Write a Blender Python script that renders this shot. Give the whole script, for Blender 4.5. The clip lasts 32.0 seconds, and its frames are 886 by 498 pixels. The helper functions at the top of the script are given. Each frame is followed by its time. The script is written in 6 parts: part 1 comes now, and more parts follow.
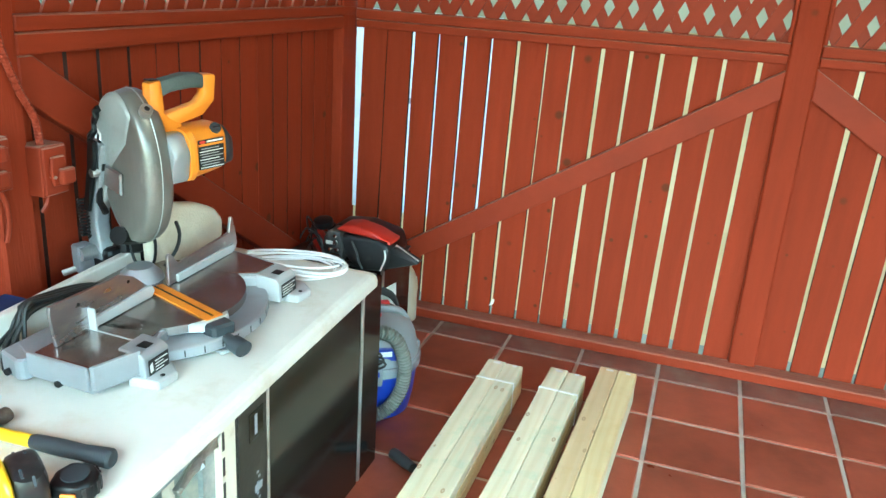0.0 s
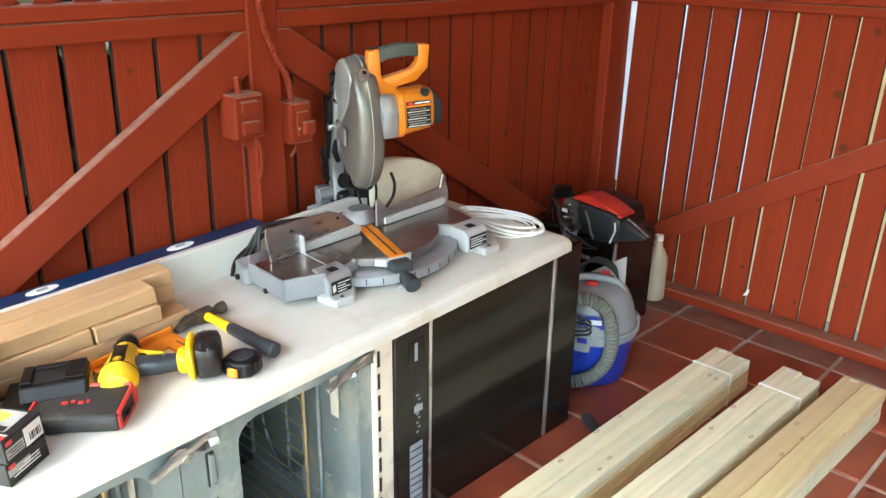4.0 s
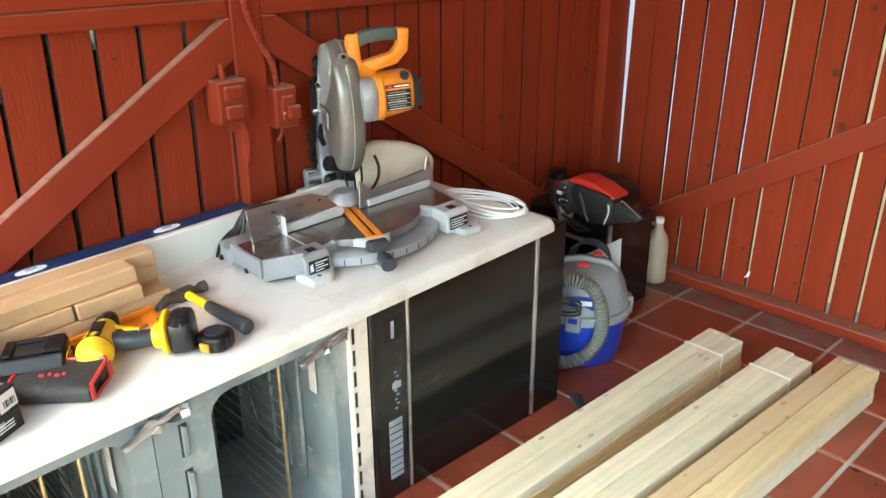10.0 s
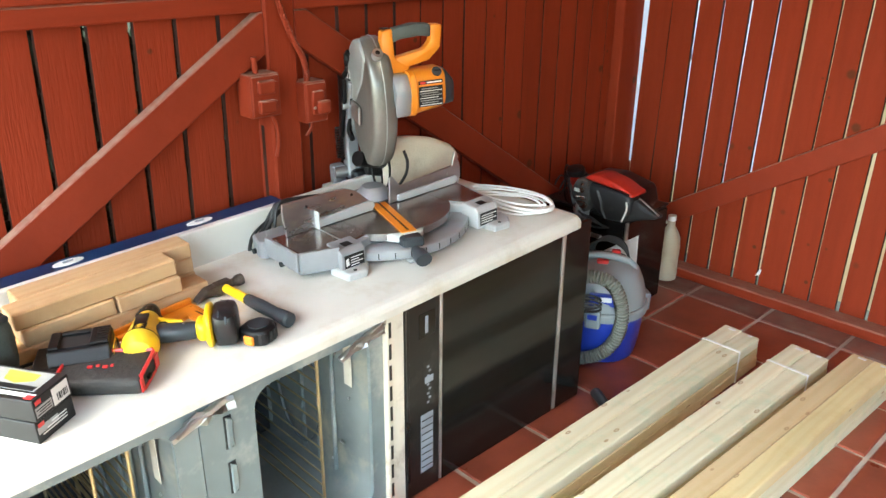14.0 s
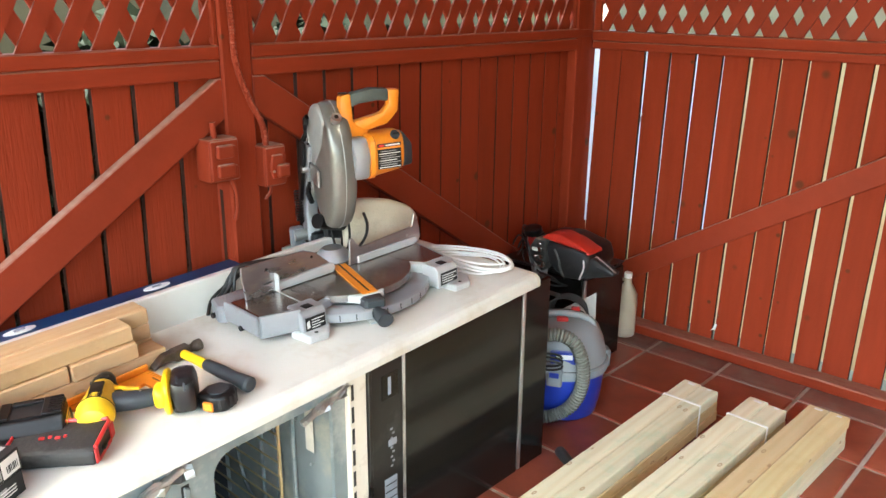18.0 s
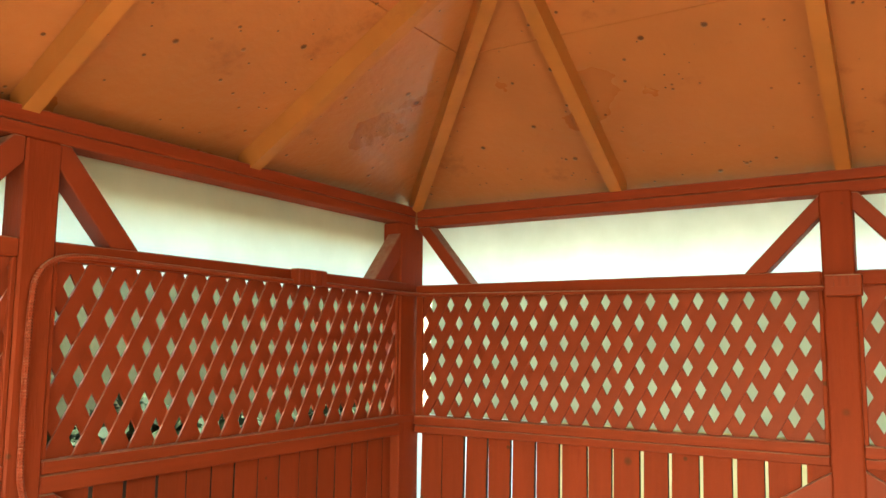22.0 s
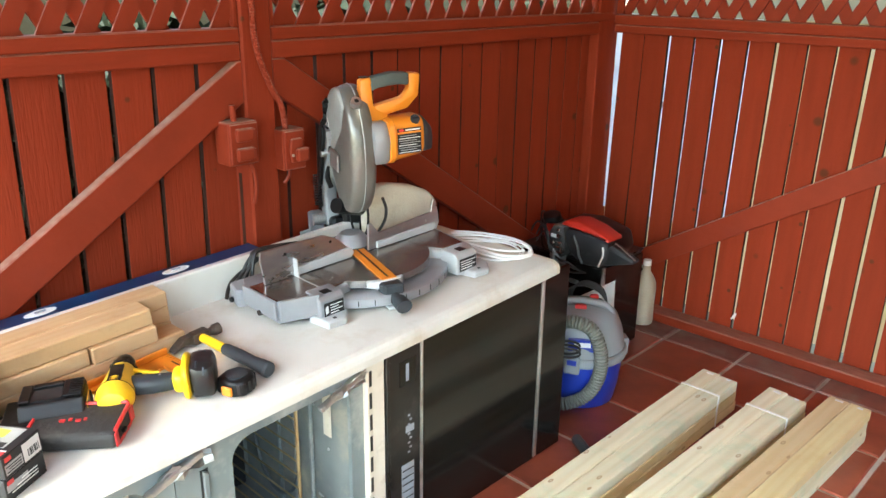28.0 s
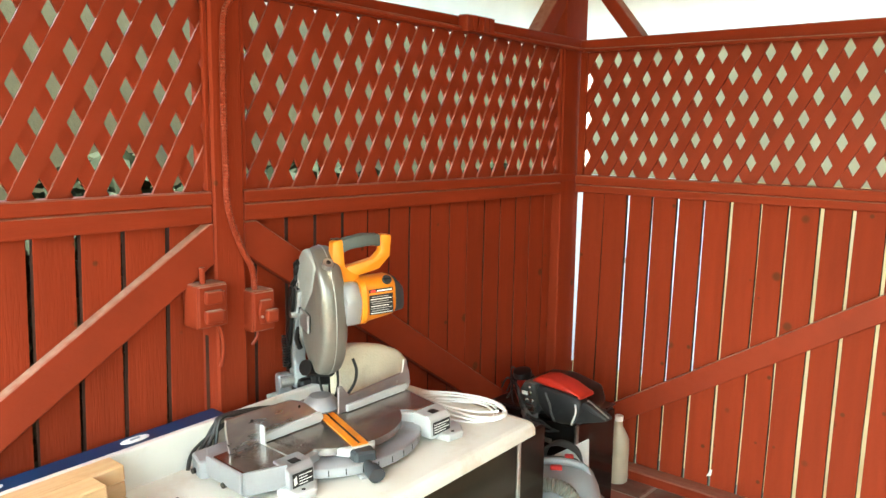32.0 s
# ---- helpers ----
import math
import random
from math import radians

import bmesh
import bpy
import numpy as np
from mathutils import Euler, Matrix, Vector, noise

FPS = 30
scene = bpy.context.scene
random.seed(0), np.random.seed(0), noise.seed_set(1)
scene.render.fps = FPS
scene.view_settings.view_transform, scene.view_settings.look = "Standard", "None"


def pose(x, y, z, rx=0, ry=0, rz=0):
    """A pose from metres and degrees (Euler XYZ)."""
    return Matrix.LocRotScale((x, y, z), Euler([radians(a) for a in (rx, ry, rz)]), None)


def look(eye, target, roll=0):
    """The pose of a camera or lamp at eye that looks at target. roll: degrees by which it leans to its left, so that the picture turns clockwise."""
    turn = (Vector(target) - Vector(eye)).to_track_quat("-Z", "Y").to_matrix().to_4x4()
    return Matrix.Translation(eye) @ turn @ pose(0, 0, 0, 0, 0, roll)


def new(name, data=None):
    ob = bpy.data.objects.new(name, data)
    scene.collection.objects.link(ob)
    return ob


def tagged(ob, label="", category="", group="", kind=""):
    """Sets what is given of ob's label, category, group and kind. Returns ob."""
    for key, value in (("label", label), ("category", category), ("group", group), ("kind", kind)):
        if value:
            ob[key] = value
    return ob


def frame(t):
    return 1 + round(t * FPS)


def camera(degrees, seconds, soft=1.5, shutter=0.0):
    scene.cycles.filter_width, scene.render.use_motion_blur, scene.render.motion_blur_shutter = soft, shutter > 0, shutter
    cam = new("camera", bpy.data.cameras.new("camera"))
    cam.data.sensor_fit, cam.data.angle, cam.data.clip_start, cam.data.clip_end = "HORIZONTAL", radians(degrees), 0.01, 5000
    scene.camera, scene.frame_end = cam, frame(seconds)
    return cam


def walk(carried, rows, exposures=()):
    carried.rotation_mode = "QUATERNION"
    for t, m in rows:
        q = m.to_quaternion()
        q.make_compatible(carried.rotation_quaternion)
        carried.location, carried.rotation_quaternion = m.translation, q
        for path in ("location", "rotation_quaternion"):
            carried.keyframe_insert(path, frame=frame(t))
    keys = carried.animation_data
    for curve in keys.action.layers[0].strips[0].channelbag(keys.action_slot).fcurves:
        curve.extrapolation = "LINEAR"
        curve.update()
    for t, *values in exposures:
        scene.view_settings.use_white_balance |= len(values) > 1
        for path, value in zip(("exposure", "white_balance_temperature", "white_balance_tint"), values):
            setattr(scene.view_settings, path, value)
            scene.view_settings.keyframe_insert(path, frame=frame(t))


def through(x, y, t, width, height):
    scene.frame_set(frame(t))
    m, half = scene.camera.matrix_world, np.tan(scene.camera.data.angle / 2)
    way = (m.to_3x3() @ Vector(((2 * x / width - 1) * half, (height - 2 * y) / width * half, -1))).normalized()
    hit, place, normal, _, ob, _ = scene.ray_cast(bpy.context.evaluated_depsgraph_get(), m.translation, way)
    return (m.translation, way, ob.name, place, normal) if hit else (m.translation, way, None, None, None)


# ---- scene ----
cam = camera(58.6, 32.0)

PATH = [
    (0, (1.411, -3.053, 1.412), (0.836, -1.251, 0.762), 3.8),
    (0.5, (1.472, -3.001, 1.414), (0.769, -1.243, 0.77), 4.2),
    (1, (1.584, -2.954, 1.414), (0.635, -1.323, 0.752), 3.9),
    (1.5, (1.704, -2.908, 1.411), (0.529, -1.448, 0.713), 3.3),
    (2, (1.749, -2.906, 1.415), (0.5, -1.512, 0.71), 2.7),
    (2.5, (1.719, -2.96, 1.414), (0.488, -1.553, 0.702), 1.2),
    (3, (1.707, -3.001, 1.406), (0.496, -1.583, 0.684), 1.4),
    (3.5, (1.799, -2.97, 1.42), (0.525, -1.618, 0.68), 1.8),
    (5.5, (1.853, -2.925, 1.419), (0.537, -1.6, 0.703), -0.2),
    (6, (1.852, -2.926, 1.423), (0.543, -1.592, 0.711), -0.1),
    (6.5, (1.852, -2.928, 1.424), (0.548, -1.586, 0.718), -0.3),
    (7, (1.849, -2.932, 1.417), (0.554, -1.583, 0.705), -0.5),
    (7.5, (1.848, -2.923, 1.421), (0.566, -1.579, 0.68), -0.8),
    (8, (1.845, -2.919, 1.422), (0.569, -1.576, 0.67), -1.1),
    (8.5, (1.843, -2.917, 1.419), (0.573, -1.571, 0.661), -1.3),
    (9, (1.857, -2.901, 1.427), (0.584, -1.56, 0.665), -1.5),
    (9.5, (1.906, -2.879, 1.421), (0.607, -1.558, 0.669), -1.4),
    (10, (1.961, -2.868, 1.414), (0.606, -1.606, 0.658), -0.5),
    (10.5, (1.959, -2.901, 1.417), (0.6, -1.634, 0.676), -0.9),
    (11, (1.911, -2.965, 1.408), (0.57, -1.682, 0.663), -1.5),
    (11.5, (1.903, -2.974, 1.413), (0.567, -1.692, 0.656), -1.3),
    (12, (1.896, -2.966, 1.416), (0.566, -1.688, 0.643), -0.6),
    (12.5, (1.887, -2.962, 1.415), (0.56, -1.682, 0.639), -0.1),
    (13, (1.889, -2.965, 1.416), (0.562, -1.684, 0.643), 0.2),
    (13.5, (1.888, -2.966, 1.417), (0.562, -1.681, 0.647), 0.4),
    (15.5, (1.889, -2.974, 1.416), (0.563, -1.673, 0.678), 0.4),
    (16, (1.89, -2.975, 1.416), (0.567, -1.663, 0.688), 0.5),
    (16.5, (1.894, -2.976, 1.414), (0.574, -1.65, 0.705), 0.5),
    (17, (1.9, -2.976, 1.415), (0.582, -1.635, 0.731), 0.5),
    (17.5, (1.897, -2.981, 1.409), (0.586, -1.615, 0.765), 0.4),
    (18, (1.891, -2.98, 1.412), (0.601, -1.58, 0.799), 0.4),
    (18.5, (1.894, -2.982, 1.41), (0.615, -1.555, 0.837), 0.2),
    (19, (1.898, -2.977, 1.416), (0.629, -1.529, 0.873), -0.0),
    (19.5, (1.898, -2.978, 1.414), (0.636, -1.502, 0.936), -0.2),
    (20, (1.895, -2.963, 1.447), (0.656, -1.427, 1.122), 0.4),
    (20.5, (1.898, -2.948, 1.462), (0.723, -1.338, 1.298), 0.3),
    (21, (1.898, -2.946, 1.477), (0.759, -1.308, 1.347), -0.1),
    (21.5, (1.918, -2.947, 1.534), (0.845, -1.259, 1.531), 0.4),
    (22, (1.972, -2.925, 1.596), (0.919, -1.241, 1.828), 0.5),
    (22.5, (1.985, -2.928, 1.635), (0.945, -1.246, 1.932), -0.5),
    (23, (1.948, -2.922, 1.568), (0.89, -1.225, 1.627), -1.3),
    (23.5, (1.905, -2.936, 1.459), (0.766, -1.323, 1.147), -2.3),
    (24, (1.886, -2.945, 1.424), (0.691, -1.445, 0.856), -1.9),
    (24.5, (1.899, -2.957, 1.41), (0.641, -1.558, 0.731), -1.0),
    (25, (1.898, -2.968, 1.402), (0.637, -1.6, 0.667), 0.3),
    (25.5, (1.883, -2.968, 1.404), (0.616, -1.625, 0.635), 1.0),
    (27.5, (1.877, -2.976, 1.412), (0.576, -1.628, 0.712), 1.1),
    (28, (1.871, -2.976, 1.415), (0.563, -1.611, 0.761), 0.7),
    (28.5, (1.87, -2.978, 1.42), (0.564, -1.594, 0.802), 0.5),
    (29, (1.876, -2.98, 1.415), (0.576, -1.586, 0.808), 0.3),
    (29.5, (1.877, -2.981, 1.418), (0.582, -1.576, 0.826), 0.2),
    (30, (1.879, -2.98, 1.422), (0.596, -1.548, 0.867), 0.2),
    (30.5, (1.878, -2.984, 1.415), (0.615, -1.523, 0.894), 0.3),
    (31, (1.877, -2.979, 1.415), (0.63, -1.496, 0.919), 0.4),
    (31.5, (1.871, -2.98, 1.42), (0.614, -1.487, 0.982), 0.6),
    (32, (1.829, -2.979, 1.44), (0.532, -1.485, 1.152), 0.8),
]
walk(cam, [(t, look(eye, target, roll)) for t, eye, target, roll in PATH], [(0, 3.87, 5150, -24), (1, 3.82, 5150, -21), (2, 3.56, 5500, -13), (6, 3.56, 6050, -5), (13, 3.56, 6050, -5), (17, 3.61, 6150, -1), (19, 3.73, 6300, -3), (20, 3.92, 6650, -5), (21, 4.08, 6800, -14), (22.5, 4.0, 7200, -33), (23.2, 4.04, 5200, -40), (23.8, 3.88, 3750, -32), (24.3, 3.68, 3650, -31), (25, 3.27, 4500, -13), (25.5, 3.27, 4700, -10), (28, 3.56, 6050, -3), (30, 3.7, 6250, -6), (31, 3.88, 6300, -9), (32, 4.05, 6700, -9)])

# ---- world and light ----
world = bpy.data.worlds.new("sky")
scene.world = world
world.use_nodes = True
wn, wl = world.node_tree.nodes, world.node_tree.links
sky = wn.new("ShaderNodeTexSky")
sky.sky_type, sky.sun_disc = "NISHITA", False
sky.sun_elevation, sky.sun_rotation = radians(52), radians(180)
sky.air_density, sky.dust_density = 1.2, 3.0
wl.new(sky.outputs["Color"], wn["Background"].inputs["Color"])
wn["Background"].inputs["Strength"].default_value = 0.15

sun_data = bpy.data.lights.new("sun", "SUN")
sun_data.energy, sun_data.angle, sun_data.color = 1.15, radians(12), (1.0, 0.95, 0.88)
sun = new("sun", sun_data)
sun.matrix_world = look((1.2, -8.0, 10.2), (1.2, 0.0, 0.0))

bulb_data = bpy.data.lights.new("fan_light_bulb", "POINT")
bulb_data.energy, bulb_data.color, bulb_data.shadow_soft_size = 0.85, (1.0, 0.84, 0.60), 0.10
bulb = new("fan_light_bulb", bulb_data)
bulb.location = (1.75, -1.75, 2.02)


# ---- materials ----
def material(name, base, rough=0.6, metal=0.0, vary=0.15, scale=8.0, stretch=(1, 1, 1), bump=0.15, bump_scale=60.0,
             second=None, blend=0.0, blend_scale=3.0, random_tone=0.0, coat=0.0, spec=0.5, rough_vary=0.1, dust=None):
    """A surface with a base colour varied at two scales, stains of a second colour, fine relief and uneven gloss."""
    m = bpy.data.materials.new(name)
    m.use_nodes = True
    n, l = m.node_tree.nodes, m.node_tree.links
    b = n["Principled BSDF"]
    tc = n.new("ShaderNodeTexCoord")
    mp = n.new("ShaderNodeMapping")
    mp.inputs["Scale"].default_value = stretch
    l.new(tc.outputs["Object"], mp.inputs["Vector"])
    info = n.new("ShaderNodeObjectInfo")
    shift = n.new("ShaderNodeVectorMath")
    shift.operation = "MULTIPLY_ADD"
    shift.inputs[1].default_value = (7.0, 5.0, 9.0)
    l.new(info.outputs["Random"], shift.inputs[0])
    l.new(mp.outputs["Vector"], shift.inputs[2])
    big = n.new("ShaderNodeTexNoise")
    big.inputs["Scale"].default_value, big.inputs["Detail"].default_value = scale, 5.0
    l.new(shift.outputs[0], big.inputs["Vector"])
    fine = n.new("ShaderNodeTexNoise")
    fine.inputs["Scale"].default_value, fine.inputs["Detail"].default_value = bump_scale, 4.0
    l.new(shift.outputs[0], fine.inputs["Vector"])
    ramp = n.new("ShaderNodeValToRGB")
    lo, hi = [c * (1 - vary) for c in base], [min(1, c * (1 + vary)) for c in base]
    ramp.color_ramp.elements[0].position, ramp.color_ramp.elements[0].color = 0.3, (*lo, 1)
    ramp.color_ramp.elements[1].position, ramp.color_ramp.elements[1].color = 0.7, (*hi, 1)
    l.new(big.outputs["Fac"], ramp.inputs["Fac"])
    colour = ramp.outputs["Color"]
    if second:
        spots = n.new("ShaderNodeTexNoise")
        spots.inputs["Scale"].default_value, spots.inputs["Detail"].default_value = blend_scale, 7.0
        spots.inputs["Roughness"].default_value = 0.65
        l.new(shift.outputs[0], spots.inputs["Vector"])
        edge = n.new("ShaderNodeValToRGB")
        edge.color_ramp.elements[0].position = 0.62 - 0.25 * blend
        edge.color_ramp.elements[1].position = 0.80 - 0.15 * blend
        l.new(spots.outputs["Fac"], edge.inputs["Fac"])
        mix = n.new("ShaderNodeMix")
        mix.data_type = "RGBA"
        l.new(edge.outputs["Color"], mix.inputs["Factor"])
        l.new(colour, mix.inputs[6])
        mix.inputs[7].default_value = (*second, 1)
        colour = mix.outputs[2]
    if random_tone:
        hsv = n.new("ShaderNodeHueSaturation")
        span = n.new("ShaderNodeMapRange")
        span.inputs["To Min"].default_value, span.inputs["To Max"].default_value = 1 - random_tone, 1 + random_tone
        l.new(info.outputs["Random"], span.inputs["Value"])
        l.new(span.outputs["Result"], hsv.inputs["Value"])
        l.new(colour, hsv.inputs["Color"])
        colour = hsv.outputs["Color"]
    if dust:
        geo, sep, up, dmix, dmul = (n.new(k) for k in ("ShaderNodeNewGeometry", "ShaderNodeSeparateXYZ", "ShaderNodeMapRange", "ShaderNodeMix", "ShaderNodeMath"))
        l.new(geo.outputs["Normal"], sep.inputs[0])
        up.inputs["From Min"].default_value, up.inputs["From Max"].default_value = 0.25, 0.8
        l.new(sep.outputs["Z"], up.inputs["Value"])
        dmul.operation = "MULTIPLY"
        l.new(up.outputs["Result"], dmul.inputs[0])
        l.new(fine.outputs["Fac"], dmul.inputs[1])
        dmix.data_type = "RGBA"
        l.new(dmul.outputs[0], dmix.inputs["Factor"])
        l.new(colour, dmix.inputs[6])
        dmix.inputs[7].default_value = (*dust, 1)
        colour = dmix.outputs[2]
    l.new(colour, b.inputs["Base Color"])
    gloss = n.new("ShaderNodeMapRange")
    gloss.inputs["To Min"].default_value, gloss.inputs["To Max"].default_value = max(0.03, rough - rough_vary), min(1, rough + rough_vary)
    l.new(big.outputs["Fac"], gloss.inputs["Value"])
    l.new(gloss.outputs["Result"], b.inputs["Roughness"])
    b.inputs["Metallic"].default_value = metal
    b.inputs["Specular IOR Level"].default_value = spec
    b.inputs["Coat Weight"].default_value = coat
    if bump:
        bp = n.new("ShaderNodeBump")
        bp.inputs["Strength"].default_value, bp.inputs["Distance"].default_value = bump, 0.004
        l.new(fine.outputs["Fac"], bp.inputs["Height"])
        l.new(bp.outputs["Normal"], b.inputs["Normal"])
    return m


RED = (0.206, 0.0280, 0.0110)
red_upright = material("red_paint_upright_grain", RED, 0.62, spec=0.07, vary=0.09, scale=4, stretch=(7, 7, 0.7), bump=0.4, bump_scale=22, second=(0.15, 0.019, 0.009), blend=0.2, blend_scale=2.0, random_tone=0.07)
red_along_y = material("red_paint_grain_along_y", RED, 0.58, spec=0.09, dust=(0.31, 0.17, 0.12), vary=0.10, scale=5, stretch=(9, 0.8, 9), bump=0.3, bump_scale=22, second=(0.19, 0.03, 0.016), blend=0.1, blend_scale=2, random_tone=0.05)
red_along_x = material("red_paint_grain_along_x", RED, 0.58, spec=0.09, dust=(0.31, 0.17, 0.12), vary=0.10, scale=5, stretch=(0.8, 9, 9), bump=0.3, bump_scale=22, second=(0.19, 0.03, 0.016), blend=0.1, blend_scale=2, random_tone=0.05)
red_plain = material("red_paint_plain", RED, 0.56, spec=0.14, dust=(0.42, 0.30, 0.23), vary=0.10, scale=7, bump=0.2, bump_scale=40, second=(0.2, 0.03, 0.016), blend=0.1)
ply_paint = material("red_painted_plywood", (0.37, 0.116, 0.042), 0.30, spec=0.5, vary=0.14, scale=1.6, bump=0.3, bump_scale=26, second=(0.17, 0.04, 0.016), blend=0.05, blend_scale=4)
def knotty(m, scale, strength):
    """Adds scattered knots and nail heads to a painted sheet."""
    n, l = m.node_tree.nodes, m.node_tree.links
    b, bump = n["Principled BSDF"], next(x for x in n if x.type == "BUMP")
    tc, vor, ramp, mix, mth = (n.new(k) for k in ("ShaderNodeTexCoord", "ShaderNodeTexVoronoi", "ShaderNodeValToRGB", "ShaderNodeMix", "ShaderNodeMath"))
    vor.inputs["Scale"].default_value = scale
    info, move = n.new("ShaderNodeObjectInfo"), n.new("ShaderNodeVectorMath")
    move.operation = "MULTIPLY_ADD"
    move.inputs[1].default_value = (31.0, 17.0, 23.0)
    l.new(info.outputs["Random"], move.inputs[0])
    l.new(tc.outputs["Object"], move.inputs[2])
    l.new(move.outputs[0], vor.inputs["Vector"])
    ramp.color_ramp.elements[0].position, ramp.color_ramp.elements[0].color = 0.05, (1, 1, 1, 1)
    ramp.color_ramp.elements[1].position, ramp.color_ramp.elements[1].color = 0.095, (0, 0, 0, 1)
    l.new(vor.outputs["Distance"], ramp.inputs["Fac"])
    mix.data_type = "RGBA"
    src = b.inputs["Base Color"].links[0].from_socket
    l.new(ramp.outputs["Color"], mix.inputs["Factor"])
    l.new(src, mix.inputs[6])
    mix.inputs[7].default_value = (0.10, 0.028, 0.012, 1)
    l.new(mix.outputs[2], b.inputs["Base Color"])
    old = bump.inputs["Height"].links[0].from_socket
    mth.operation = "MULTIPLY_ADD"
    mth.inputs[1].default_value = strength
    l.new(ramp.outputs["Color"], mth.inputs[0])
    l.new(old, mth.inputs[2])
    l.new(mth.outputs[0], bump.inputs["Height"])


knotty(red_upright, 4.5, 0.5)
knotty(red_upright, 9.0, 0.4)
knotty(ply_paint, 7.5, 1.6)
knotty(ply_paint, 12.0, 1.6)
knotty(ply_paint, 19.0, 1.4)
next(x for x in ply_paint.node_tree.nodes if x.type == "BUMP").inputs["Distance"].default_value = 0.012
rafter_paint = material("red_rafter_paint", (0.36, 0.115, 0.030), 0.42, spec=0.4, vary=0.12, scale=6, bump=0.25, bump_scale=30, second=(0.20, 0.04, 0.016), blend=0.1)
plank_edge_mat = material("dark_plank_edge", (0.040, 0.017, 0.011), 0.85, vary=0.3, scale=9, bump=0.4, bump_scale=40, spec=0.1)
tile_mat = material("terracotta_tile", (0.225, 0.056, 0.031), 0.32, vary=0.26, scale=7, bump=0.15, bump_scale=30, random_tone=0.20)
tile_dusty = material("dusty_terracotta_tile", (0.155, 0.062, 0.044), 0.55, vary=0.3, scale=9, bump=0.25, bump_scale=18, second=(0.17, 0.125, 0.10), blend=0.6, blend_scale=7, random_tone=0.15)
grout_mat = material("grey_grout", (0.40, 0.36, 0.31), 0.9, vary=0.2, scale=9, bump=0.4, bump_scale=90)
laminate = material("cream_laminate", (0.61, 0.585, 0.53), 0.36, vary=0.07, scale=5, bump=0.05, bump_scale=120, second=(0.50, 0.43, 0.34), blend=0.42, blend_scale=6)
laminate_edge = material("worn_laminate_edge", (0.62, 0.54, 0.43), 0.5, vary=0.12, scale=20, bump=0.2, bump_scale=70, second=(0.42, 0.33, 0.24), blend=0.4, blend_scale=14)
black_glass = material("black_oven_glass", (0.009, 0.0085, 0.008), 0.13, vary=0.4, scale=3, stretch=(1, 1, 4), bump=0.02, bump_scale=8, second=(0.022, 0.020, 0.017), blend=0.35, blend_scale=3.5, rough_vary=0.06, spec=0.32)
black_trim = material("black_enamel", (0.010, 0.010, 0.010), 0.3, vary=0.3, scale=6, bump=0.08, second=(0.05, 0.047, 0.042), blend=0.3, blend_scale=12)
grey_enamel = material("blue_grey_oven_enamel", (0.15, 0.18, 0.185), 0.34, vary=0.2, scale=5, bump=0.12, bump_scale=40, second=(0.38, 0.38, 0.34), blend=0.42, blend_scale=6)
dark_enamel = material("dark_grey_oven_enamel", (0.07, 0.085, 0.095), 0.4, vary=0.2, scale=5, bump=0.12, bump_scale=40, second=(0.16, 0.16, 0.15), blend=0.2, blend_scale=7)
white_frame = material("dirty_white_metal", (0.62, 0.56, 0.46), 0.5, vary=0.1, scale=7, bump=0.15, second=(0.28, 0.2, 0.13), blend=0.4, blend_scale=9)
rack_wire = material("brassy_rack_wire", (0.42, 0.33, 0.18), 0.35, metal=0.8, vary=0.2, scale=12)
rust = material("dark_rusty_steel", (0.07, 0.052, 0.04), 0.5, metal=0.5, vary=0.3, scale=14, bump=0.3, second=(0.2, 0.18, 0.16), blend=0.3, blend_scale=12)
liner_enamel = material("speckled_oven_liner", (0.165, 0.18, 0.175), 0.34, vary=0.28, scale=5, bump=0.2, bump_scale=40, second=(0.30, 0.275, 0.21), blend=0.5, blend_scale=9)
# near-black enamel: the shade deep in the oven is put into its colour
shaded_black = material("shaded_black_enamel", (0.016, 0.017, 0.018), 0.45, spec=0.3, vary=0.3, scale=6, bump=0.1, second=(0.05, 0.048, 0.045), blend=0.3, blend_scale=8)
steel = material("dull_steel", (0.45, 0.45, 0.44), 0.35, metal=0.85, vary=0.15, scale=12, bump=0.08, second=(0.22, 0.2, 0.18), blend=0.3, blend_scale=9)
alu = material("cast_aluminium", (0.34, 0.355, 0.375), 0.42, metal=0.55, vary=0.10, scale=9, bump=0.12, bump_scale=120, second=(0.30, 0.28, 0.25), blend=0.3, blend_scale=8)
alu_worn = material("sawdust_worn_aluminium", (0.34, 0.31, 0.29), 0.24, metal=0.9, vary=0.25, scale=6, bump=0.1, second=(0.42, 0.37, 0.30), blend=0.4, blend_scale=9)
fence_alu = material("scuffed_machined_aluminium", (0.40, 0.37, 0.37), 0.30, metal=0.9, vary=0.15, scale=7, stretch=(1, 1, 3), bump=0.1, second=(0.50, 0.46, 0.38), blend=0.3, blend_scale=14)
alu_light = material("pale_cast_aluminium", (0.48, 0.49, 0.495), 0.45, metal=0.35, vary=0.08, scale=9, bump=0.1, bump_scale=120)
guard_cast = material("pale_grey_cast_guard", (0.30, 0.31, 0.295), 0.42, metal=0.3, vary=0.15, scale=5, bump=0.15, bump_scale=110, second=(0.20, 0.185, 0.165), blend=0.4, blend_scale=7)
dusty_black = material("dusty_black_plastic", (0.020, 0.020, 0.019), 0.5, vary=0.3, scale=14, bump=0.15, second=(0.16, 0.15, 0.13), blend=0.45, blend_scale=16, dust=(0.22, 0.20, 0.17))
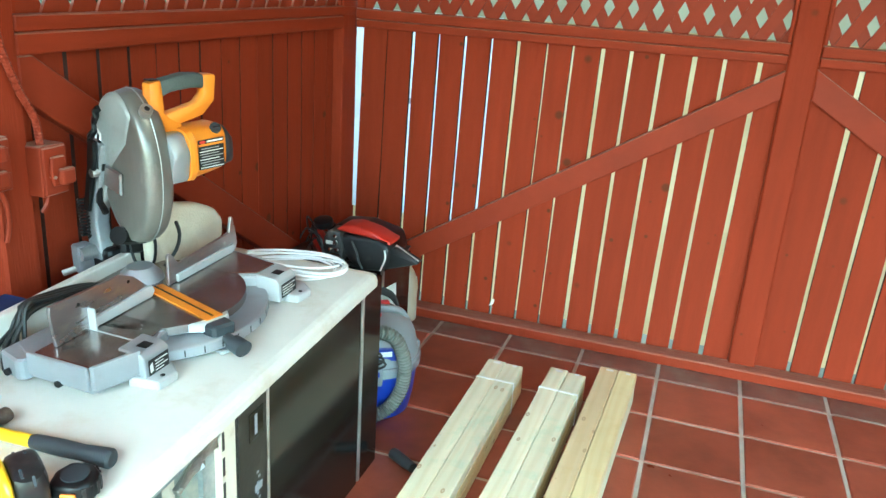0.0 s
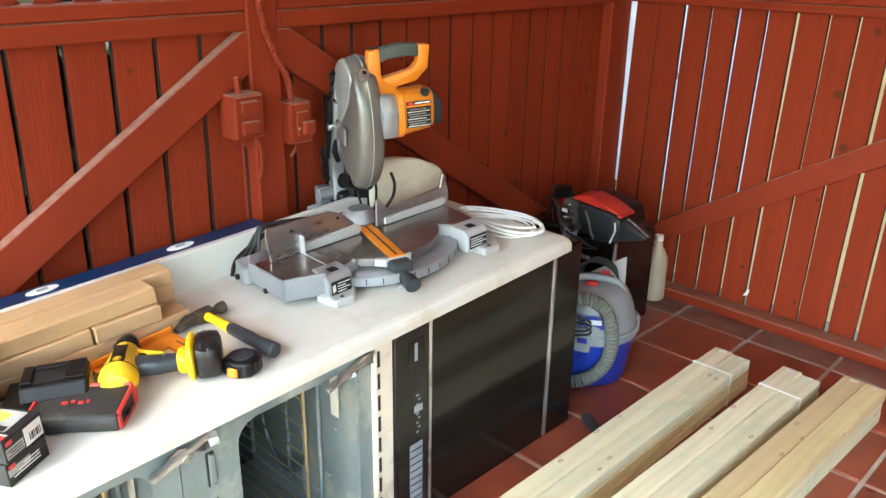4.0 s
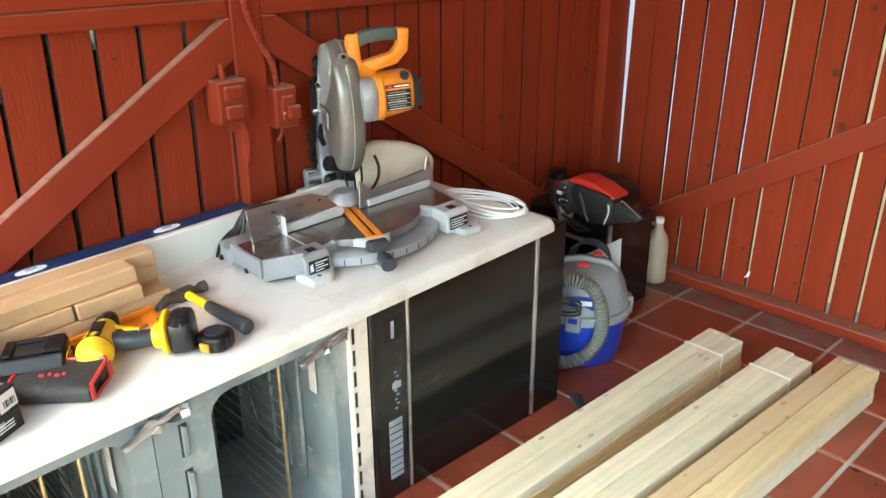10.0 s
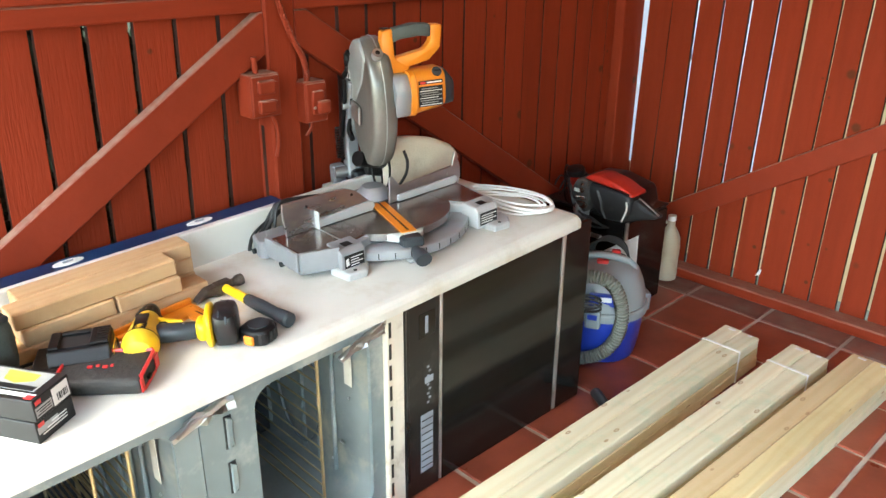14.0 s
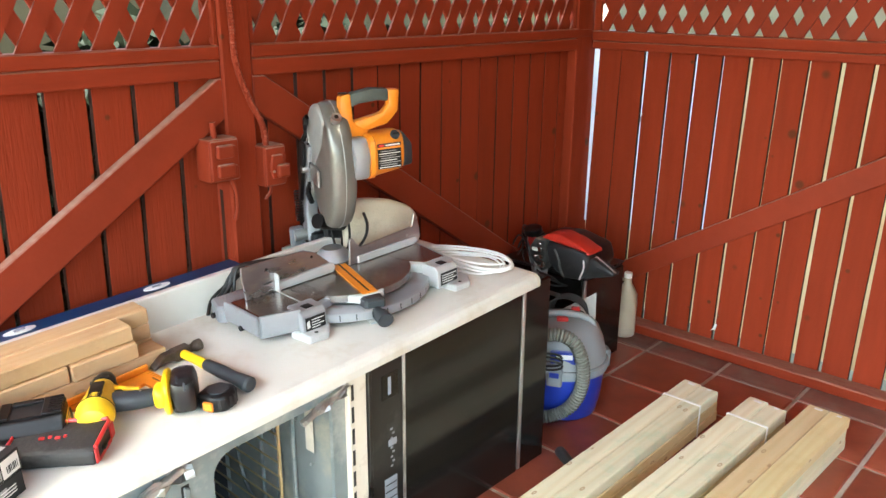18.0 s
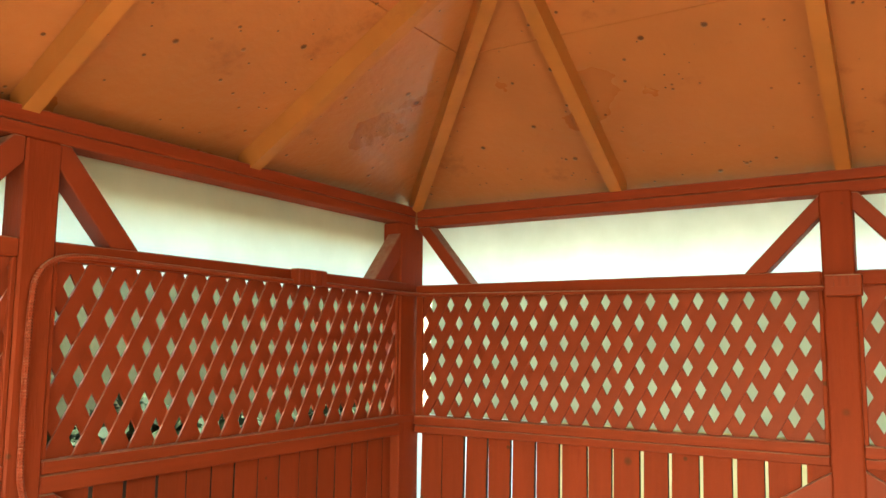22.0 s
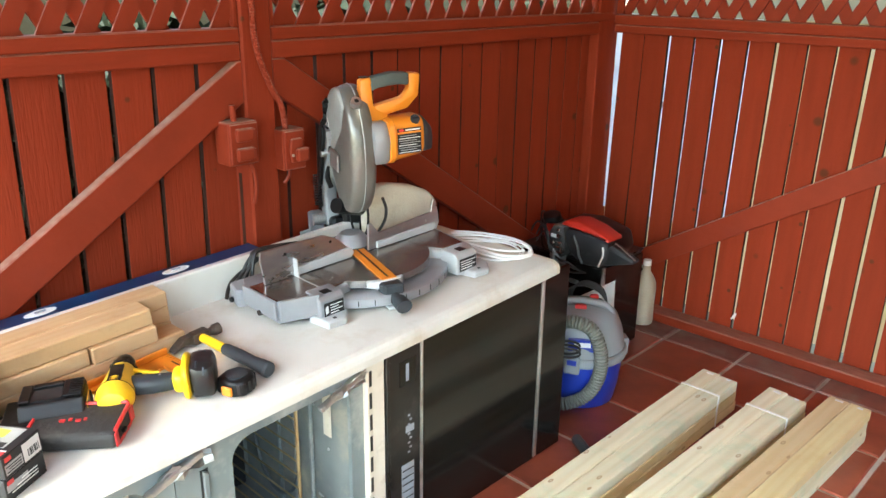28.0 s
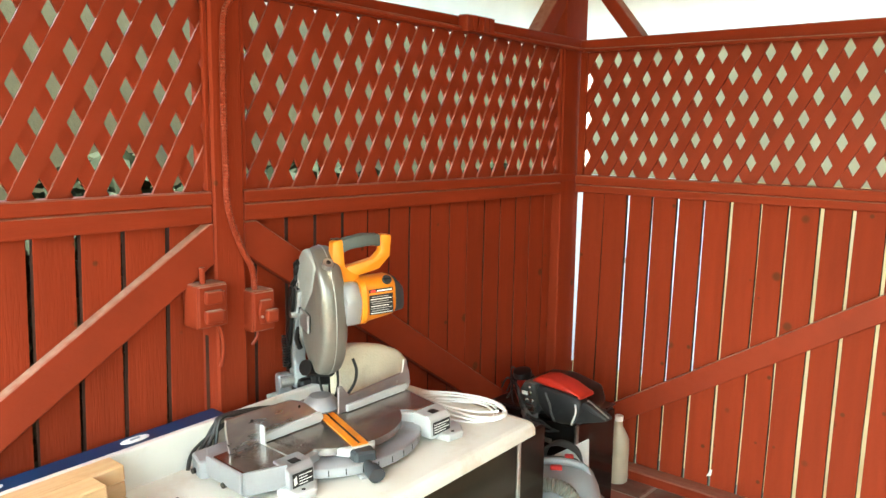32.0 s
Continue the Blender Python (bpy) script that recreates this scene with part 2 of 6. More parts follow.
guard_clear = material("dusty_smoked_guard", (0.175, 0.165, 0.145), 0.34, metal=0.35, vary=0.28, scale=7, stretch=(1, 1, 0.4), bump=0.10, bump_scale=90, second=(0.30, 0.28, 0.245), blend=0.5, blend_scale=9, coat=0.25)
orange_plastic = material("orange_plastic", (0.66, 0.215, 0.014), 0.42, vary=0.08, scale=7, bump=0.05, second=(0.45, 0.19, 0.05), blend=0.15, blend_scale=9)
yellow_plastic = material("yellow_plastic", (0.82, 0.52, 0.01), 0.36, vary=0.06, scale=9, bump=0.04, second=(0.5, 0.33, 0.05), blend=0.1)
grey_rubber = material("grey_green_rubber", (0.06, 0.072, 0.066), 0.7, vary=0.15, scale=12, bump=0.3, bump_scale=150)
dark_plastic = material("black_plastic", (0.006, 0.006, 0.0065), 0.36, vary=0.25, scale=9, bump=0.1, spec=0.28, second=(0.03, 0.028, 0.025), blend=0.15, blend_scale=10)
grey_plastic = material("dark_grey_plastic", (0.030, 0.035, 0.040), 0.45, vary=0.15, scale=9, bump=0.08, spec=0.35, second=(0.09, 0.085, 0.075), blend=0.15)
canvas = material("cream_dust_bag_cloth", (0.60, 0.54, 0.42), 0.9, vary=0.1, scale=7, bump=0.5, bump_scale=180, second=(0.42, 0.35, 0.25), blend=0.2)
blue_metal = material("blue_anodised_level", (0.004, 0.032, 0.105), 0.40, metal=0.2, vary=0.15, scale=7, bump=0.05, spec=0.3, second=(0.02, 0.05, 0.12), blend=0.2)
white_plastic = material("white_plastic", (0.78, 0.78, 0.75), 0.4, vary=0.05, scale=9, bump=0.03)
label_dark = material("dark_label_film", (0.014, 0.014, 0.014), 0.35, vary=0.2, bump=0, spec=0.25)
label_dim = material("faded_grey_print", (0.24, 0.26, 0.29), 0.45, vary=0.2, scale=15, bump=0)
label_grey = material("pale_grey_print", (0.30, 0.30, 0.29), 0.45, vary=0.15, scale=25, bump=0)
label_green = material("yellow_green_print", (0.42, 0.46, 0.05), 0.45, vary=0.3, scale=25, bump=0)
label_white = material("white_label_print", (0.7, 0.69, 0.66), 0.45, vary=0.08, scale=15, bump=0)
label_red = material("red_label_print", (0.55, 0.03, 0.03), 0.4, vary=0.08, bump=0)
vac_grey = material("light_grey_vacuum_plastic", (0.23, 0.25, 0.262), 0.42, vary=0.06, scale=7, bump=0.06, second=(0.27, 0.26, 0.25), blend=0.25)
vac_blue = material("blue_vacuum_tank", (0.018, 0.040, 0.32), 0.30, vary=0.2, scale=5, bump=0.04, second=(0.12, 0.13, 0.26), blend=0.35, dust=(0.20, 0.20, 0.24))
hose_grey = material("grey_ribbed_hose", (0.125, 0.13, 0.112), 0.55, vary=0.15, scale=9, bump=0.08, second=(0.20, 0.195, 0.165), blend=0.2)
jug_mat = material("stained_cloudy_plastic_jug", (0.42, 0.35, 0.25), 0.45, vary=0.15, scale=6, bump=0.08, second=(0.33, 0.24, 0.15), blend=0.35, blend_scale=5)
cable_white = material("white_cable", (0.72, 0.71, 0.68), 0.45, vary=0.05, bump=0)
cable_black = material("black_cable", (0.015, 0.015, 0.015), 0.5, vary=0.2, bump=0)
red_plastic = material("red_plastic", (0.42, 0.022, 0.012), 0.4, vary=0.12, scale=7, bump=0.05, second=(0.2, 0.03, 0.02), blend=0.2)
bag_cloth = material("black_dusty_cloth", (0.013, 0.013, 0.014), 0.55, vary=0.3, scale=7, bump=0.6, bump_scale=45, second=(0.07, 0.065, 0.06), blend=0.3, blend_scale=9)
case_cloth = material("dusty_dark_grey_cloth", (0.024, 0.022, 0.021), 0.7, vary=0.3, scale=8, bump=0.5, bump_scale=90, second=(0.10, 0.095, 0.09), blend=0.35, blend_scale=9)
fan_blade_mat = material("pale_fan_blade", (0.13, 0.105, 0.07), 0.4, vary=0.1, scale=5, stretch=(1, 6, 6), bump=0.1)
brass_cap = material("antique_brass", (0.35, 0.24, 0.10), 0.35, metal=0.9, vary=0.1)
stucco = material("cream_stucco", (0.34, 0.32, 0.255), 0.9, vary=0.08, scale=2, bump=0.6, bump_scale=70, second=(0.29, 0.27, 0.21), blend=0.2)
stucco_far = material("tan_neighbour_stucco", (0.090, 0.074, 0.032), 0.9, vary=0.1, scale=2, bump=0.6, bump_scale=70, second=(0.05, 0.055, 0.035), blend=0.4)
soil = material("pale_dry_ground", (0.20, 0.175, 0.115), 0.95, vary=0.35, scale=3, bump=0.8, bump_scale=30, second=(0.11, 0.11, 0.065), blend=0.4, blend_scale=2)
leaf_mat = material("dark_green_leaf", (0.022, 0.028, 0.016), 0.6, vary=0.35, scale=20, bump=0.1, random_tone=0.3, spec=0.12)
twig_mat = material("brown_twig", (0.10, 0.07, 0.045), 0.85, vary=0.2, scale=20, bump=0.3)


def pine(name, base, dark, along):
    """Planed softwood: growth lines along one axis, knots and a little green stain."""
    m = material(name, base, 0.62, vary=0.10, scale=3, stretch=along, bump=0.2, bump_scale=30, second=dark, blend=0.15, blend_scale=3.0, random_tone=0.07)
    n, l = m.node_tree.nodes, m.node_tree.links
    b = n["Principled BSDF"]
    src = b.inputs["Base Color"].links[0].from_socket
    tc, mp = n.new("ShaderNodeTexCoord"), n.new("ShaderNodeMapping")
    mp.inputs["Scale"].default_value = [v * (3.0 if v > 1 else 0.9) for v in along]
    l.new(tc.outputs["Object"], mp.inputs["Vector"])
    info = n.new("ShaderNodeObjectInfo")
    add = n.new("ShaderNodeVectorMath")
    add.operation = "MULTIPLY_ADD"
    add.inputs[1].default_value = (13.0, 29.0, 7.0)
    l.new(info.outputs["Random"], add.inputs[0])
    l.new(mp.outputs["Vector"], add.inputs[2])
    mp.inputs["Scale"].default_value = [1.0 if v > 1 else 0.10 for v in along]
    wave = n.new("ShaderNodeTexWave")
    wave.wave_type, wave.bands_direction, wave.wave_profile = "BANDS", "X", "SIN"
    wave.inputs["Scale"].default_value, wave.inputs["Distortion"].default_value = 11.0, 11.0
    wave.inputs["Detail"].default_value, wave.inputs["Detail Scale"].default_value = 2.5, 0.8
    l.new(add.outputs[0], wave.inputs["Vector"])
    ramp = n.new("ShaderNodeValToRGB")
    ramp.color_ramp.elements[0].position, ramp.color_ramp.elements[0].color = 0.35, (1, 1, 1, 1)
    ramp.color_ramp.elements[1].position, ramp.color_ramp.elements[1].color = 0.95, (0.91, 0.84, 0.72, 1)
    l.new(wave.outputs["Fac"], ramp.inputs["Fac"])
    stain, stained, smix = n.new("ShaderNodeTexNoise"), n.new("ShaderNodeValToRGB"), n.new("ShaderNodeMix")
    stain.inputs["Scale"].default_value, stain.inputs["Detail"].default_value = 7.0, 9.0
    stain.inputs["Roughness"].default_value = 0.68
    l.new(tc.outputs["Object"], stain.inputs["Vector"])
    stained.color_ramp.elements[0].position, stained.color_ramp.elements[1].position = 0.55, 0.74
    stained.color_ramp.elements[1].color = (0.65, 0.65, 0.65, 1)
    l.new(stain.outputs["Fac"], stained.inputs["Fac"])
    smix.data_type = "RGBA"
    l.new(stained.outputs["Color"], smix.inputs["Factor"])
    l.new(src, smix.inputs[6])
    smix.inputs[7].default_value = (*dark, 1)
    src = smix.outputs[2]
    mul = n.new("ShaderNodeMix")
    mul.data_type, mul.blend_type = "RGBA", "MULTIPLY"
    mul.inputs["Factor"].default_value = 0.45
    l.new(src, mul.inputs[6])
    l.new(ramp.outputs["Color"], mul.inputs[7])
    knot = n.new("ShaderNodeTexVoronoi")
    knot.inputs["Scale"].default_value = 1.0
    km = n.new("ShaderNodeMapping")
    km.inputs["Scale"].default_value = [19.0 if v > 1 else 9.0 for v in along]
    l.new(tc.outputs["Object"], km.inputs["Vector"])
    kadd = n.new("ShaderNodeVectorMath")
    l.new(km.outputs["Vector"], kadd.inputs[0])
    kmul = n.new("ShaderNodeMath")
    kmul.operation = "MULTIPLY"
    kmul.inputs[1].default_value = 57.0
    l.new(info.outputs["Random"], kmul.inputs[0])
    l.new(kmul.outputs[0], kadd.inputs[1])
    l.new(kadd.outputs[0], knot.inputs["Vector"])
    kr = n.new("ShaderNodeValToRGB")
    kr.color_ramp.elements[0].position = 0.055
    kr.color_ramp.elements[1].position, kr.color_ramp.elements[1].color = 0.13, (0, 0, 0, 1)
    kr.color_ramp.elements[0].color = (0.35, 0.35, 0.35, 1)
    kr.color_ramp.elements.new(0.085).color = (1, 1, 1, 1)
    l.new(knot.outputs["Distance"], kr.inputs["Fac"])
    kmix = n.new("ShaderNodeMix")
    kmix.data_type = "RGBA"
    l.new(kr.outputs["Color"], kmix.inputs["Factor"])
    l.new(mul.outputs[2], kmix.inputs[6])
    kmix.inputs[7].default_value = (0.34, 0.22, 0.11, 1)
    l.new(kmix.outputs[2], b.inputs["Base Color"])
    return m


pine_y = pine("pale_pine_along_y", (0.66, 0.605, 0.435), (0.40, 0.52, 0.37), (7, 0.6, 7))
pine_gold = pine("golden_pine_along_y", (0.62, 0.48, 0.28), (0.52, 0.36, 0.17), (7, 0.6, 7))
pine_fresh = pine("yellow_pine_along_y", (0.68, 0.56, 0.31), (0.58, 0.43, 0.20), (7, 0.6, 7))
pine_warm = pine("warm_pine_offcut", (0.49, 0.315, 0.165), (0.36, 0.20, 0.085), (7, 0.6, 7))


def sheet_material(name, dark, light, through):
    """Thin woven plastic sheet: scatters some light back and lets some through."""
    m = bpy.data.materials.new(name)
    m.use_nodes = True
    n, l = m.node_tree.nodes, m.node_tree.links
    n.remove(n["Principled BSDF"])
    mix, dif, tra = n.new("ShaderNodeMixShader"), n.new("ShaderNodeBsdfDiffuse"), n.new("ShaderNodeBsdfTranslucent")
    mix.inputs["Fac"].default_value = through
    cloud, ramp, tc = n.new("ShaderNodeTexNoise"), n.new("ShaderNodeValToRGB"), n.new("ShaderNodeTexCoord")
    cloud.inputs["Scale"].default_value, cloud.inputs["Detail"].default_value = 5.0, 8.0
    ramp.color_ramp.elements[0].position, ramp.color_ramp.elements[1].position = 0.3, 0.7
    ramp.color_ramp.elements[0].color, ramp.color_ramp.elements[1].color = (*dark, 1), (*light, 1)
    l.new(tc.outputs["Object"], cloud.inputs["Vector"])
    l.new(cloud.outputs["Fac"], ramp.inputs["Fac"])
    for shader in (dif, tra):
        l.new(ramp.outputs["Color"], shader.inputs["Color"])
    l.new(dif.outputs[0], mix.inputs[1])
    l.new(tra.outputs[0], mix.inputs[2])
    l.new(mix.outputs[0], n["Material Output"].inputs["Surface"])
    return m


tarp_west = sheet_material("cream_white_translucent_tarp", (0.74, 0.67, 0.58), (0.84, 0.77, 0.68), 0.66)
tarp_mat = sheet_material("white_translucent_tarp", (0.62, 0.66, 0.74), (0.76, 0.80, 0.90), 0.65)
cream_sheet = sheet_material("cream_translucent_sheet", (0.50, 0.38, 0.20), (0.66, 0.54, 0.33), 0.6)
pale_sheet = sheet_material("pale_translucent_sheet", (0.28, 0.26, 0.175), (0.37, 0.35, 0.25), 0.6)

glow = bpy.data.materials.new("lit_glass_bowl")
glow.use_nodes = True
glow.node_tree.nodes["Principled BSDF"].inputs["Base Color"].default_value = (0.9, 0.88, 0.8, 1)
glow.node_tree.nodes["Principled BSDF"].inputs["Emission Color"].default_value = (1.0, 0.9, 0.72, 1)
glow.node_tree.nodes["Principled BSDF"].inputs["Emission Strength"].default_value = 6.0


# ---- builders ----
def part(name, bm, mat, parent, label="", smooth=False):
    """Links a bmesh as one mesh object under a thing or a part."""
    bmesh.ops.recalc_face_normals(bm, faces=bm.faces)
    me = bpy.data.meshes.new(name)
    bm.to_mesh(me)
    bm.free()
    me.materials.append(mat)
    if smooth:
        me.shade_smooth()
        me.set_sharp_from_angle(angle=radians(35))
    ob = new(name, me)
    ob.parent = parent
    if label:
        tagged(ob, label)
    return ob


def thing(name, m, label, category, group="", kind=""):
    """An empty at a thing's base, which parents its parts."""
    ob = new(name)
    ob.empty_display_size = 0.05
    ob.matrix_world = m
    return tagged(ob, label, category, group, kind)


def whole(name, bm, mat, m, label, category="", group="", kind="", smooth=False):
    """A thing of one mesh."""
    ob = part(name, bm, mat, None, "", smooth)
    ob.matrix_world = m
    return tagged(ob, label, category, group, kind)


def box(x0, x1, y0, y1, z0, z1, bevel=0.0, bm=None, seg=1):
    bm = bm or bmesh.new()
    made = bmesh.ops.create_cube(bm, size=1.0, matrix=Matrix.Translation(((x0 + x1) / 2, (y0 + y1) / 2, (z0 + z1) / 2)) @ Matrix.Diagonal((x1 - x0, y1 - y0, z1 - z0, 1)))
    if bevel:
        edges = list({e for v in made["verts"] for e in v.link_edges})
        bmesh.ops.bevel(bm, geom=edges, offset=bevel, segments=seg, affect="EDGES", profile=0.5)
    return bm


def prism(points, a, b, axis="z", bevel=0.0, bm=None, seg=1):
    """A polygon of (u, v) pushed from a to b along an axis: x -> (y, z), y -> (x, z), z -> (x, y)."""
    bm = bm or bmesh.new()

    def at(u, v, w):
        return {"x": (w, u, v), "y": (u, w, v), "z": (u, v, w)}[axis]

    low = [bm.verts.new(at(u, v, a)) for u, v in points]
    high = [bm.verts.new(at(u, v, b)) for u, v in points]
    faces = [bm.faces.new(low), bm.faces.new(high[::-1])]
    k = len(points)
    faces += [bm.faces.new((low[i], low[(i + 1) % k], high[(i + 1) % k], high[i])) for i in range(k)]
    bmesh.ops.recalc_face_normals(bm, faces=faces)
    if bevel:
        bmesh.ops.bevel(bm, geom=list({e for f in faces for e in f.edges}), offset=bevel, segments=seg, affect="EDGES", profile=0.5)
    return bm


def rod(p, q, r, r2=None, sides=14, bm=None, caps=True):
    """A round bar or cone from p to q."""
    bm = bm or bmesh.new()
    p, q = Vector(p), Vector(q)
    turn = (q - p).to_track_quat("Z", "Y").to_matrix().to_4x4()
    bmesh.ops.create_cone(bm, cap_ends=caps, segments=sides, radius1=r, radius2=r if r2 is None else r2, depth=(q - p).length,
                          matrix=Matrix.Translation((p + q) / 2) @ turn)
    return bm


def lathe(profile, sides=32, bm=None, m=None):
    """Turns (radius, height) pairs round the z axis."""
    bm = bm or bmesh.new()
    rings = []
    for r, z in profile:
        rings.append([bm.verts.new((r * math.cos(2 * math.pi * i / sides), r * math.sin(2 * math.pi * i / sides), z)) for i in range(sides)])
    for a, b in zip(rings, rings[1:]):
        for i in range(sides):
            bm.faces.new((a[i], a[(i + 1) % sides], b[(i + 1) % sides], b[i]))
    bm.faces.new(rings[0][::-1])
    bm.faces.new(rings[-1])
    if m is not None:
        bmesh.ops.transform(bm, matrix=m, verts=[v for ring in rings for v in ring])
    return bm


def smooth_line(points, steps=8, closed=False):
    """A Catmull-Rom line through the points."""
    p = [Vector(q) for q in points]
    out = []
    k = len(p)
    for i in range(k if closed else k - 1):
        a, b, c, d = (p[(i + j) % k] if closed else p[min(max(i + j, 0), k - 1)] for j in (-1, 0, 1, 2))
        for s in range(steps):
            t = s / steps
            out.append(0.5 * ((2 * b) + (c - a) * t + (2 * a - 5 * b + 4 * c - d) * t * t + (3 * b - a - 3 * c + d) * t ** 3))
    if not closed:
        out.append(p[-1])
    return out


def tube(line, radius, sides=8, bm=None, ribs=None):
    """A round tube along a line; ribs: (pitch, depth) makes it corrugated."""
    bm = bm or bmesh.new()
    line = [Vector(q) for q in line]
    if ribs:
        pitch, depth = ribs
        fine = []
        for a, b in zip(line, line[1:]):
            k = max(1, round((b - a).length / (pitch / 4)))
            fine += [a.lerp(b, i / k) for i in range(k)]
        line = fine + [line[-1]]
    rings, up, run = [], None, 0.0
    for i, q in enumerate(line):
        d = (line[min(i + 1, len(line) - 1)] - line[max(i - 1, 0)]).normalized()
        if up is None:
            up = d.orthogonal().normalized()
        up = (up - d * up.dot(d)).normalized()
        side = d.cross(up)
        r = radius
        if ribs:
            run += (q - line[i - 1]).length if i else 0
            r = radius - ribs[1] * (0.5 - 0.5 * math.cos(2 * math.pi * run / ribs[0]))
        rings.append([bm.verts.new(q + r * (math.cos(2 * math.pi * j / sides) * up + math.sin(2 * math.pi * j / sides) * side)) for j in range(sides)])
    for a, b in zip(rings, rings[1:]):
        for j in range(sides):
            bm.faces.new((a[j], a[(j + 1) % sides], b[(j + 1) % sides], b[j]))
    bm.faces.new(rings[0][::-1])
    bm.faces.new(rings[-1])
    return bm


def clipped(points, x0, x1, y0, y1):
    """A polygon cut to a rectangle."""
    for axis, limit, sign in ((0, x0, 1), (0, x1, -1), (1, y0, 1), (1, y1, -1)):
        out = []
        for a, b in zip(points, points[1:] + points[:1]):
            da, db = sign * (a[axis] - limit), sign * (b[axis] - limit)
            if da >= 0:
                out.append(a)
            if da * db < 0:
                t = da / (da - db)
                out.append((a[0] + t * (b[0] - a[0]), a[1] + t * (b[1] - a[1])))
        points = out
        if len(points) < 3:
            return []
    return points


O = Matrix.Identity(4)


# ---- large structure: a square gazebo of 3.5 m, its corner at the origin ----
SIDE = 3.5
RAIL0, RAIL1 = 1.195, 1.281
UP0, UP1 = 1.800, 1.850
PLATE0, PLATE1 = 2.115, 2.195
POST1 = (-1.803, -1.706)
POST2 = (1.650, 1.750)
PITCH = 0.60

whole("ground", box(-60, 60, -60, 60, -0.6, -0.16), soil, O, "pale dry ground round the gazebo", "ground", kind="structure")
slab = whole("floor", box(-0.12, SIDE + 0.12, -SIDE - 0.12, 0.12, -0.16, -0.005), grout_mat, O, "terracotta tile floor with pale grey grout", "floor", kind="structure")


def wall_frame(name, label):
    return thing(name, O, label, "wall", kind="structure")


wall_west = wall_frame("wall_west", "red painted plank wall with lattice above the rail")
wall_north = wall_frame("wall_north", "red painted plank wall with daylight in its gaps")
wall_east = wall_frame("wall_east", "unseen red painted side with posts, rails and added light-blocking planks")
frame_south = wall_frame("wall_south", "red painted open entrance side with posts")


def west_box(name, y0, y1, z0, z1, front=0.0, depth=0.05, mat=red_along_y, bevel=0.004, label=""):
    return part(name, box(front - depth, front, y0, y1, z0, z1, bevel), mat, wall_west, label)


def north_box(name, x0, x1, z0, z1, front=0.0, depth=0.05, mat=red_along_x, bevel=0.004, label=""):
    return part(name, box(x0, x1, front, front + depth, z0, z1, bevel), mat, wall_north, label)


# posts
west_box("corner_post", -0.112, -0.001, 0, PLATE0, -0.001, 0.099, red_upright, 0.005)
part("corner_post", box(-0.099, -0.028, 0.0002, 0.1, 0, PLATE0 - 0.011, 0.003), red_upright, wall_north)
west_box("post", *POST1, 0, PLATE0, 0.002, 0.097, red_upright, 0.006)
west_box("end_post", -SIDE, -SIDE + 0.1, 0, PLATE0, 0.0, 0.095, red_upright, 0.006)
north_box("post", *POST2, 0, PLATE0, -0.002, 0.097, red_upright, 0.006)
north_box("end_post", SIDE - 0.1, SIDE, 0, PLATE0, 0.0, 0.095, red_upright, 0.006)
part("post", box(SIDE - 0.001, SIDE + 0.09, *POST1, 0, PLATE0, 0.005), red_upright, wall_east)
part("post", box(SIDE - 0.001, SIDE + 0.09, -SIDE, -SIDE + 0.1, 0, PLATE0, 0.005), red_upright, wall_east)
part("post", box(1.70, 1.80, -SIDE - 0.09, -SIDE, 2.02, PLATE0, 0.005), red_upright, frame_south)

# rails and plates, bay by bay
for y0, y1 in ((POST1[1] + 0.001, -0.001), (-SIDE + 0.101, POST1[0] - 0.001)):
    west_box("lower_rail", y0, y1, RAIL0, RAIL0 + 0.048, -0.002, 0.05)
    west_box("rail_cap", y0, y1, RAIL0 + 0.0495, RAIL1, 0.0, 0.06)
    west_box("upper_rail", y0, y1, UP0, UP1, 0.0, 0.06)
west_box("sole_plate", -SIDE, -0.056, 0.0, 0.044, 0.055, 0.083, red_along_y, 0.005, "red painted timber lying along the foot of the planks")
west_box("plate_lower", -SIDE, 0.0, PLATE0, PLATE0 + 0.036, -0.003, 0.09)
west_box("plate_upper", -SIDE, 0.0, PLATE0 + 0.0375, PLATE1, 0.0, 0.09)
for x0, x1 in ((0.001, POST2[0] - 0.001), (POST2[1] + 0.001, SIDE - 0.101)):
    north_box("lower_rail", x0, x1, RAIL0 + 0.003, RAIL0 + 0.036, 0.0, 0.05)
    north_box("rail_cap", x0, x1, RAIL0 + 0.0375, RAIL1 - 0.009, -0.006, 0.062)
    north_box("upper_rail", x0, x1, UP0 - 0.008, UP1 - 0.008, 0.0, 0.06)
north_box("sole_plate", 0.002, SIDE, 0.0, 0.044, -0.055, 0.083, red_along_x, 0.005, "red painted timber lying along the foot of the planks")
north_box("plate_lower", 0.001, SIDE, PLATE0 - 0.01, PLATE0 + 0.030, 0.003, 0.09)
north_box("plate_upper", 0.001, SIDE, PLATE0 + 0.0315, PLATE1 - 0.01, 0.0, 0.09)
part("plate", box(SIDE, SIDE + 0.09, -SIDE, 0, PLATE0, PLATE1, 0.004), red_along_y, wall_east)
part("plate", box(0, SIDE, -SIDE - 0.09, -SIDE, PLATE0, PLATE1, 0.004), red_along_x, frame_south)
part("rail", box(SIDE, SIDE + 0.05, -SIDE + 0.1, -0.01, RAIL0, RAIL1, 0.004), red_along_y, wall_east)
part("upper_rail", box(SIDE, SIDE + 0.05, -SIDE + 0.1, -0.01, UP0, UP1, 0.004), red_along_y, wall_east)
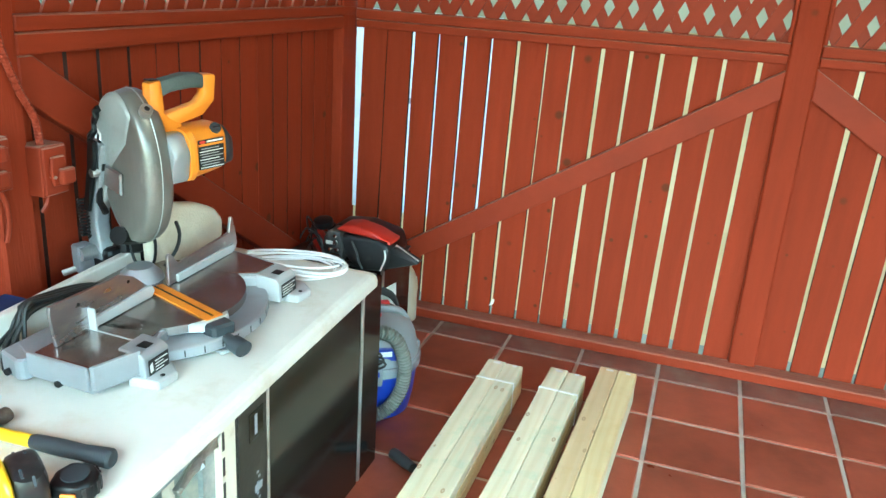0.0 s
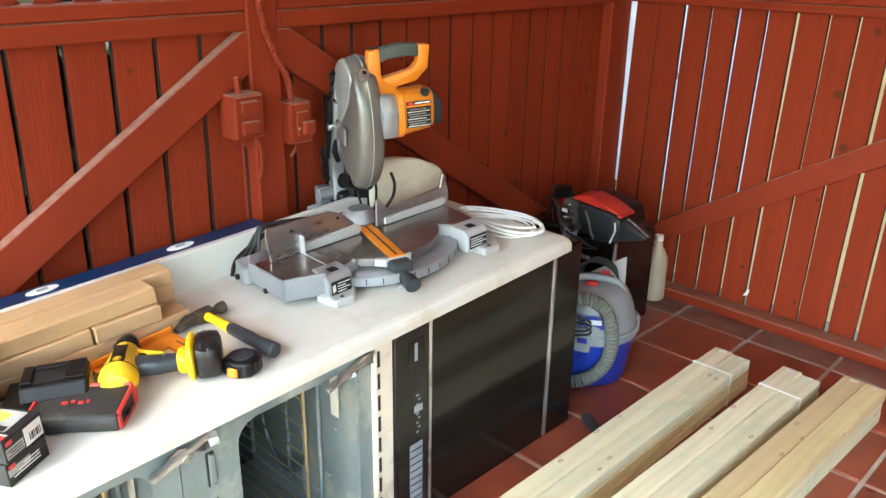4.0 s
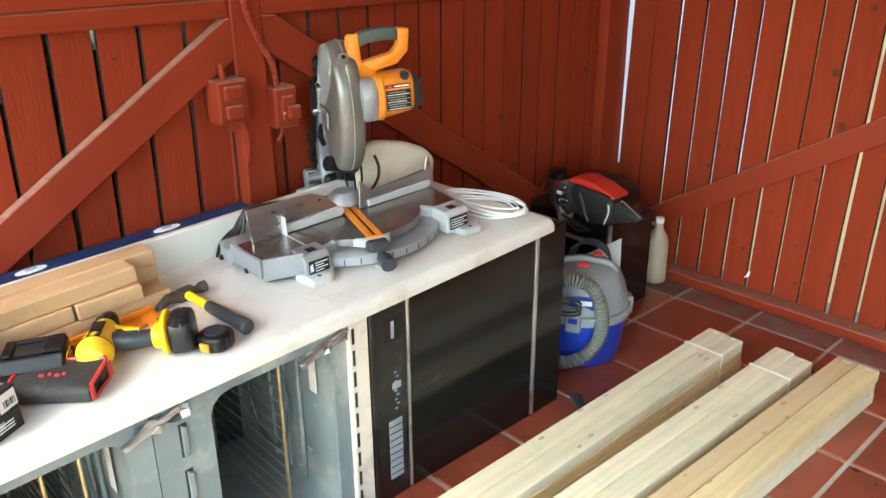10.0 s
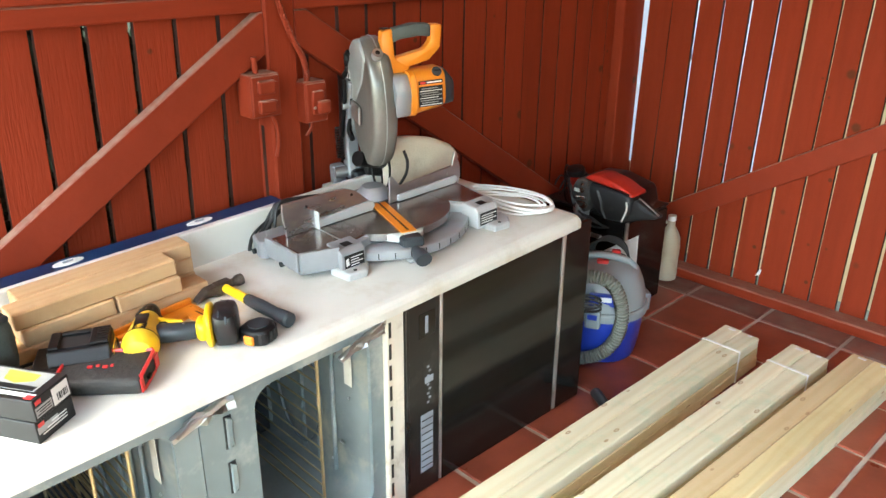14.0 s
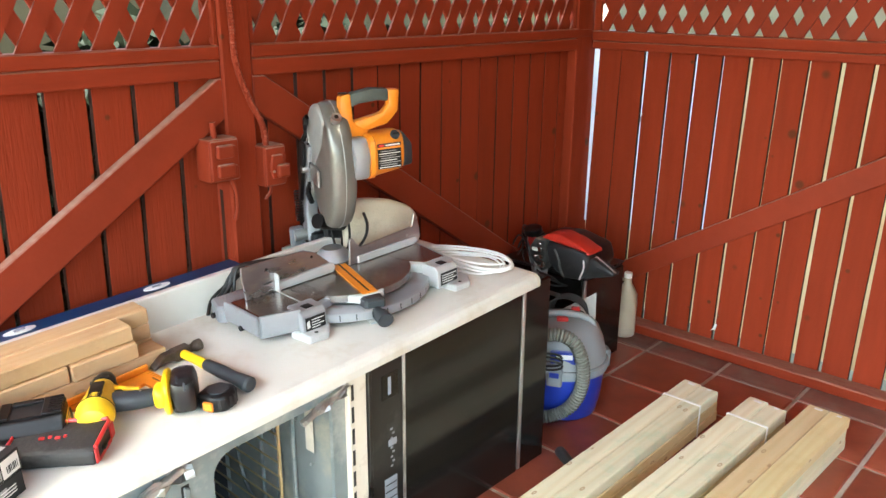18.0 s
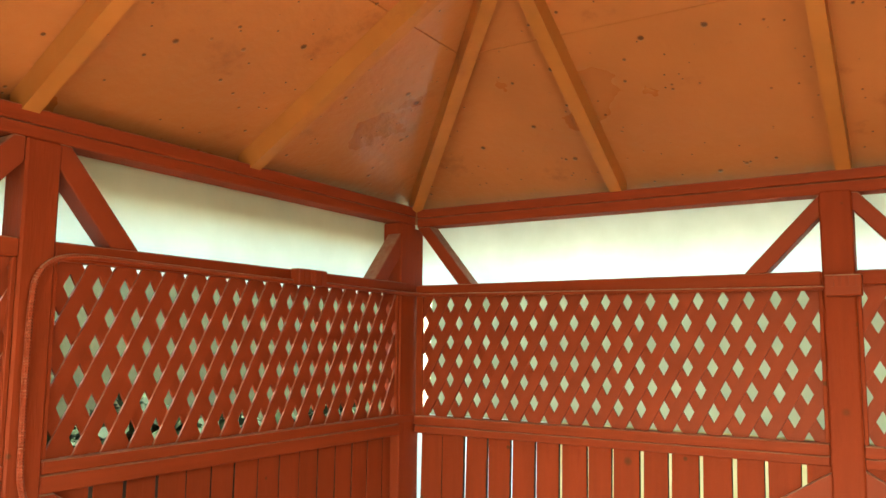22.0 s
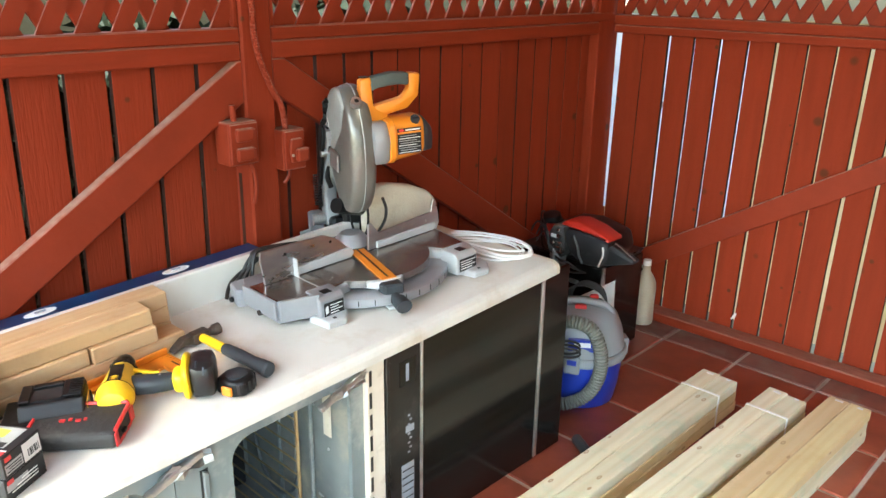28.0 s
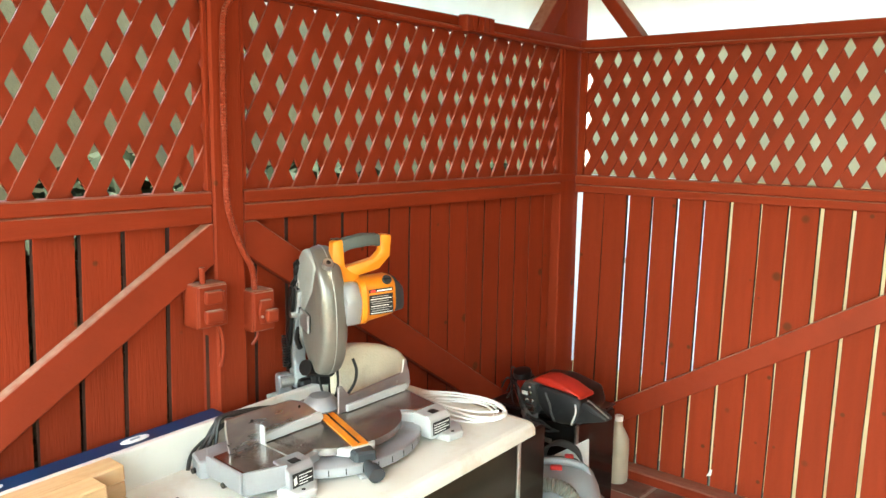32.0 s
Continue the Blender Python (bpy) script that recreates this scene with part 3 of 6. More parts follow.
# unseen planks, added to keep east light off the north-west corner
for k in range(15):
    part("plank", box(SIDE + 0.051, SIDE + 0.069, -0.115 - 0.110 * k, -0.015 - 0.110 * k, 0.03, 1.25, 0.001), red_upright, wall_east)
part("baseboard", box(SIDE, SIDE + 0.05, -SIDE + 0.1, -0.01, 0, 0.066, 0.004), red_along_y, wall_east)


# diagonal braces in the lower bays: centre line from (u, z) to (u, z), in a wall's own plane
def strut(name, u0, z0, u1, z1, wide, lo, hi, axis, owner, mat, cut=None, front=0.0, depth=0.04):
    d = Vector((u1 - u0, z1 - z0)).normalized()
    n = Vector((-d.y, d.x)) * wide / 2
    a, b = Vector((u0, z0)) - d * 0.2, Vector((u1, z1)) + d * 0.2
    poly = clipped([tuple(a + n), tuple(b + n), tuple(b - n), tuple(a - n)], *(cut or (-9, 9, -9, 9)))
    a, b = (front - depth, front) if axis == "x" else (front, front + depth)
    return part(name, prism(poly, a, b, axis, 0.003), mat, owner)


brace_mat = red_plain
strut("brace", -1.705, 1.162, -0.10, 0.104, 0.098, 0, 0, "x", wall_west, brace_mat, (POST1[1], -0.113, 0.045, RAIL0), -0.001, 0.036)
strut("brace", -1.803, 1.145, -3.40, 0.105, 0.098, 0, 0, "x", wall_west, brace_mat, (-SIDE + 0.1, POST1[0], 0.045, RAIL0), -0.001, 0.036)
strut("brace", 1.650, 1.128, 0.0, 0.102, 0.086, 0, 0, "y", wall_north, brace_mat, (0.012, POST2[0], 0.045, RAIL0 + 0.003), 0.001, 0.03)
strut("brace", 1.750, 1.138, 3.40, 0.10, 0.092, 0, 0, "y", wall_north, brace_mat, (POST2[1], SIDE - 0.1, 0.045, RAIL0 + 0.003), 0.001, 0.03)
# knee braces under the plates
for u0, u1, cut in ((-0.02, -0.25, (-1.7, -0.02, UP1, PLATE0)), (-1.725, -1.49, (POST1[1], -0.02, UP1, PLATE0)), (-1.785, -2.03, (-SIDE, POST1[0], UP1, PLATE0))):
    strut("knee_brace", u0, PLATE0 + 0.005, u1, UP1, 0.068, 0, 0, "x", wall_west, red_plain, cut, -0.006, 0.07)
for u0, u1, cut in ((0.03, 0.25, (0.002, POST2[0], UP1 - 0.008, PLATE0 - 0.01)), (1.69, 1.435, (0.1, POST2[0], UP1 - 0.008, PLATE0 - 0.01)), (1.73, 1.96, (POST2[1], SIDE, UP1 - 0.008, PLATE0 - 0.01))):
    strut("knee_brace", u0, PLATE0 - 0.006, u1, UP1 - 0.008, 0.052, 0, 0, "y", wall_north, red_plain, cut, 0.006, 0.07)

# planks: the gaps between them, wider where more daylight comes through
NORTH_GAPS = [(-0.013, 20.0), (0.107, 7.2), (0.221, 14.2), (0.330, 11.5), (0.440, 10.5), (0.549, 14.2), (0.658, 11.5), (0.771, 10.5), (0.873, 8.2), (0.984, 17.7), (1.090, 13.1), (1.201, 15.3), (1.317, 17.7), (1.423, 14.2), (1.543, 16.6),
              (1.650, 7.2), (1.873, 15.3), (1.992, 16.6), (2.106, 14.2)] + [(2.22 + 0.11 * k, 10.8) for k in range(12)]
WEST_GAPS = [(-0.115, 4.9), (-0.175, 4.9), (-0.280, 4.9), (-0.379, 4.9), (-0.483, 4.9), (-0.583, 4.9), (-0.686, 5.8), (-0.790, 4.9), (-0.896, 5.8), (-1.004, 5.8), (-1.102, 5.8), (-1.203, 6.8), (-1.313, 10.8), (-1.425, 10.8),
             (-1.534, 12.2), (-1.645, 12.2), (-1.806, 12.2), (-1.917, 13.5), (-2.036, 13.5), (-2.147, 14.9), (-2.258, 14.9), (-2.375, 13.5)] + [(-2.49 - 0.11 * k, 12.8) for k in range(9)]
plank_rng = random.Random(3)


def plank_mesh(wide):
    """A plank with a slightly waney edge."""
    bm = bmesh.new()
    rows = [0.03, 0.35, 0.66, 0.97, 1.25]
    left = [-wide / 2 + plank_rng.uniform(-0.0015, 0.0015) for _ in rows]
    right = [wide / 2 + plank_rng.uniform(-0.0015, 0.0015) for _ in rows]
    grid = [[bm.verts.new((x, y, z)) for x, y in ((l + 0.0012, 0), (r - 0.0012, 0), (r, 0.0012), (r, 0.018), (l, 0.018), (l, 0.0012))] for l, r, z in zip(left, right, rows)]
    for a, b in zip(grid, grid[1:]):
        for i in range(6):
            bm.faces.new((a[i], a[(i + 1) % 6], b[(i + 1) % 6], b[i]))
    bm.faces.new(grid[0])
    bm.faces.new(grid[-1])
    bmesh.ops.recalc_face_normals(bm, faces=bm.faces)
    return bm


def darken_edges(ob):
    """Gives a plank's long edges a much darker colour than its face."""
    ob.data.materials.append(plank_edge_mat)
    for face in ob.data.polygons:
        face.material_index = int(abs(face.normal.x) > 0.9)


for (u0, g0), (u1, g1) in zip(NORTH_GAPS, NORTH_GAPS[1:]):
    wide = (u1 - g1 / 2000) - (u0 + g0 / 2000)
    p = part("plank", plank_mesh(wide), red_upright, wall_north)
    darken_edges(p)
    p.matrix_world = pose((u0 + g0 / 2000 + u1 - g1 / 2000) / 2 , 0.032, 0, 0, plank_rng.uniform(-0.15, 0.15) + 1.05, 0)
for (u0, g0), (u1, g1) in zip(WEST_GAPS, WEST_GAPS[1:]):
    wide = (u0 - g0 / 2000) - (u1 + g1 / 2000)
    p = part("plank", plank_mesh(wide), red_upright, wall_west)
    darken_edges(p)
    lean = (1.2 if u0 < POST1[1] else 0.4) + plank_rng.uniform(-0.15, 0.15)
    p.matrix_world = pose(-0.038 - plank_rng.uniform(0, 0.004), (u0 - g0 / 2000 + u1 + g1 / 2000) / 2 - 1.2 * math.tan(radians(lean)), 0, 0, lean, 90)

# lattice: crossed slats in two layers, cut to each bay
def lattice(owner, axis, u0, u1, z0, z1, face, sign, step, rise, uc, zc):
    """uc, zc: the middle of one of the openings."""
    wide = 0.042
    slope = step / rise
    run = Vector((step, rise)).normalized()
    for layer, way in ((0, 1), (1, -1)):
        d = Vector((run.x, way * run.y))
        n = Vector((-d.y, d.x)) * wide / 2
        first = uc - way * slope * (zc - z0) + step / 2
        k0 = math.floor((u0 - first - 0.5) / step)
        for k in range(k0, k0 + math.ceil((u1 - u0 + 1.0) / step) + 1):
            a = Vector((first + k * step, z0)) - d * way * 0.05
            b = a + d * way * 0.72
            poly = clipped([tuple(a + n), tuple(b + n), tuple(b - n), tuple(a - n)], u0, u1, z0, z1)
            if len(poly) < 3 or max(p[1] for p in poly) - min(p[1] for p in poly) < 0.02:
                continue
            f = face + sign * 0.0085 * layer
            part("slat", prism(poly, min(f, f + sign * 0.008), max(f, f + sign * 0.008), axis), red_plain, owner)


lattice(wall_west, "x", POST1[1] + 0.001, -0.113, RAIL1, UP0, -0.022, -1, 0.0868, 0.162, -1.512, 1.335)
lattice(wall_west, "x", -2.75, POST1[0] - 0.001, RAIL1, UP0, -0.022, -1, 0.0862, 0.160, -2.102, 1.378)
lattice(wall_north, "y", 0.03, POST2[0] - 0.001, RAIL1 - 0.009, UP0 - 0.008, 0.022, 1, 0.0886, 0.161, 0.034, 1.347)
lattice(wall_north, "y", POST2[1] + 0.001, 2.45, RAIL1 - 0.009, UP0 - 0.008, 0.022, 1, 0.0886, 0.161, 0.034, 1.347)
# lattice frames
for y0, y1 in ((POST1[1] + 0.001, POST1[1] + 0.014), (-0.126, -0.1125), (POST1[0] - 0.014, POST1[0] - 0.001)):
    west_box("lattice_stop", y0, y1, RAIL1 + 0.001, UP0 - 0.001, -0.006, 0.015, red_upright, 0.002)
for x0, x1 in ((0.002, 0.034), (POST2[0] - 0.014, POST2[0] - 0.001), (POST2[1] + 0.001, POST2[1] + 0.014)):
    north_box("lattice_stop", x0, x1, RAIL1 - 0.008, UP0 - 0.009, 0.006, 0.015, red_upright, 0.002)

# roof: plywood ceiling in four slopes, hips and jack rafters under it
APEX = SIDE / 2
EAVE = 0.35


def roof_z(d):
    return 2.268 + PITCH * d


def slope_sheet(bm, d0, d1, lift, thick):
    """Bands of the four slopes between two distances from the walls."""
    for turn in range(4):
        m = Matrix.Translation((APEX, -APEX, 0)) @ Matrix.Rotation(turn * math.pi / 2, 4, "Z") @ Matrix.Translation((-APEX, APEX, 0))
        low = [m @ Vector(p) for p in ((d0, -d0, roof_z(d0) + lift), (SIDE - d0, -d0, roof_z(d0) + lift), (SIDE - d1, -d1, roof_z(d1) + lift), (d1, -d1, roof_z(d1) + lift))]
        a = [bm.verts.new(p) for p in low]
        b = [bm.verts.new(p + Vector((0, 0, thick))) for p in low]
        bm.faces.new(a)
        bm.faces.new(b[::-1])
        for i in (0, 2):
            bm.faces.new((a[i], a[i + 1], b[i + 1], b[i]))


bm = bmesh.new()
slope_sheet(bm, -EAVE, 0.573, 0.0, 0.015)
slope_sheet(bm, 0.577, APEX - 0.002, 0.0, 0.015)
whole("ceiling", bm, ply_paint, O, "red painted plywood ceiling in four slopes", "ceiling", kind="structure")
bm = bmesh.new()
slope_sheet(bm, -EAVE - 0.03, APEX - 0.001, 0.02, 0.03)
whole("roof", bm, bpy.data.materials["black_plastic"], O, "dark roofing over the gazebo", "roof", kind="structure")
rafters = thing("roof_frame", O, "red painted hip and jack rafters", "rafters", kind="structure")


def rafter(p, q, wide=0.048, deep=0.085):
    """A rafter whose top follows the ceiling from plan point p to q."""
    zp, zq = (roof_z(min(v[0], SIDE - v[0], -v[1], SIDE + v[1])) - 0.002 for v in (p, q))
    d = Vector((q[0] - p[0], q[1] - p[1])).normalized()
    n = Vector((-d.y, d.x)) * wide / 2
    bm = bmesh.new()
    ends = []
    for v, z in ((p, zp), (q, zq)):
        ends.append([bm.verts.new((v[0] + s * n.x, v[1] + s * n.y, z + h)) for s, h in ((-1, -deep), (1, -deep), (1, 0), (-1, 0))])
    for i in range(4):
        bm.faces.new((ends[0][i], ends[0][(i + 1) % 4], ends[1][(i + 1) % 4], ends[1][i]))
    bm.faces.new(ends[0])
    bm.faces.new(ends[1])
    return part("rafter", bm, rafter_paint, rafters)


for sx, sy in ((0, 0), (SIDE, 0), (0, -SIDE), (SIDE, -SIDE)):
    rafter((sx + (0.05 if sx else -0.05), sy + (-0.05 if sy else 0.05)), (APEX, -APEX), 0.048, 0.095)
for u in (0.935, 1.73, 2.56):
    top = min(u, SIDE - u)
    rafter((u, 0.06), (u, -top + 0.02))
    rafter((u, -SIDE - 0.06), (u, -SIDE + top - 0.02))
    v = -{0.935: 1.0, 1.73: 1.80, 2.56: 2.56}[u]
    top = min(-v, SIDE + v)
    rafter((-0.06, v), (top - 0.02, v))
    rafter((SIDE + 0.06, v), (SIDE - top + 0.02, v))

# tarps hung outside the openings under the plates
def tarp(name, axis, a, b, z0, z1, off, label="white translucent tarp hung over the gap under the roof", mat=None, wave=0.012):
    bm = bmesh.new()
    nu, nz = 40, 6
    grid = []
    for i in range(nu + 1):
        col = []
        for j in range(nz + 1):
            u, z = a + (b - a) * i / nu, z0 + (z1 - z0) * j / nz
            w = off + wave * noise.noise((u * 3, z * 5, 1.3)) * (1 if off > 0 else -1)
            col.append(bm.verts.new((u, w, z) if axis == "y" else (w, u, z)))
        grid.append(col)
    for i in range(nu):
        for j in range(nz):
            bm.faces.new((grid[i][j], grid[i + 1][j], grid[i + 1][j + 1], grid[i][j + 1]))
    return whole(name, bm, mat or tarp_mat, O, label, "tarp", smooth=True)


tarp("tarp", "y", -0.1, SIDE, UP1 - 0.06, PLATE0 + 0.022, 0.125)
tarp("tarp", "x", -SIDE, 0.1, UP1 - 0.06, PLATE0 + 0.022, -0.125, mat=tarp_west)

# outside: a cream wall to the north, a tan wall and shrubs to the west
whole("neighbour_wall_north", box(-3.5, 8, 3.4, 3.6, -0.2, 2.9), stucco, O, "cream stucco garden wall", "wall", kind="structure")
# the east wall is out of view, added to hold back sky light
whole("neighbour_wall_east", box(4.5, 4.7, -2.6, 3.4, -0.2, 3.0), stucco_far, O, "unseen tan wall added to cut the light from the east", "wall", kind="structure")
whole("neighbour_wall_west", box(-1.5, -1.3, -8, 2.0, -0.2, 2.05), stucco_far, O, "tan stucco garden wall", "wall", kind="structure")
# sheets hung close behind the planks and the lattice of the north side
printed = tarp("tarp", "y", -0.035, 0.602, 0.42, 1.275, 0.072, "white printed plastic sheet hung behind the planks", tarp_mat, 0.004)
for k in range(7):
    part("print_bar", box(0.03 + 0.036 * k, 0.052 + 0.036 * k, 0.0668, 0.0672, 0.80 + 0.05 * (k % 3), 0.815 + 0.05 * (k % 3) + 0.01 * (k % 2)), label_dim, printed)
tarp("tarp", "y", -0.035, 0.605, 0.06, 0.43, 0.084, "cream plastic sheet hung behind the planks", cream_sheet, 0.004)
tarp("tarp", "y", 0.604, SIDE - 0.1, 0.06, 1.275, 0.080, "cream plastic sheet hung behind the planks", cream_sheet, 0.004)
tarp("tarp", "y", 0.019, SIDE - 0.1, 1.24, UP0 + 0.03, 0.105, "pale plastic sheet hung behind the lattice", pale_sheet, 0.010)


# ---- the counter and the appliances that carry it ----
def ctop(y):
    return 0.645 + 0.048 * (y + 1.22)


TILT = math.degrees(math.atan(0.048))


def on_counter(x, y, rz=0.0, lift=0.0):
    return Matrix.Translation((x, y, ctop(y) + lift)) @ pose(0, 0, 0, TILT, 0, 0) @ pose(0, 0, 0, 0, 0, rz)


counter = thing("countertop", pose(0, -1.208, 0.645, TILT, 0, 0), "cream speckled laminate countertop with a worn edge", "countertop")
rolled = [(0.13, -0.036), (0.13, 0.0), (0.618, 0.0), (0.630, -0.003), (0.638, -0.009), (0.642, -0.018), (0.642, -0.036)]
part("slab", prism(rolled, -2.1, -0.012, "y"), laminate, counter)
part("end_edge", prism(rolled, -0.0118, 0.0, "y"), laminate_edge, counter, "chipped end edge")
part("backsplash", box(0.108, 0.1298, -2.1, -0.005, -0.03, 0.098, 0.005, seg=2), laminate, counter)

OVEN_Y = -2.0
oven = thing("built_in_double_oven", pose(0.38, OVEN_Y, 0), "old double oven laid on its side under the counter", "oven")


def oven_part(name, bm, mat, parent=None, label="", smooth=False):
    """Oven pieces are laid out in world places with a height of 0.615 and follow the counter's slope."""
    for v in bm.verts:
        v.co.z *= (ctop(v.co.y) - 0.038) / 0.615
        v.co -= Vector((0.368 if v.co.x > 0.5 else 0.38, OVEN_Y, 0))
    return part(name, bm, mat, parent or oven, label, smooth)


def plate_with_hole(u0, u1, z0, z1, h0, h1, k0, k1, r, x0, x1, bm=None):
    """A plate facing +x with a round-cornered hole."""
    bm = bm or bmesh.new()
    inner, outer = [], []
    for cu, cz, a0 in ((h1 - r, k1 - r, 0), (h0 + r, k1 - r, 90), (h0 + r, k0 + r, 180), (h1 - r, k0 + r, 270)):
        for s in range(6):
            a = radians(a0 + 90 * s / 5)
            inner.append((cu + r * math.cos(a), cz + r * math.sin(a)))
    mu, mz = (h0 + h1) / 2, (k0 + k1) / 2
    for i, (u, z) in enumerate(inner):
        q = i // 6
        s = i % 6
        cu, cz = ((u1, z1), (u0, z1), (u0, z0), (u1, z0))[q]
        if s in (2, 3):
            outer.append((cu, cz))
        elif (q % 2 == 0) == (s < 2):
            outer.append((cu, z))
        else:
            outer.append((u, cz))
    rings = [[bm.verts.new((x, u, z)) for u, z in ring] for x in (x0, x1) for ring in (inner, outer)]
    k = len(inner)
    for a, b in ((0, 1), (2, 3), (0, 2), (1, 3)):
        for i in range(k):
            face = [rings[a][i], rings[a][(i + 1) % k], rings[b][(i + 1) % k], rings[b][i]]
            if len({tuple(v.co) for v in face}) == 4:
                bm.faces.new(face)
            elif len({tuple(v.co) for v in face}) == 3:
                seen, tri = set(), []
                for v in face:
                    if tuple(v.co) not in seen:
                        seen.add(tuple(v.co))
                        tri.append(v)
                bm.faces.new(tri)
    bmesh.ops.remove_doubles(bm, verts=bm.verts, dist=1e-5)
    return bm


# shell
oven_part("back_panel", box(0.135, 0.15, -3.0, -1.13, 0.0, 0.61), steel)
oven_part("side_panel", box(0.15, 0.594, -1.142, -1.125, 0.0, 0.615, 0.002), black_trim, label="black enamelled side panel")
oven_part("base_panel", box(0.151, 0.594, -3.0, -1.143, 0.0, 0.012), steel)
oven_part("inner_divider", box(0.151, 0.58, -1.955, -1.945, 0.013, 0.605), dark_enamel)
# black door, its trims, and the control panel
oven_part("glass_door", box(0.5945, 0.610, -1.737, -1.262, 0.004, 0.613, 0.002), black_glass, label="black glass oven door")
oven_part("door_edge", box(0.5945, 0.610, -1.245, -1.125, 0.004, 0.613, 0.002), black_glass)
oven_part("chrome_trim", box(0.5945, 0.6135, -1.2605, -1.2465, 0.01, 0.604, 0.002), steel, label="worn metal trim strip")
oven_part("chrome_trim", box(0.5945, 0.6125, -1.7475, -1.7385, 0.01, 0.606, 0.002), steel, label="worn metal trim strip")
oven_part("control_panel", box(0.5945, 0.611, -1.864, -1.749, 0.004, 0.610, 0.002), black_trim, label="black control panel with printed keys")
oven_part("panel_lip", box(0.6115, 0.6165, -1.866, -1.856, 0.004, 0.610, 0.001), black_trim)
for z0, z1, y0, y1, mat in ((0.50, 0.57, -1.82, -1.765, black_glass), (0.355, 0.375, -1.80, -1.772, label_dim), (0.07, 0.26, -1.815, -1.772, label_dim)):
    oven_part("key_field", box(0.6112, 0.6122, y0, y1, z0, z1), mat)
for i in range(8):
    oven_part("key_line", box(0.6124, 0.6129, -1.813, -1.774, 0.085 + i * 0.022, 0.0885 + i * 0.022), black_trim)
for i in range(9):
    oven_part("print_mark", box(0.6112, 0.6118, -1.793 + 0.006 * (i % 2), -1.785 + 0.006 * (i % 2), 0.29 + i * 0.014, 0.296 + i * 0.014), label_dim)
oven_part("print_mark", box(0.6124, 0.6129, -1.80, -1.79, 0.51, 0.56), label_dim)
# slotted white frame strip
strip = oven_part("slotted_strip", box(0.5945, 0.612, -1.925, -1.868, 0.0, 0.612, 0.003), white_frame, label="dirty white slotted metal strip")
for i in range(9):
    oven_part("vent_slot", box(0.6122, 0.6128, -1.917, -1.909, 0.05 + i * 0.062, 0.094 + i * 0.062), black_trim, strip)


def cavity(y0, y1, h0, h1):
    face = oven_part("cavity_frame", plate_with_hole(y0, y1, 0.0, 0.612, h0, h1, 0.05, 0.572, 0.05, 0.588, 0.600), grey_enamel, label="blue-grey enamelled frame")
    bm = bmesh.new()
    loops = []
    for x, s in ((0.5885, 0.0), (0.56, 0.012), (0.17, 0.03)):
        ring = []
        for cu, cz, a0 in ((h1 - 0.05, 0.522, 0), (h0 + 0.05, 0.522, 90), (h0 + 0.05, 0.10, 180), (h1 - 0.05, 0.10, 270)):
            for k in range(5):
                a = radians(a0 + 90 * k / 4)
                ring.append(bm.verts.new((x, cu + (0.05 - s * 0.5) * math.cos(a), cz + (0.05 - s * 0.5) * math.sin(a))))
        loops.append(ring)
    for a, b in zip(loops, loops[1:]):
        for i in range(20):
            bm.faces.new((a[i], a[(i + 1) % 20], b[(i + 1) % 20], b[i]))
    bm.faces.new(loops[-1])
    oven_part("cavity_liner", bm, liner_enamel, label="speckled grey enamel liner", smooth=True)
    # dark sheet before the liner's back, standing in for the cavity's shade
    oven_part("cavity_back", box(0.172, 0.176, h0 + 0.03, h1 - 0.03, 0.07, 0.55), shaded_black)
    # pressed guide ribs on the liner wall and the element ring
    for x in (0.47, 0.40, 0.33):
        oven_part("guide_rib", box(x, x + 0.012, h1 - 0.022, h1 - 0.012, 0.09, 0.53, 0.003), grey_enamel)
    ring = [(0.34 + 0.10 * math.cos(a), h1 - 0.03, 0.30 + 0.17 * math.sin(a)) for a in [2 * math.pi * k / 28 for k in range(29)]]
    oven_part("heating_element", tube(ring, 0.005, 6), dark_enamel, smooth=True)
    oven_part("tape_strip", box(0.515, 0.545, h1 - 0.0155, h1 - 0.0145, 0.40, 0.545), white_frame, label="strip of dirty white tape")
    for rx, rz in ((0.49, 0.47), (0.53, 0.36), (0.50, 0.20), (0.46, 0.12)):
        oven_part("rivet", rod((rx, h1 - 0.016, rz), (rx, h1 - 0.013, rz), 0.004, sides=8), steel)
    for i in range(4):
        slot = oven_part("frame_slot", box(0.6002, 0.6006, y0 + 0.052, y0 + 0.070, 0.078 + i * 0.125, 0.167 + i * 0.125), shaded_black, face)
        oven_part("louvre", prism([(y0 + 0.056, 0.080 + i * 0.125), (y0 + 0.069, 0.088 + i * 0.125), (y0 + 0.069, 0.158 + i * 0.125), (y0 + 0.056, 0.166 + i * 0.125)], 0.6007, 0.608, "x", 0.002), grey_enamel, face, "pressed louvre")


def rack(y, x0=0.19, x1=0.555):
    bar = oven_part("oven_rack", rod((x1, y, 0.07), (x1, y, 0.55), 0.0042, sides=8), rack_wire, label="brassy wire oven rack")
    oven_part("rack_rail", rod((x0, y, 0.07), (x0, y, 0.55), 0.004, sides=8), rack_wire, bar)
    for i in range(13):
        z = 0.075 + i * 0.0395
        oven_part("rack_wire", rod((x0, y, z), (x1, y, z), 0.0022, sides=6), rack_wire, bar)


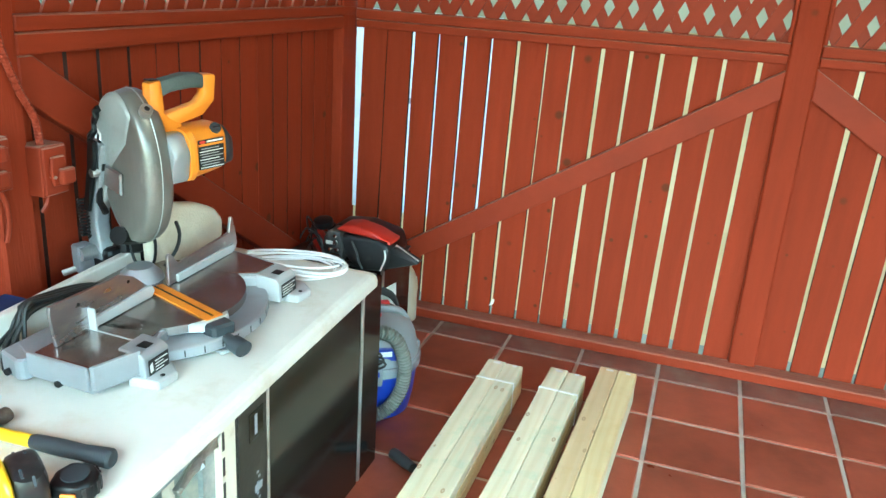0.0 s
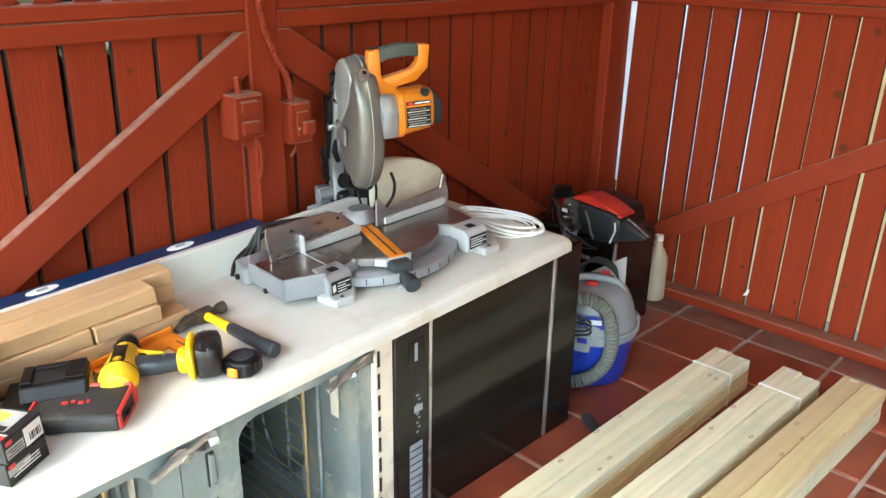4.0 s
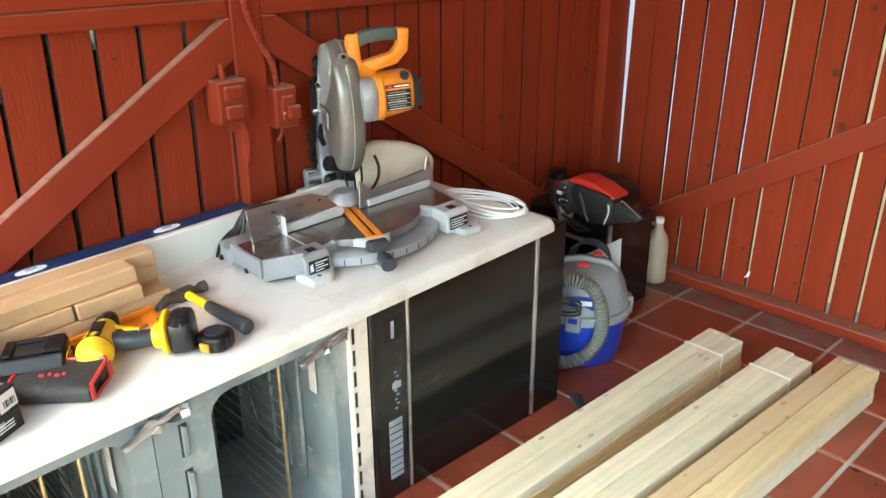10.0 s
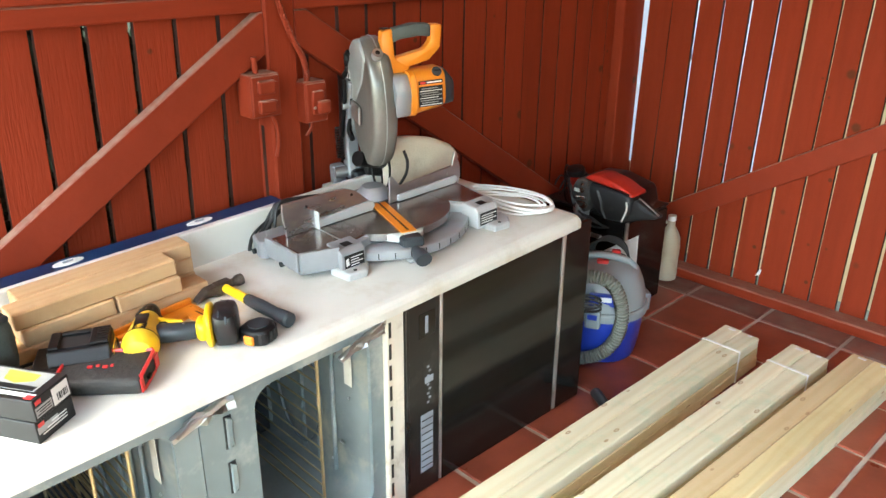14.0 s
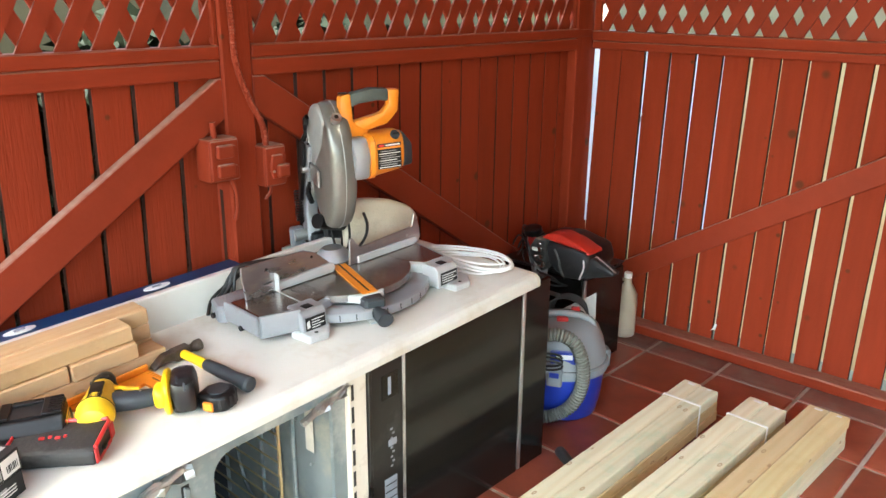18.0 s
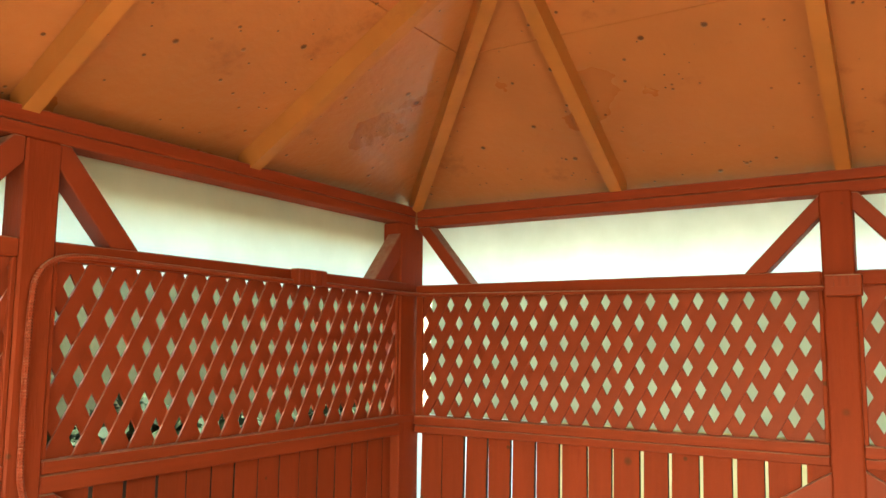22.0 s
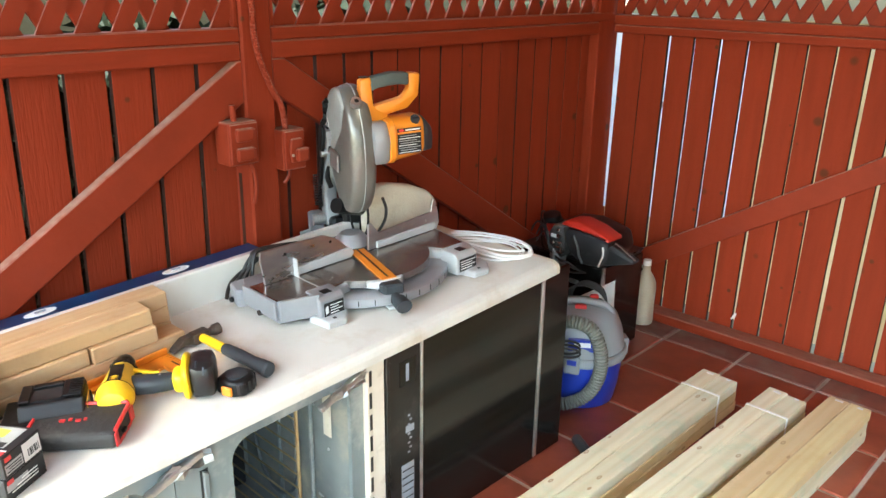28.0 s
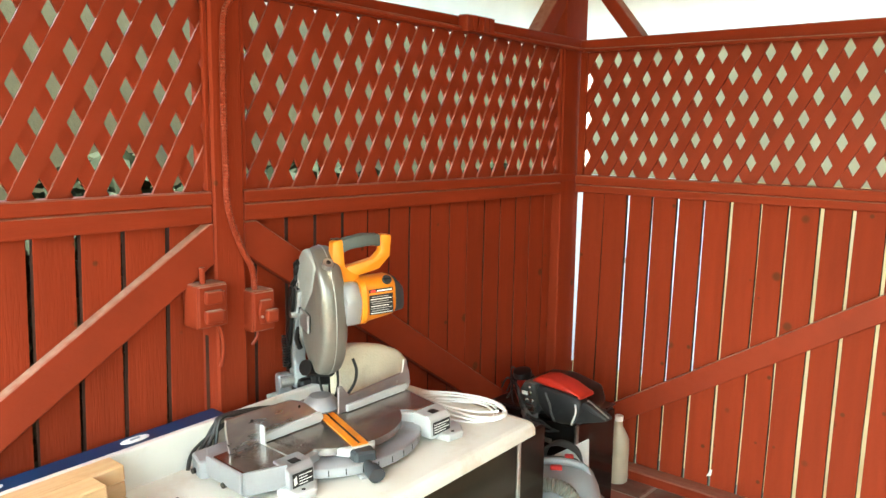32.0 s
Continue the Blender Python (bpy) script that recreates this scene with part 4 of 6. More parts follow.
cavity(-2.40, -1.926, -2.275, -1.965)
cavity(-3.0, -2.402, -2.88, -2.455)
for y in (-2.085, -2.53, -2.60, -2.75):
    rack(y)
for y in (-1.975, -2.38):
    bm = tube(smooth_line([(0.606, y + 0.045, 0.60), (0.613, y + 0.01, 0.585), (0.609, y - 0.03, 0.575), (0.615, y - 0.075, 0.556)], 4), 0.0055, 6)
    oven_part("bent_hinge_wire", bm, steel, label="bent metal hinge piece")
    oven_part("hinge_channel", prism([(y + 0.035, 0.600), (y - 0.085, 0.556), (y - 0.080, 0.542), (y + 0.040, 0.586)], 0.601, 0.616, "x", 0.002), steel, label="bent metal hinge channel")
    rng = random.Random(int(-y * 1000))
    bm = bmesh.new()
    grid = [[bm.verts.new((0.609 + rng.uniform(-0.006, 0.012), y + 0.055 - 0.016 * a, 0.598 - 0.011 * b - 0.0016 * a + rng.uniform(-0.006, 0.006))) for b in range(4)] for a in range(8)]
    for a in range(7):
        for b in range(3):
            bm.faces.new((grid[a][b], grid[a + 1][b], grid[a + 1][b + 1]))
            bm.faces.new((grid[a][b], grid[a + 1][b + 1], grid[a][b + 1]))
    bmesh.ops.solidify(bm, geom=bm.faces[:], thickness=0.0012)
    oven_part("foil_scrap", bm, steel, label="crumpled foil scrap")

# ---- the mitre saw ----
SAW = on_counter(0.297, -1.655, -2.5)
saw = thing("mitre_saw", SAW, "sawdust-worn aluminium mitre saw with an orange motor, head raised", "mitre saw")
MIT = -17.0


HEAD_SIZE = 1.05
HEAD_PARTS = "guard_link pivot_block pivot_shaft bevel_lever bevel_clamp pivot_shroud arm return_spring link_bolt link_plate blade_guard guard_seam upper_guard guard_badge badge_bar guard_pivot bolt_socket arbor_cover cover_screw gear_case motor_housing motor_cap motor_label label_band label_badge label_line brush_cap cap_slot handle handle_bar handle_grip handle_vent".split()
HEAD = Matrix.Translation((-0.079, 0.060, -0.041)) @ Matrix.Diagonal((HEAD_SIZE, HEAD_SIZE, HEAD_SIZE, 1))


def sp(name, bm, mat, parent=None, label="", smooth=False, turn=None):
    if turn is not None:
        bmesh.ops.transform(bm, matrix=turn, verts=bm.verts)
    if name in ("handle", "handle_bar", "handle_grip", "handle_vent"):
        bmesh.ops.transform(bm, matrix=Matrix.Translation((0.004, 0.008, 0.030)) @ Matrix.Diagonal((0.9, 0.9, 0.9, 1)), verts=bm.verts)
    if name in HEAD_PARTS:
        bmesh.ops.transform(bm, matrix=HEAD, verts=bm.verts)
    else:
        for v in bm.verts:
            v.co.z = min(v.co.z, 0.082) * 0.86 + max(0.0, v.co.z - 0.082)
    return part(name, bm, mat, parent or saw, label, smooth)


miter = pose(0, 0, 0, 0, 0, MIT)
# fixed base: two wings with feet, and the ring between them
base_l = sp("base_wing", prism([(-0.10, -0.31), (-0.04, -0.342), (0.118, -0.342), (0.150, -0.25), (0.125, -0.13), (-0.10, -0.13)], 0.018, 0.072, "z", 0.004), alu)
sp("wing_table", prism([(-0.03, -0.330), (0.110, -0.330), (0.138, -0.25), (0.115, -0.13), (-0.03, -0.13)], 0.0725, 0.078, "z", 0.002), alu_worn, base_l)
sp("wing_lip", prism([(0.118, -0.342), (0.126, -0.340), (0.158, -0.250), (0.150, -0.248)], 0.030, 0.088, "z", 0.001), alu, base_l)
sp("wing_lip", box(-0.03, 0.118, -0.350, -0.342, 0.03, 0.088, 0.002), alu, base_l)
sp("table_groove", box(-0.028, 0.120, -0.213, -0.209, 0.0781, 0.0788), alu_light, base_l)
sp("wing_end", prism([(-0.105, -0.30), (-0.105, -0.345), (-0.045, -0.362), (-0.03, -0.351), (-0.03, -0.30)], 0.016, 0.070, "z", 0.005), alu, base_l)
for x in (-0.075, 0.045):
    sp("casting_notch", rod((x, -0.3535 if x > 0 else -0.362, 0.030), (x, -0.340, 0.030), 0.008, sides=12), dark_plastic, base_l)
base_r = sp("base_wing", prism([(-0.09, 0.14), (0.07, 0.14), (0.158, 0.185), (0.165, 0.268), (-0.05, 0.305), (-0.09, 0.295)], 0.018, 0.074, "z", 0.004), alu_light)
sp("wing_table", prism([(-0.02, 0.155), (0.068, 0.155), (0.130, 0.190), (0.135, 0.258), (-0.02, 0.285)], 0.0745, 0.079, "z", 0.002), alu_worn, base_r)
for s, x, y0, y1 in ((-1, 0.106, -0.256, -0.184), (1, 0.140, 0.168, 0.246)):
    y = (y0 + y1) / 2
    blk = sp("front_block", prism([(x, 0.012), (x + 0.066, 0.012), (x + 0.064, 0.070), (x + 0.052, 0.082), (x, 0.084)], y0, y1, "y", 0.004, seg=2), alu_light if s > 0 else alu)
    sp("block_notch", box(x + 0.026, x + 0.050, y - 0.014, y + 0.010, 0.0835, 0.0850, 0.0005), dark_plastic, blk)
    sp("warning_label", box(x + 0.0662, x + 0.0668, y0 + 0.008, y1 - 0.006, 0.022, 0.064), label_dark, blk, "dark printed warning label")
    for i in range(4):
        sp("print_line", box(x + 0.0669, x + 0.0672, y0 + (0.026 if s < 0 else 0.012), y1 - (0.010 if i % 2 else 0.022), 0.029 + i * 0.008, 0.0318 + i * 0.008), label_white, blk)
    if s < 0:
        sp("print_mark", prism([(y0 + 0.012, 0.030), (y0 + 0.021, 0.034), (y0 + 0.019, 0.056), (y0 + 0.011, 0.050)], x + 0.0669, x + 0.0672, "x"), label_white, blk)
    shift = 0.0 if s < 0 else 0.036
    foot = sp("foot", prism([(x + 0.03, y - 0.050 + shift), (x + 0.096, y - 0.040 + shift), (x + 0.102, y + 0.012 + shift), (x + 0.068, y + 0.040 + shift), (x + 0.03, y + 0.050 + shift)], 0.0, 0.024, "z", 0.004), alu_light)
    sp("bolt_hole", rod((x + 0.085, y - 0.012 + shift, 0.0235), (x + 0.085, y - 0.012 + shift, 0.0252), 0.005, sides=10), dark_plastic, foot)
sp("foot", box(-0.10, -0.05, -0.30, -0.24, 0.0, 0.018, 0.004), alu)
sp("foot", box(-0.09, -0.04, 0.25, 0.31, 0.0, 0.018, 0.004), alu)
# mitre scale ring and turntable
arc = [(0.238 * math.cos(radians(a)), 0.238 * math.sin(radians(a))) for a in range(-58, 59, 4)]
ring = sp("mitre_scale", prism(arc + [(-0.02, 0.14), (-0.02, -0.14)], 0.016, 0.046, "z", 0.003), alu)
for a in range(-50, 51, 10):
    sp("scale_mark", box(0.2385, 0.2392, -0.0012, 0.0012, 0.022, 0.040), dark_plastic, ring, turn=pose(0, 0, 0, 0, 0, a))
sp("ring_gap", rod((0, 0, 0.046), (0, 0, 0.056), 0.172, sides=48), dark_plastic)
sp("turntable", rod((0, 0, 0.056), (0, 0, 0.078), 0.188, sides=64), alu_worn, smooth=True)
sp("table_arm", prism([(0.06, -0.10), (0.165, -0.070), (0.20, -0.034), (0.20, 0.034), (0.165, 0.055), (0.06, 0.08)], 0.052, 0.0775, "z", 0.003), alu_light, turn=miter)
kerf = sp("kerf_plate", box(-0.03, 0.198, -0.021, 0.021, 0.0785, 0.0825, 0.001), orange_plastic, label="orange kerf plate", turn=miter)
sp("kerf_slot", box(-0.03, 0.19, -0.0025, 0.0025, 0.0826, 0.0832), dark_plastic, kerf, turn=miter)
sp("lock_block", prism([(0.188, -0.030), (0.228, -0.026), (0.236, 0.026), (0.188, 0.030)], 0.010, 0.074, "z", 0.006), grey_plastic, turn=miter)
sp("lock_tongue", box(0.195, 0.245, -0.022, 0.022, 0.002, 0.012, 0.003), alu_light, turn=miter)
sp("lock_knob", rod((0.235, 0, 0.040), (0.262, 0, 0.036), 0.013, sides=16), grey_plastic, turn=miter)
sp("lock_knob_grip", rod((0.258, 0, 0.036), (0.292, 0, 0.032), 0.020, 0.021, 18), grey_plastic, label="round dark grey lock knob", turn=miter, smooth=True)
# fences
fl = sp("fence", prism([(-0.300, 0.079), (-0.025, 0.079), (-0.040, 0.110), (-0.078, 0.146), (-0.115, 0.163), (-0.304, 0.168), (-0.306, 0.150)], -0.012, -0.004, "x", 0.0015), fence_alu, label="scuffed aluminium fence half")
sp("fence_rib", prism([(-0.205, 0.080), (-0.035, 0.080), (-0.024, 0.092), (-0.030, 0.106), (-0.040, 0.110), (-0.205, 0.102)], -0.0038, 0.004, "x", 0.003, seg=2), alu_light, fl)
sp("fence_end", box(-0.012, 0.014, -0.214, -0.208, 0.079, 0.128, 0.002), alu_light, fl)
for y, z in ((-0.095, 0.140), (-0.235, 0.145)):
    sp("fence_hole", rod((-0.0042, y, z), (-0.0032, y, z), 0.004, sides=10), dark_plastic, fl)
fr = sp("fence", prism([(0.030, 0.079), (0.288, 0.079), (0.298, 0.095), (0.296, 0.125), (0.284, 0.172), (0.276, 0.172), (0.266, 0.134), (0.070, 0.122), (0.044, 0.156), (0.034, 0.152)], -0.012, -0.004, "x", 0.0015), fence_alu, label="scuffed aluminium fence half")
sp("fence_rib", prism([(0.055, 0.080), (0.268, 0.080), (0.280, 0.092), (0.274, 0.104), (0.055, 0.100)], -0.0038, 0.004, "x", 0.003, seg=2), alu_light, fr)
for y in (0.10, 0.245):
    sp("fence_screw", rod((-0.004, y, 0.113), (-0.0025, y, 0.113), 0.004, sides=10), steel, fr)
# pivot and arm behind the fence
sp("pivot_post", lathe([(0.055, 0.05), (0.055, 0.075), (0.045, 0.095), (0.030, 0.11)], 24, m=Matrix.Translation((-0.10, 0.01, 0))), alu, smooth=True, turn=miter)
sp("pivot_block", box(-0.185, -0.105, -0.045, 0.055, 0.06, 0.145, 0.014, seg=2), dark_plastic, turn=miter)
sp("pivot_shaft", rod((-0.15, -0.085, 0.135), (-0.15, 0.075, 0.135), 0.016, sides=16), steel, turn=miter)
sp("bevel_lever", rod((-0.165, -0.075, 0.10), (-0.19, -0.11, 0.085), 0.008, sides=10), steel, turn=miter)
sp("bevel_clamp", box(-0.185, -0.150, -0.090, -0.050, 0.085, 0.155, 0.008, seg=2), alu, turn=miter)
sp("pivot_shroud", box(-0.13, -0.095, -0.01, 0.05, 0.12, 0.165, 0.008), dark_plastic, turn=miter)
arm = [(-0.178, 0.11), (-0.125, 0.115), (-0.135, 0.20), (-0.118, 0.27), (-0.090, 0.33), (-0.07, 0.40), (-0.11, 0.41), (-0.145, 0.34), (-0.168, 0.25), (-0.182, 0.18)]
sp("arm", prism(arm, -0.048, -0.012, "y", 0.006, seg=2), alu, label="cast aluminium swing arm", turn=miter)
spring = [(-0.160 + 0.010 * math.cos(k * 1.3), -0.060 + 0.010 * math.sin(k * 1.3), 0.17 + 0.0016 * k) for k in range(60)]
sp("return_spring", tube(spring, 0.0028, 5), dark_plastic, turn=miter)
sp("link_bolt", rod((-0.10, -0.062, 0.335), (-0.10, -0.040, 0.335), 0.010, sides=12), steel, turn=miter)
sp("link_plate", prism([(-0.155, 0.24), (-0.135, 0.235), (-0.085, 0.36), (-0.075, 0.41), (-0.10, 0.415), (-0.12, 0.34)], -0.062, -0.052, "y", 0.003), dark_plastic, turn=miter)
# blade guard: upper cast housing and the smoked lower guard
gx, gz, gr = -0.026, 0.328, 0.158


def drum(radius_x, radius_z, half, cx, cz, sides=48):
    """A disc in the x-z plane with a slightly domed face and a fully rounded rim."""
    rows = [(0.0, -1.04), (0.60, -1.03), (0.82, -1.0), (0.90, -0.94), (0.955, -0.80), (0.987, -0.52), (1.0, -0.2), (1.0, 0.2), (0.987, 0.52), (0.955, 0.80), (0.90, 0.94), (0.82, 1.0), (0.60, 1.03), (0.0, 1.04)]
    bm = bmesh.new()
    loops = []
    for s, y in rows:
        turns = [2 * math.pi * k / sides for k in range(sides if s else 1)]
        loops.append([bm.verts.new((cx + s * radius_x * math.cos(a), y * half, cz + s * radius_z * math.sin(a))) for a in turns])
    for a, b in zip(loops, loops[1:]):
        for k in range(sides):
            if len(a) == 1:
                bm.faces.new((a[0], b[k], b[(k + 1) % sides]))
            elif len(b) == 1:
                bm.faces.new((a[k], b[0], a[(k + 1) % sides]))
            else:
                bm.faces.new((a[k], a[(k + 1) % sides], b[(k + 1) % sides], b[k]))
    return bm


lower = sp("blade_guard", drum(0.098, 0.172, 0.034, gx + 0.006, gz + 0.027), guard_clear, label="smoked dusty plastic blade guard", smooth=True, turn=miter)
sp("guard_seam", tube([(gx + 0.006 + 0.0983 * math.cos(radians(a)), 0.0, gz + 0.027 + 0.1723 * math.sin(radians(a))) for a in range(-100, 101, 5)], 0.0016, 5), guard_cast, lower, smooth=True, turn=miter)
upper = [(gx - 0.004 + 0.096 * math.cos(radians(a)), gz + 0.026 + 0.166 * math.sin(radians(a))) for a in range(48, 216, 8)]
upper += [(gx - 0.100, gz - 0.095), (gx - 0.070, gz - 0.045), (gx - 0.035, gz + 0.02), (gx + 0.035, gz + 0.085)]
uh = sp("upper_guard", prism(upper, -0.038, -0.006, "y", 0.010, seg=3), guard_cast, label="pale grey cast upper guard", smooth=True, turn=miter)
sp("guard_badge", prism([(gx - 0.092, gz + 0.03), (gx - 0.074, gz + 0.03), (gx - 0.056, gz + 0.095), (gx - 0.070, gz + 0.105), (gx - 0.090, gz + 0.07)], -0.0385, -0.0365, "y"), label_white, uh, turn=miter)
sp("badge_bar", prism([(gx - 0.086, gz + 0.04), (gx - 0.079, gz + 0.04), (gx - 0.064, gz + 0.09), (gx - 0.071, gz + 0.095)], -0.0392, -0.0387, "y"), dark_plastic, uh, turn=miter)
stud = sp("guard_pivot", rod((gx + 0.062, -0.006, gz + 0.150), (gx + 0.078, -0.006, gz + 0.167), 0.0135, sides=20), steel, uh, "bright steel pivot bolt", turn=miter, smooth=True)
sp("bolt_socket", rod((gx + 0.0782, -0.006, gz + 0.1672), (gx + 0.0790, -0.006, gz + 0.1681), 0.006, sides=8), label_dark, stud, turn=miter)
sp("arbor_cover", prism([(gx - 0.055, gz - 0.02), (gx + 0.01, gz - 0.03), (gx + 0.015, gz + 0.02), (gx - 0.045, gz + 0.03)], -0.046, -0.038, "y", 0.003), steel, turn=miter)
for dx, dz in ((-0.075, 0.045), (-0.060, 0.02), (-0.080, 0.0), (-0.065, 0.07)):
    sp("cover_screw", rod((gx + dx, -0.044, gz + dz), (gx + dx, -0.036, gz + dz), 0.009, sides=10), dark_plastic, uh, turn=miter)
# motor: grey gear case, orange housing, grey end cap
mz, mx = gz + 0.055, gx + 0.055
sp("gear_case", prism([(mx - 0.05, mz - 0.055), (mx + 0.045, mz - 0.055), (mx + 0.06, mz + 0.01), (mx + 0.035, mz + 0.055), (mx - 0.05, mz + 0.05)], 0.024, 0.070, "y", 0.010, seg=2), alu, smooth=True, turn=miter)


def motor_ring(y, s, rise):
    pts = []
    y = 0.067 + (y - 0.08) * 0.84
    for k in range(24):
        a = 2 * math.pi * k / 24
        u, v = math.cos(a), math.sin(a)
        e = 0.55
        pts.append((mx + s * 0.056 * math.copysign(abs(u) ** e, u), y, mz + rise + s * 0.056 * math.copysign(abs(v) ** e, v)))
    return pts


def skin(rings):
    bm = bmesh.new()
    loops = [[bm.verts.new(p) for p in r] for r in rings]
    k = len(loops[0])
    for a, b in zip(loops, loops[1:]):
        for i in range(k):
            bm.faces.new((a[i], a[(i + 1) % k], b[(i + 1) % k], b[i]))
    bm.faces.new(loops[0][::-1])
    bm.faces.new(loops[-1])
    return bm


motor = sp("motor_housing", skin([motor_ring(0.080, 1.04, 0.0), motor_ring(0.096, 1.06, 0.001), motor_ring(0.100, 1.0, 0.002), motor_ring(0.188, 0.92, 0.008), motor_ring(0.195, 0.88, 0.009)]), orange_plastic, label="orange motor housing", smooth=True, turn=miter)
sp("motor_cap", skin([motor_ring(0.1955, 0.86, 0.009), motor_ring(0.206, 0.84, 0.008), motor_ring(0.232, 0.60, -0.004), motor_ring(0.238, 0.40, -0.008)]), grey_plastic, label="dark grey motor end cap", smooth=True, turn=miter)
sp("motor_label", box(mx + 0.0565, mx + 0.0580, 0.086, 0.152, mz - 0.030, mz + 0.036), label_dark, motor, "dark specification label", turn=miter)
sp("label_band", box(mx + 0.0582, mx + 0.0586, 0.086, 0.152, mz + 0.022, mz + 0.027), orange_plastic, motor, turn=miter)
sp("label_badge", prism([(0.097 + 0.008 * math.cos(2 * math.pi * k / 14), mz + 0.0312 + 0.0034 * math.sin(2 * math.pi * k / 14)) for k in range(14)], mx + 0.0582, mx + 0.0586, "x"), label_red, motor, turn=miter)
sp("label_line", box(mx + 0.0582, mx + 0.0586, 0.108, 0.149, mz + 0.0295, mz + 0.0330), label_white, motor, turn=miter)
for i in range(8):
    sp("label_line", box(mx + 0.0582, mx + 0.0586, 0.089 + 0.004 * (i % 3 == 1), 0.149 - 0.010 * (i % 2), mz - 0.027 + i * 0.006, mz - 0.0252 + i * 0.006), label_grey if i % 3 else label_white, motor, turn=miter)
brush = sp("brush_cap", rod((mx + 0.036, 0.143, mz + 0.046), (mx + 0.045, 0.143, mz + 0.056), 0.0125, sides=20), grey_plastic, motor, "round brush cap", turn=miter)
sp("cap_slot", box(-0.002, 0.002, -0.009, 0.009, -0.001, 0.0008), dark_plastic, brush, turn=miter @ Matrix.Translation((mx + 0.0453, 0.143, mz + 0.0563)) @ pose(0, 0, 0, 0, 42, 0))
# D handle
hx = mx - 0.005
h0 = mz + 0.052
handle = sp("handle", prism([(0.028, h0 - 0.01), (0.075, h0 - 0.005), (0.085, h0 + 0.030), (0.040, h0 + 0.060), (0.036, h0 + 0.140), (0.004, h0 + 0.134), (0.000, h0 + 0.06), (0.018, h0 + 0.02)], hx - 0.018, hx + 0.018, "x", 0.007, seg=2), orange_plastic, label="orange D handle", smooth=True, turn=miter)
sp("handle_bar", prism([(0.045, h0 + 0.022), (0.145, h0 + 0.042), (0.180, h0 + 0.075), (0.188, h0 + 0.138), (0.150, h0 + 0.142), (0.150, h0 + 0.095), (0.130, h0 + 0.075), (0.040, h0 + 0.058)], hx - 0.017, hx + 0.017, "x", 0.007, seg=2), orange_plastic, handle, smooth=True, turn=miter)
sp("handle_grip", prism([(0.034, h0 + 0.098), (0.060, h0 + 0.108), (0.120, h0 + 0.112), (0.152, h0 + 0.106), (0.152, h0 + 0.143), (0.10, h0 + 0.148), (0.034, h0 + 0.138)], hx - 0.019, hx + 0.019, "x", 0.008, seg=2), grey_rubber, handle, "dark grey rubber grip", smooth=True, turn=miter)
sp("handle_vent", box(hx - 0.012, hx + 0.012, 0.008, 0.030, h0 + 0.1385, h0 + 0.1405), dark_plastic, handle, turn=miter)


# cream dust bag behind the arm
def blob(rx, ry, rz, power=2.4, sides=24, rows=14, squash=None):
    bm = bmesh.new()
    loops = []
    for j in range(1, rows):
        t = math.pi * j / rows
        ring = []
        for k in range(sides):
            a = 2 * math.pi * k / sides
            v = Vector((math.sin(t) * math.cos(a), math.sin(t) * math.sin(a), math.cos(t)))
            s = (abs(v.x) ** power + abs(v.y) ** power + abs(v.z) ** power) ** (-1 / power)
            v = Vector((v.x * s * rx, v.y * s * ry, v.z * s * rz))
            ring.append(bm.verts.new(squash(v) if squash else v))
        loops.append(ring)
    top, low = Vector((0, 0, rz)), Vector((0, 0, -rz))
    a, b = bm.verts.new(squash(top) if squash else top), bm.verts.new(squash(low) if squash else low)
    for p, q in zip(loops, loops[1:]):
        for k in range(sides):
            bm.faces.new((p[k], p[(k + 1) % sides], q[(k + 1) % sides], q[k]))
    for k in range(sides):
        bm.faces.new((a, loops[0][(k + 1) % sides], loops[0][k]))
        bm.faces.new((b, loops[-1][k], loops[-1][(k + 1) % sides]))
    return bm


bag = [(0.12, 0.05), (0.12, 0.206), (0.18, 0.214), (0.22, 0.208), (0.30, 0.186), (0.375, 0.150), (0.405, 0.112), (0.402, 0.06), (0.37, 0.035)]
sp("dust_bag", prism(bag, -0.163, -0.120, "x", 0.018, seg=4), canvas, label="flat cream cloth dust bag", smooth=True)
sp("bag_ring", tube([(-0.142 + 0.03 * math.cos(a), 0.108 + 0.01 * math.cos(a), 0.135 + 0.075 * math.sin(a)) for a in [2 * math.pi * k / 20 for k in range(21)]], 0.004, 6), dark_plastic)
sp("dust_spout", rod((-0.13, 0.02, 0.185), (-0.15, 0.12, 0.15), 0.022, sides=14), dark_plastic, turn=None)
sp("saw_cord", tube(smooth_line([(-0.05, 0.125, 0.20), (-0.055, 0.14, 0.16), (-0.075, 0.14, 0.11), (-0.11, 0.10, 0.05), (-0.13, 0.0, 0.02), (-0.14, -0.10, 0.008), (-0.15, -0.18, 0.008)], 6), 0.0045, 8), cable_black, smooth=True)
for k in range(6):
    w, h = 0.010 * (k % 3), 0.010 * (k // 3)
    strand = [(-0.12 + w, -0.350 + 0.012 * k, 0.012 + h), (-0.150 + w, -0.315 + 0.010 * k, 0.045 + h), (-0.160 + w, -0.240, 0.085 + h + 0.004 * k), (-0.155 + w, -0.150 - 0.006 * k, 0.100 + h), (-0.140 + w, -0.070, 0.085 + h), (-0.120 + w, -0.015 + 0.005 * k, 0.050 + h)]
    sp("cord_strand", tube(smooth_line(strand, 7), 0.0052, 7), cable_black, label="looped black power cord", smooth=True)
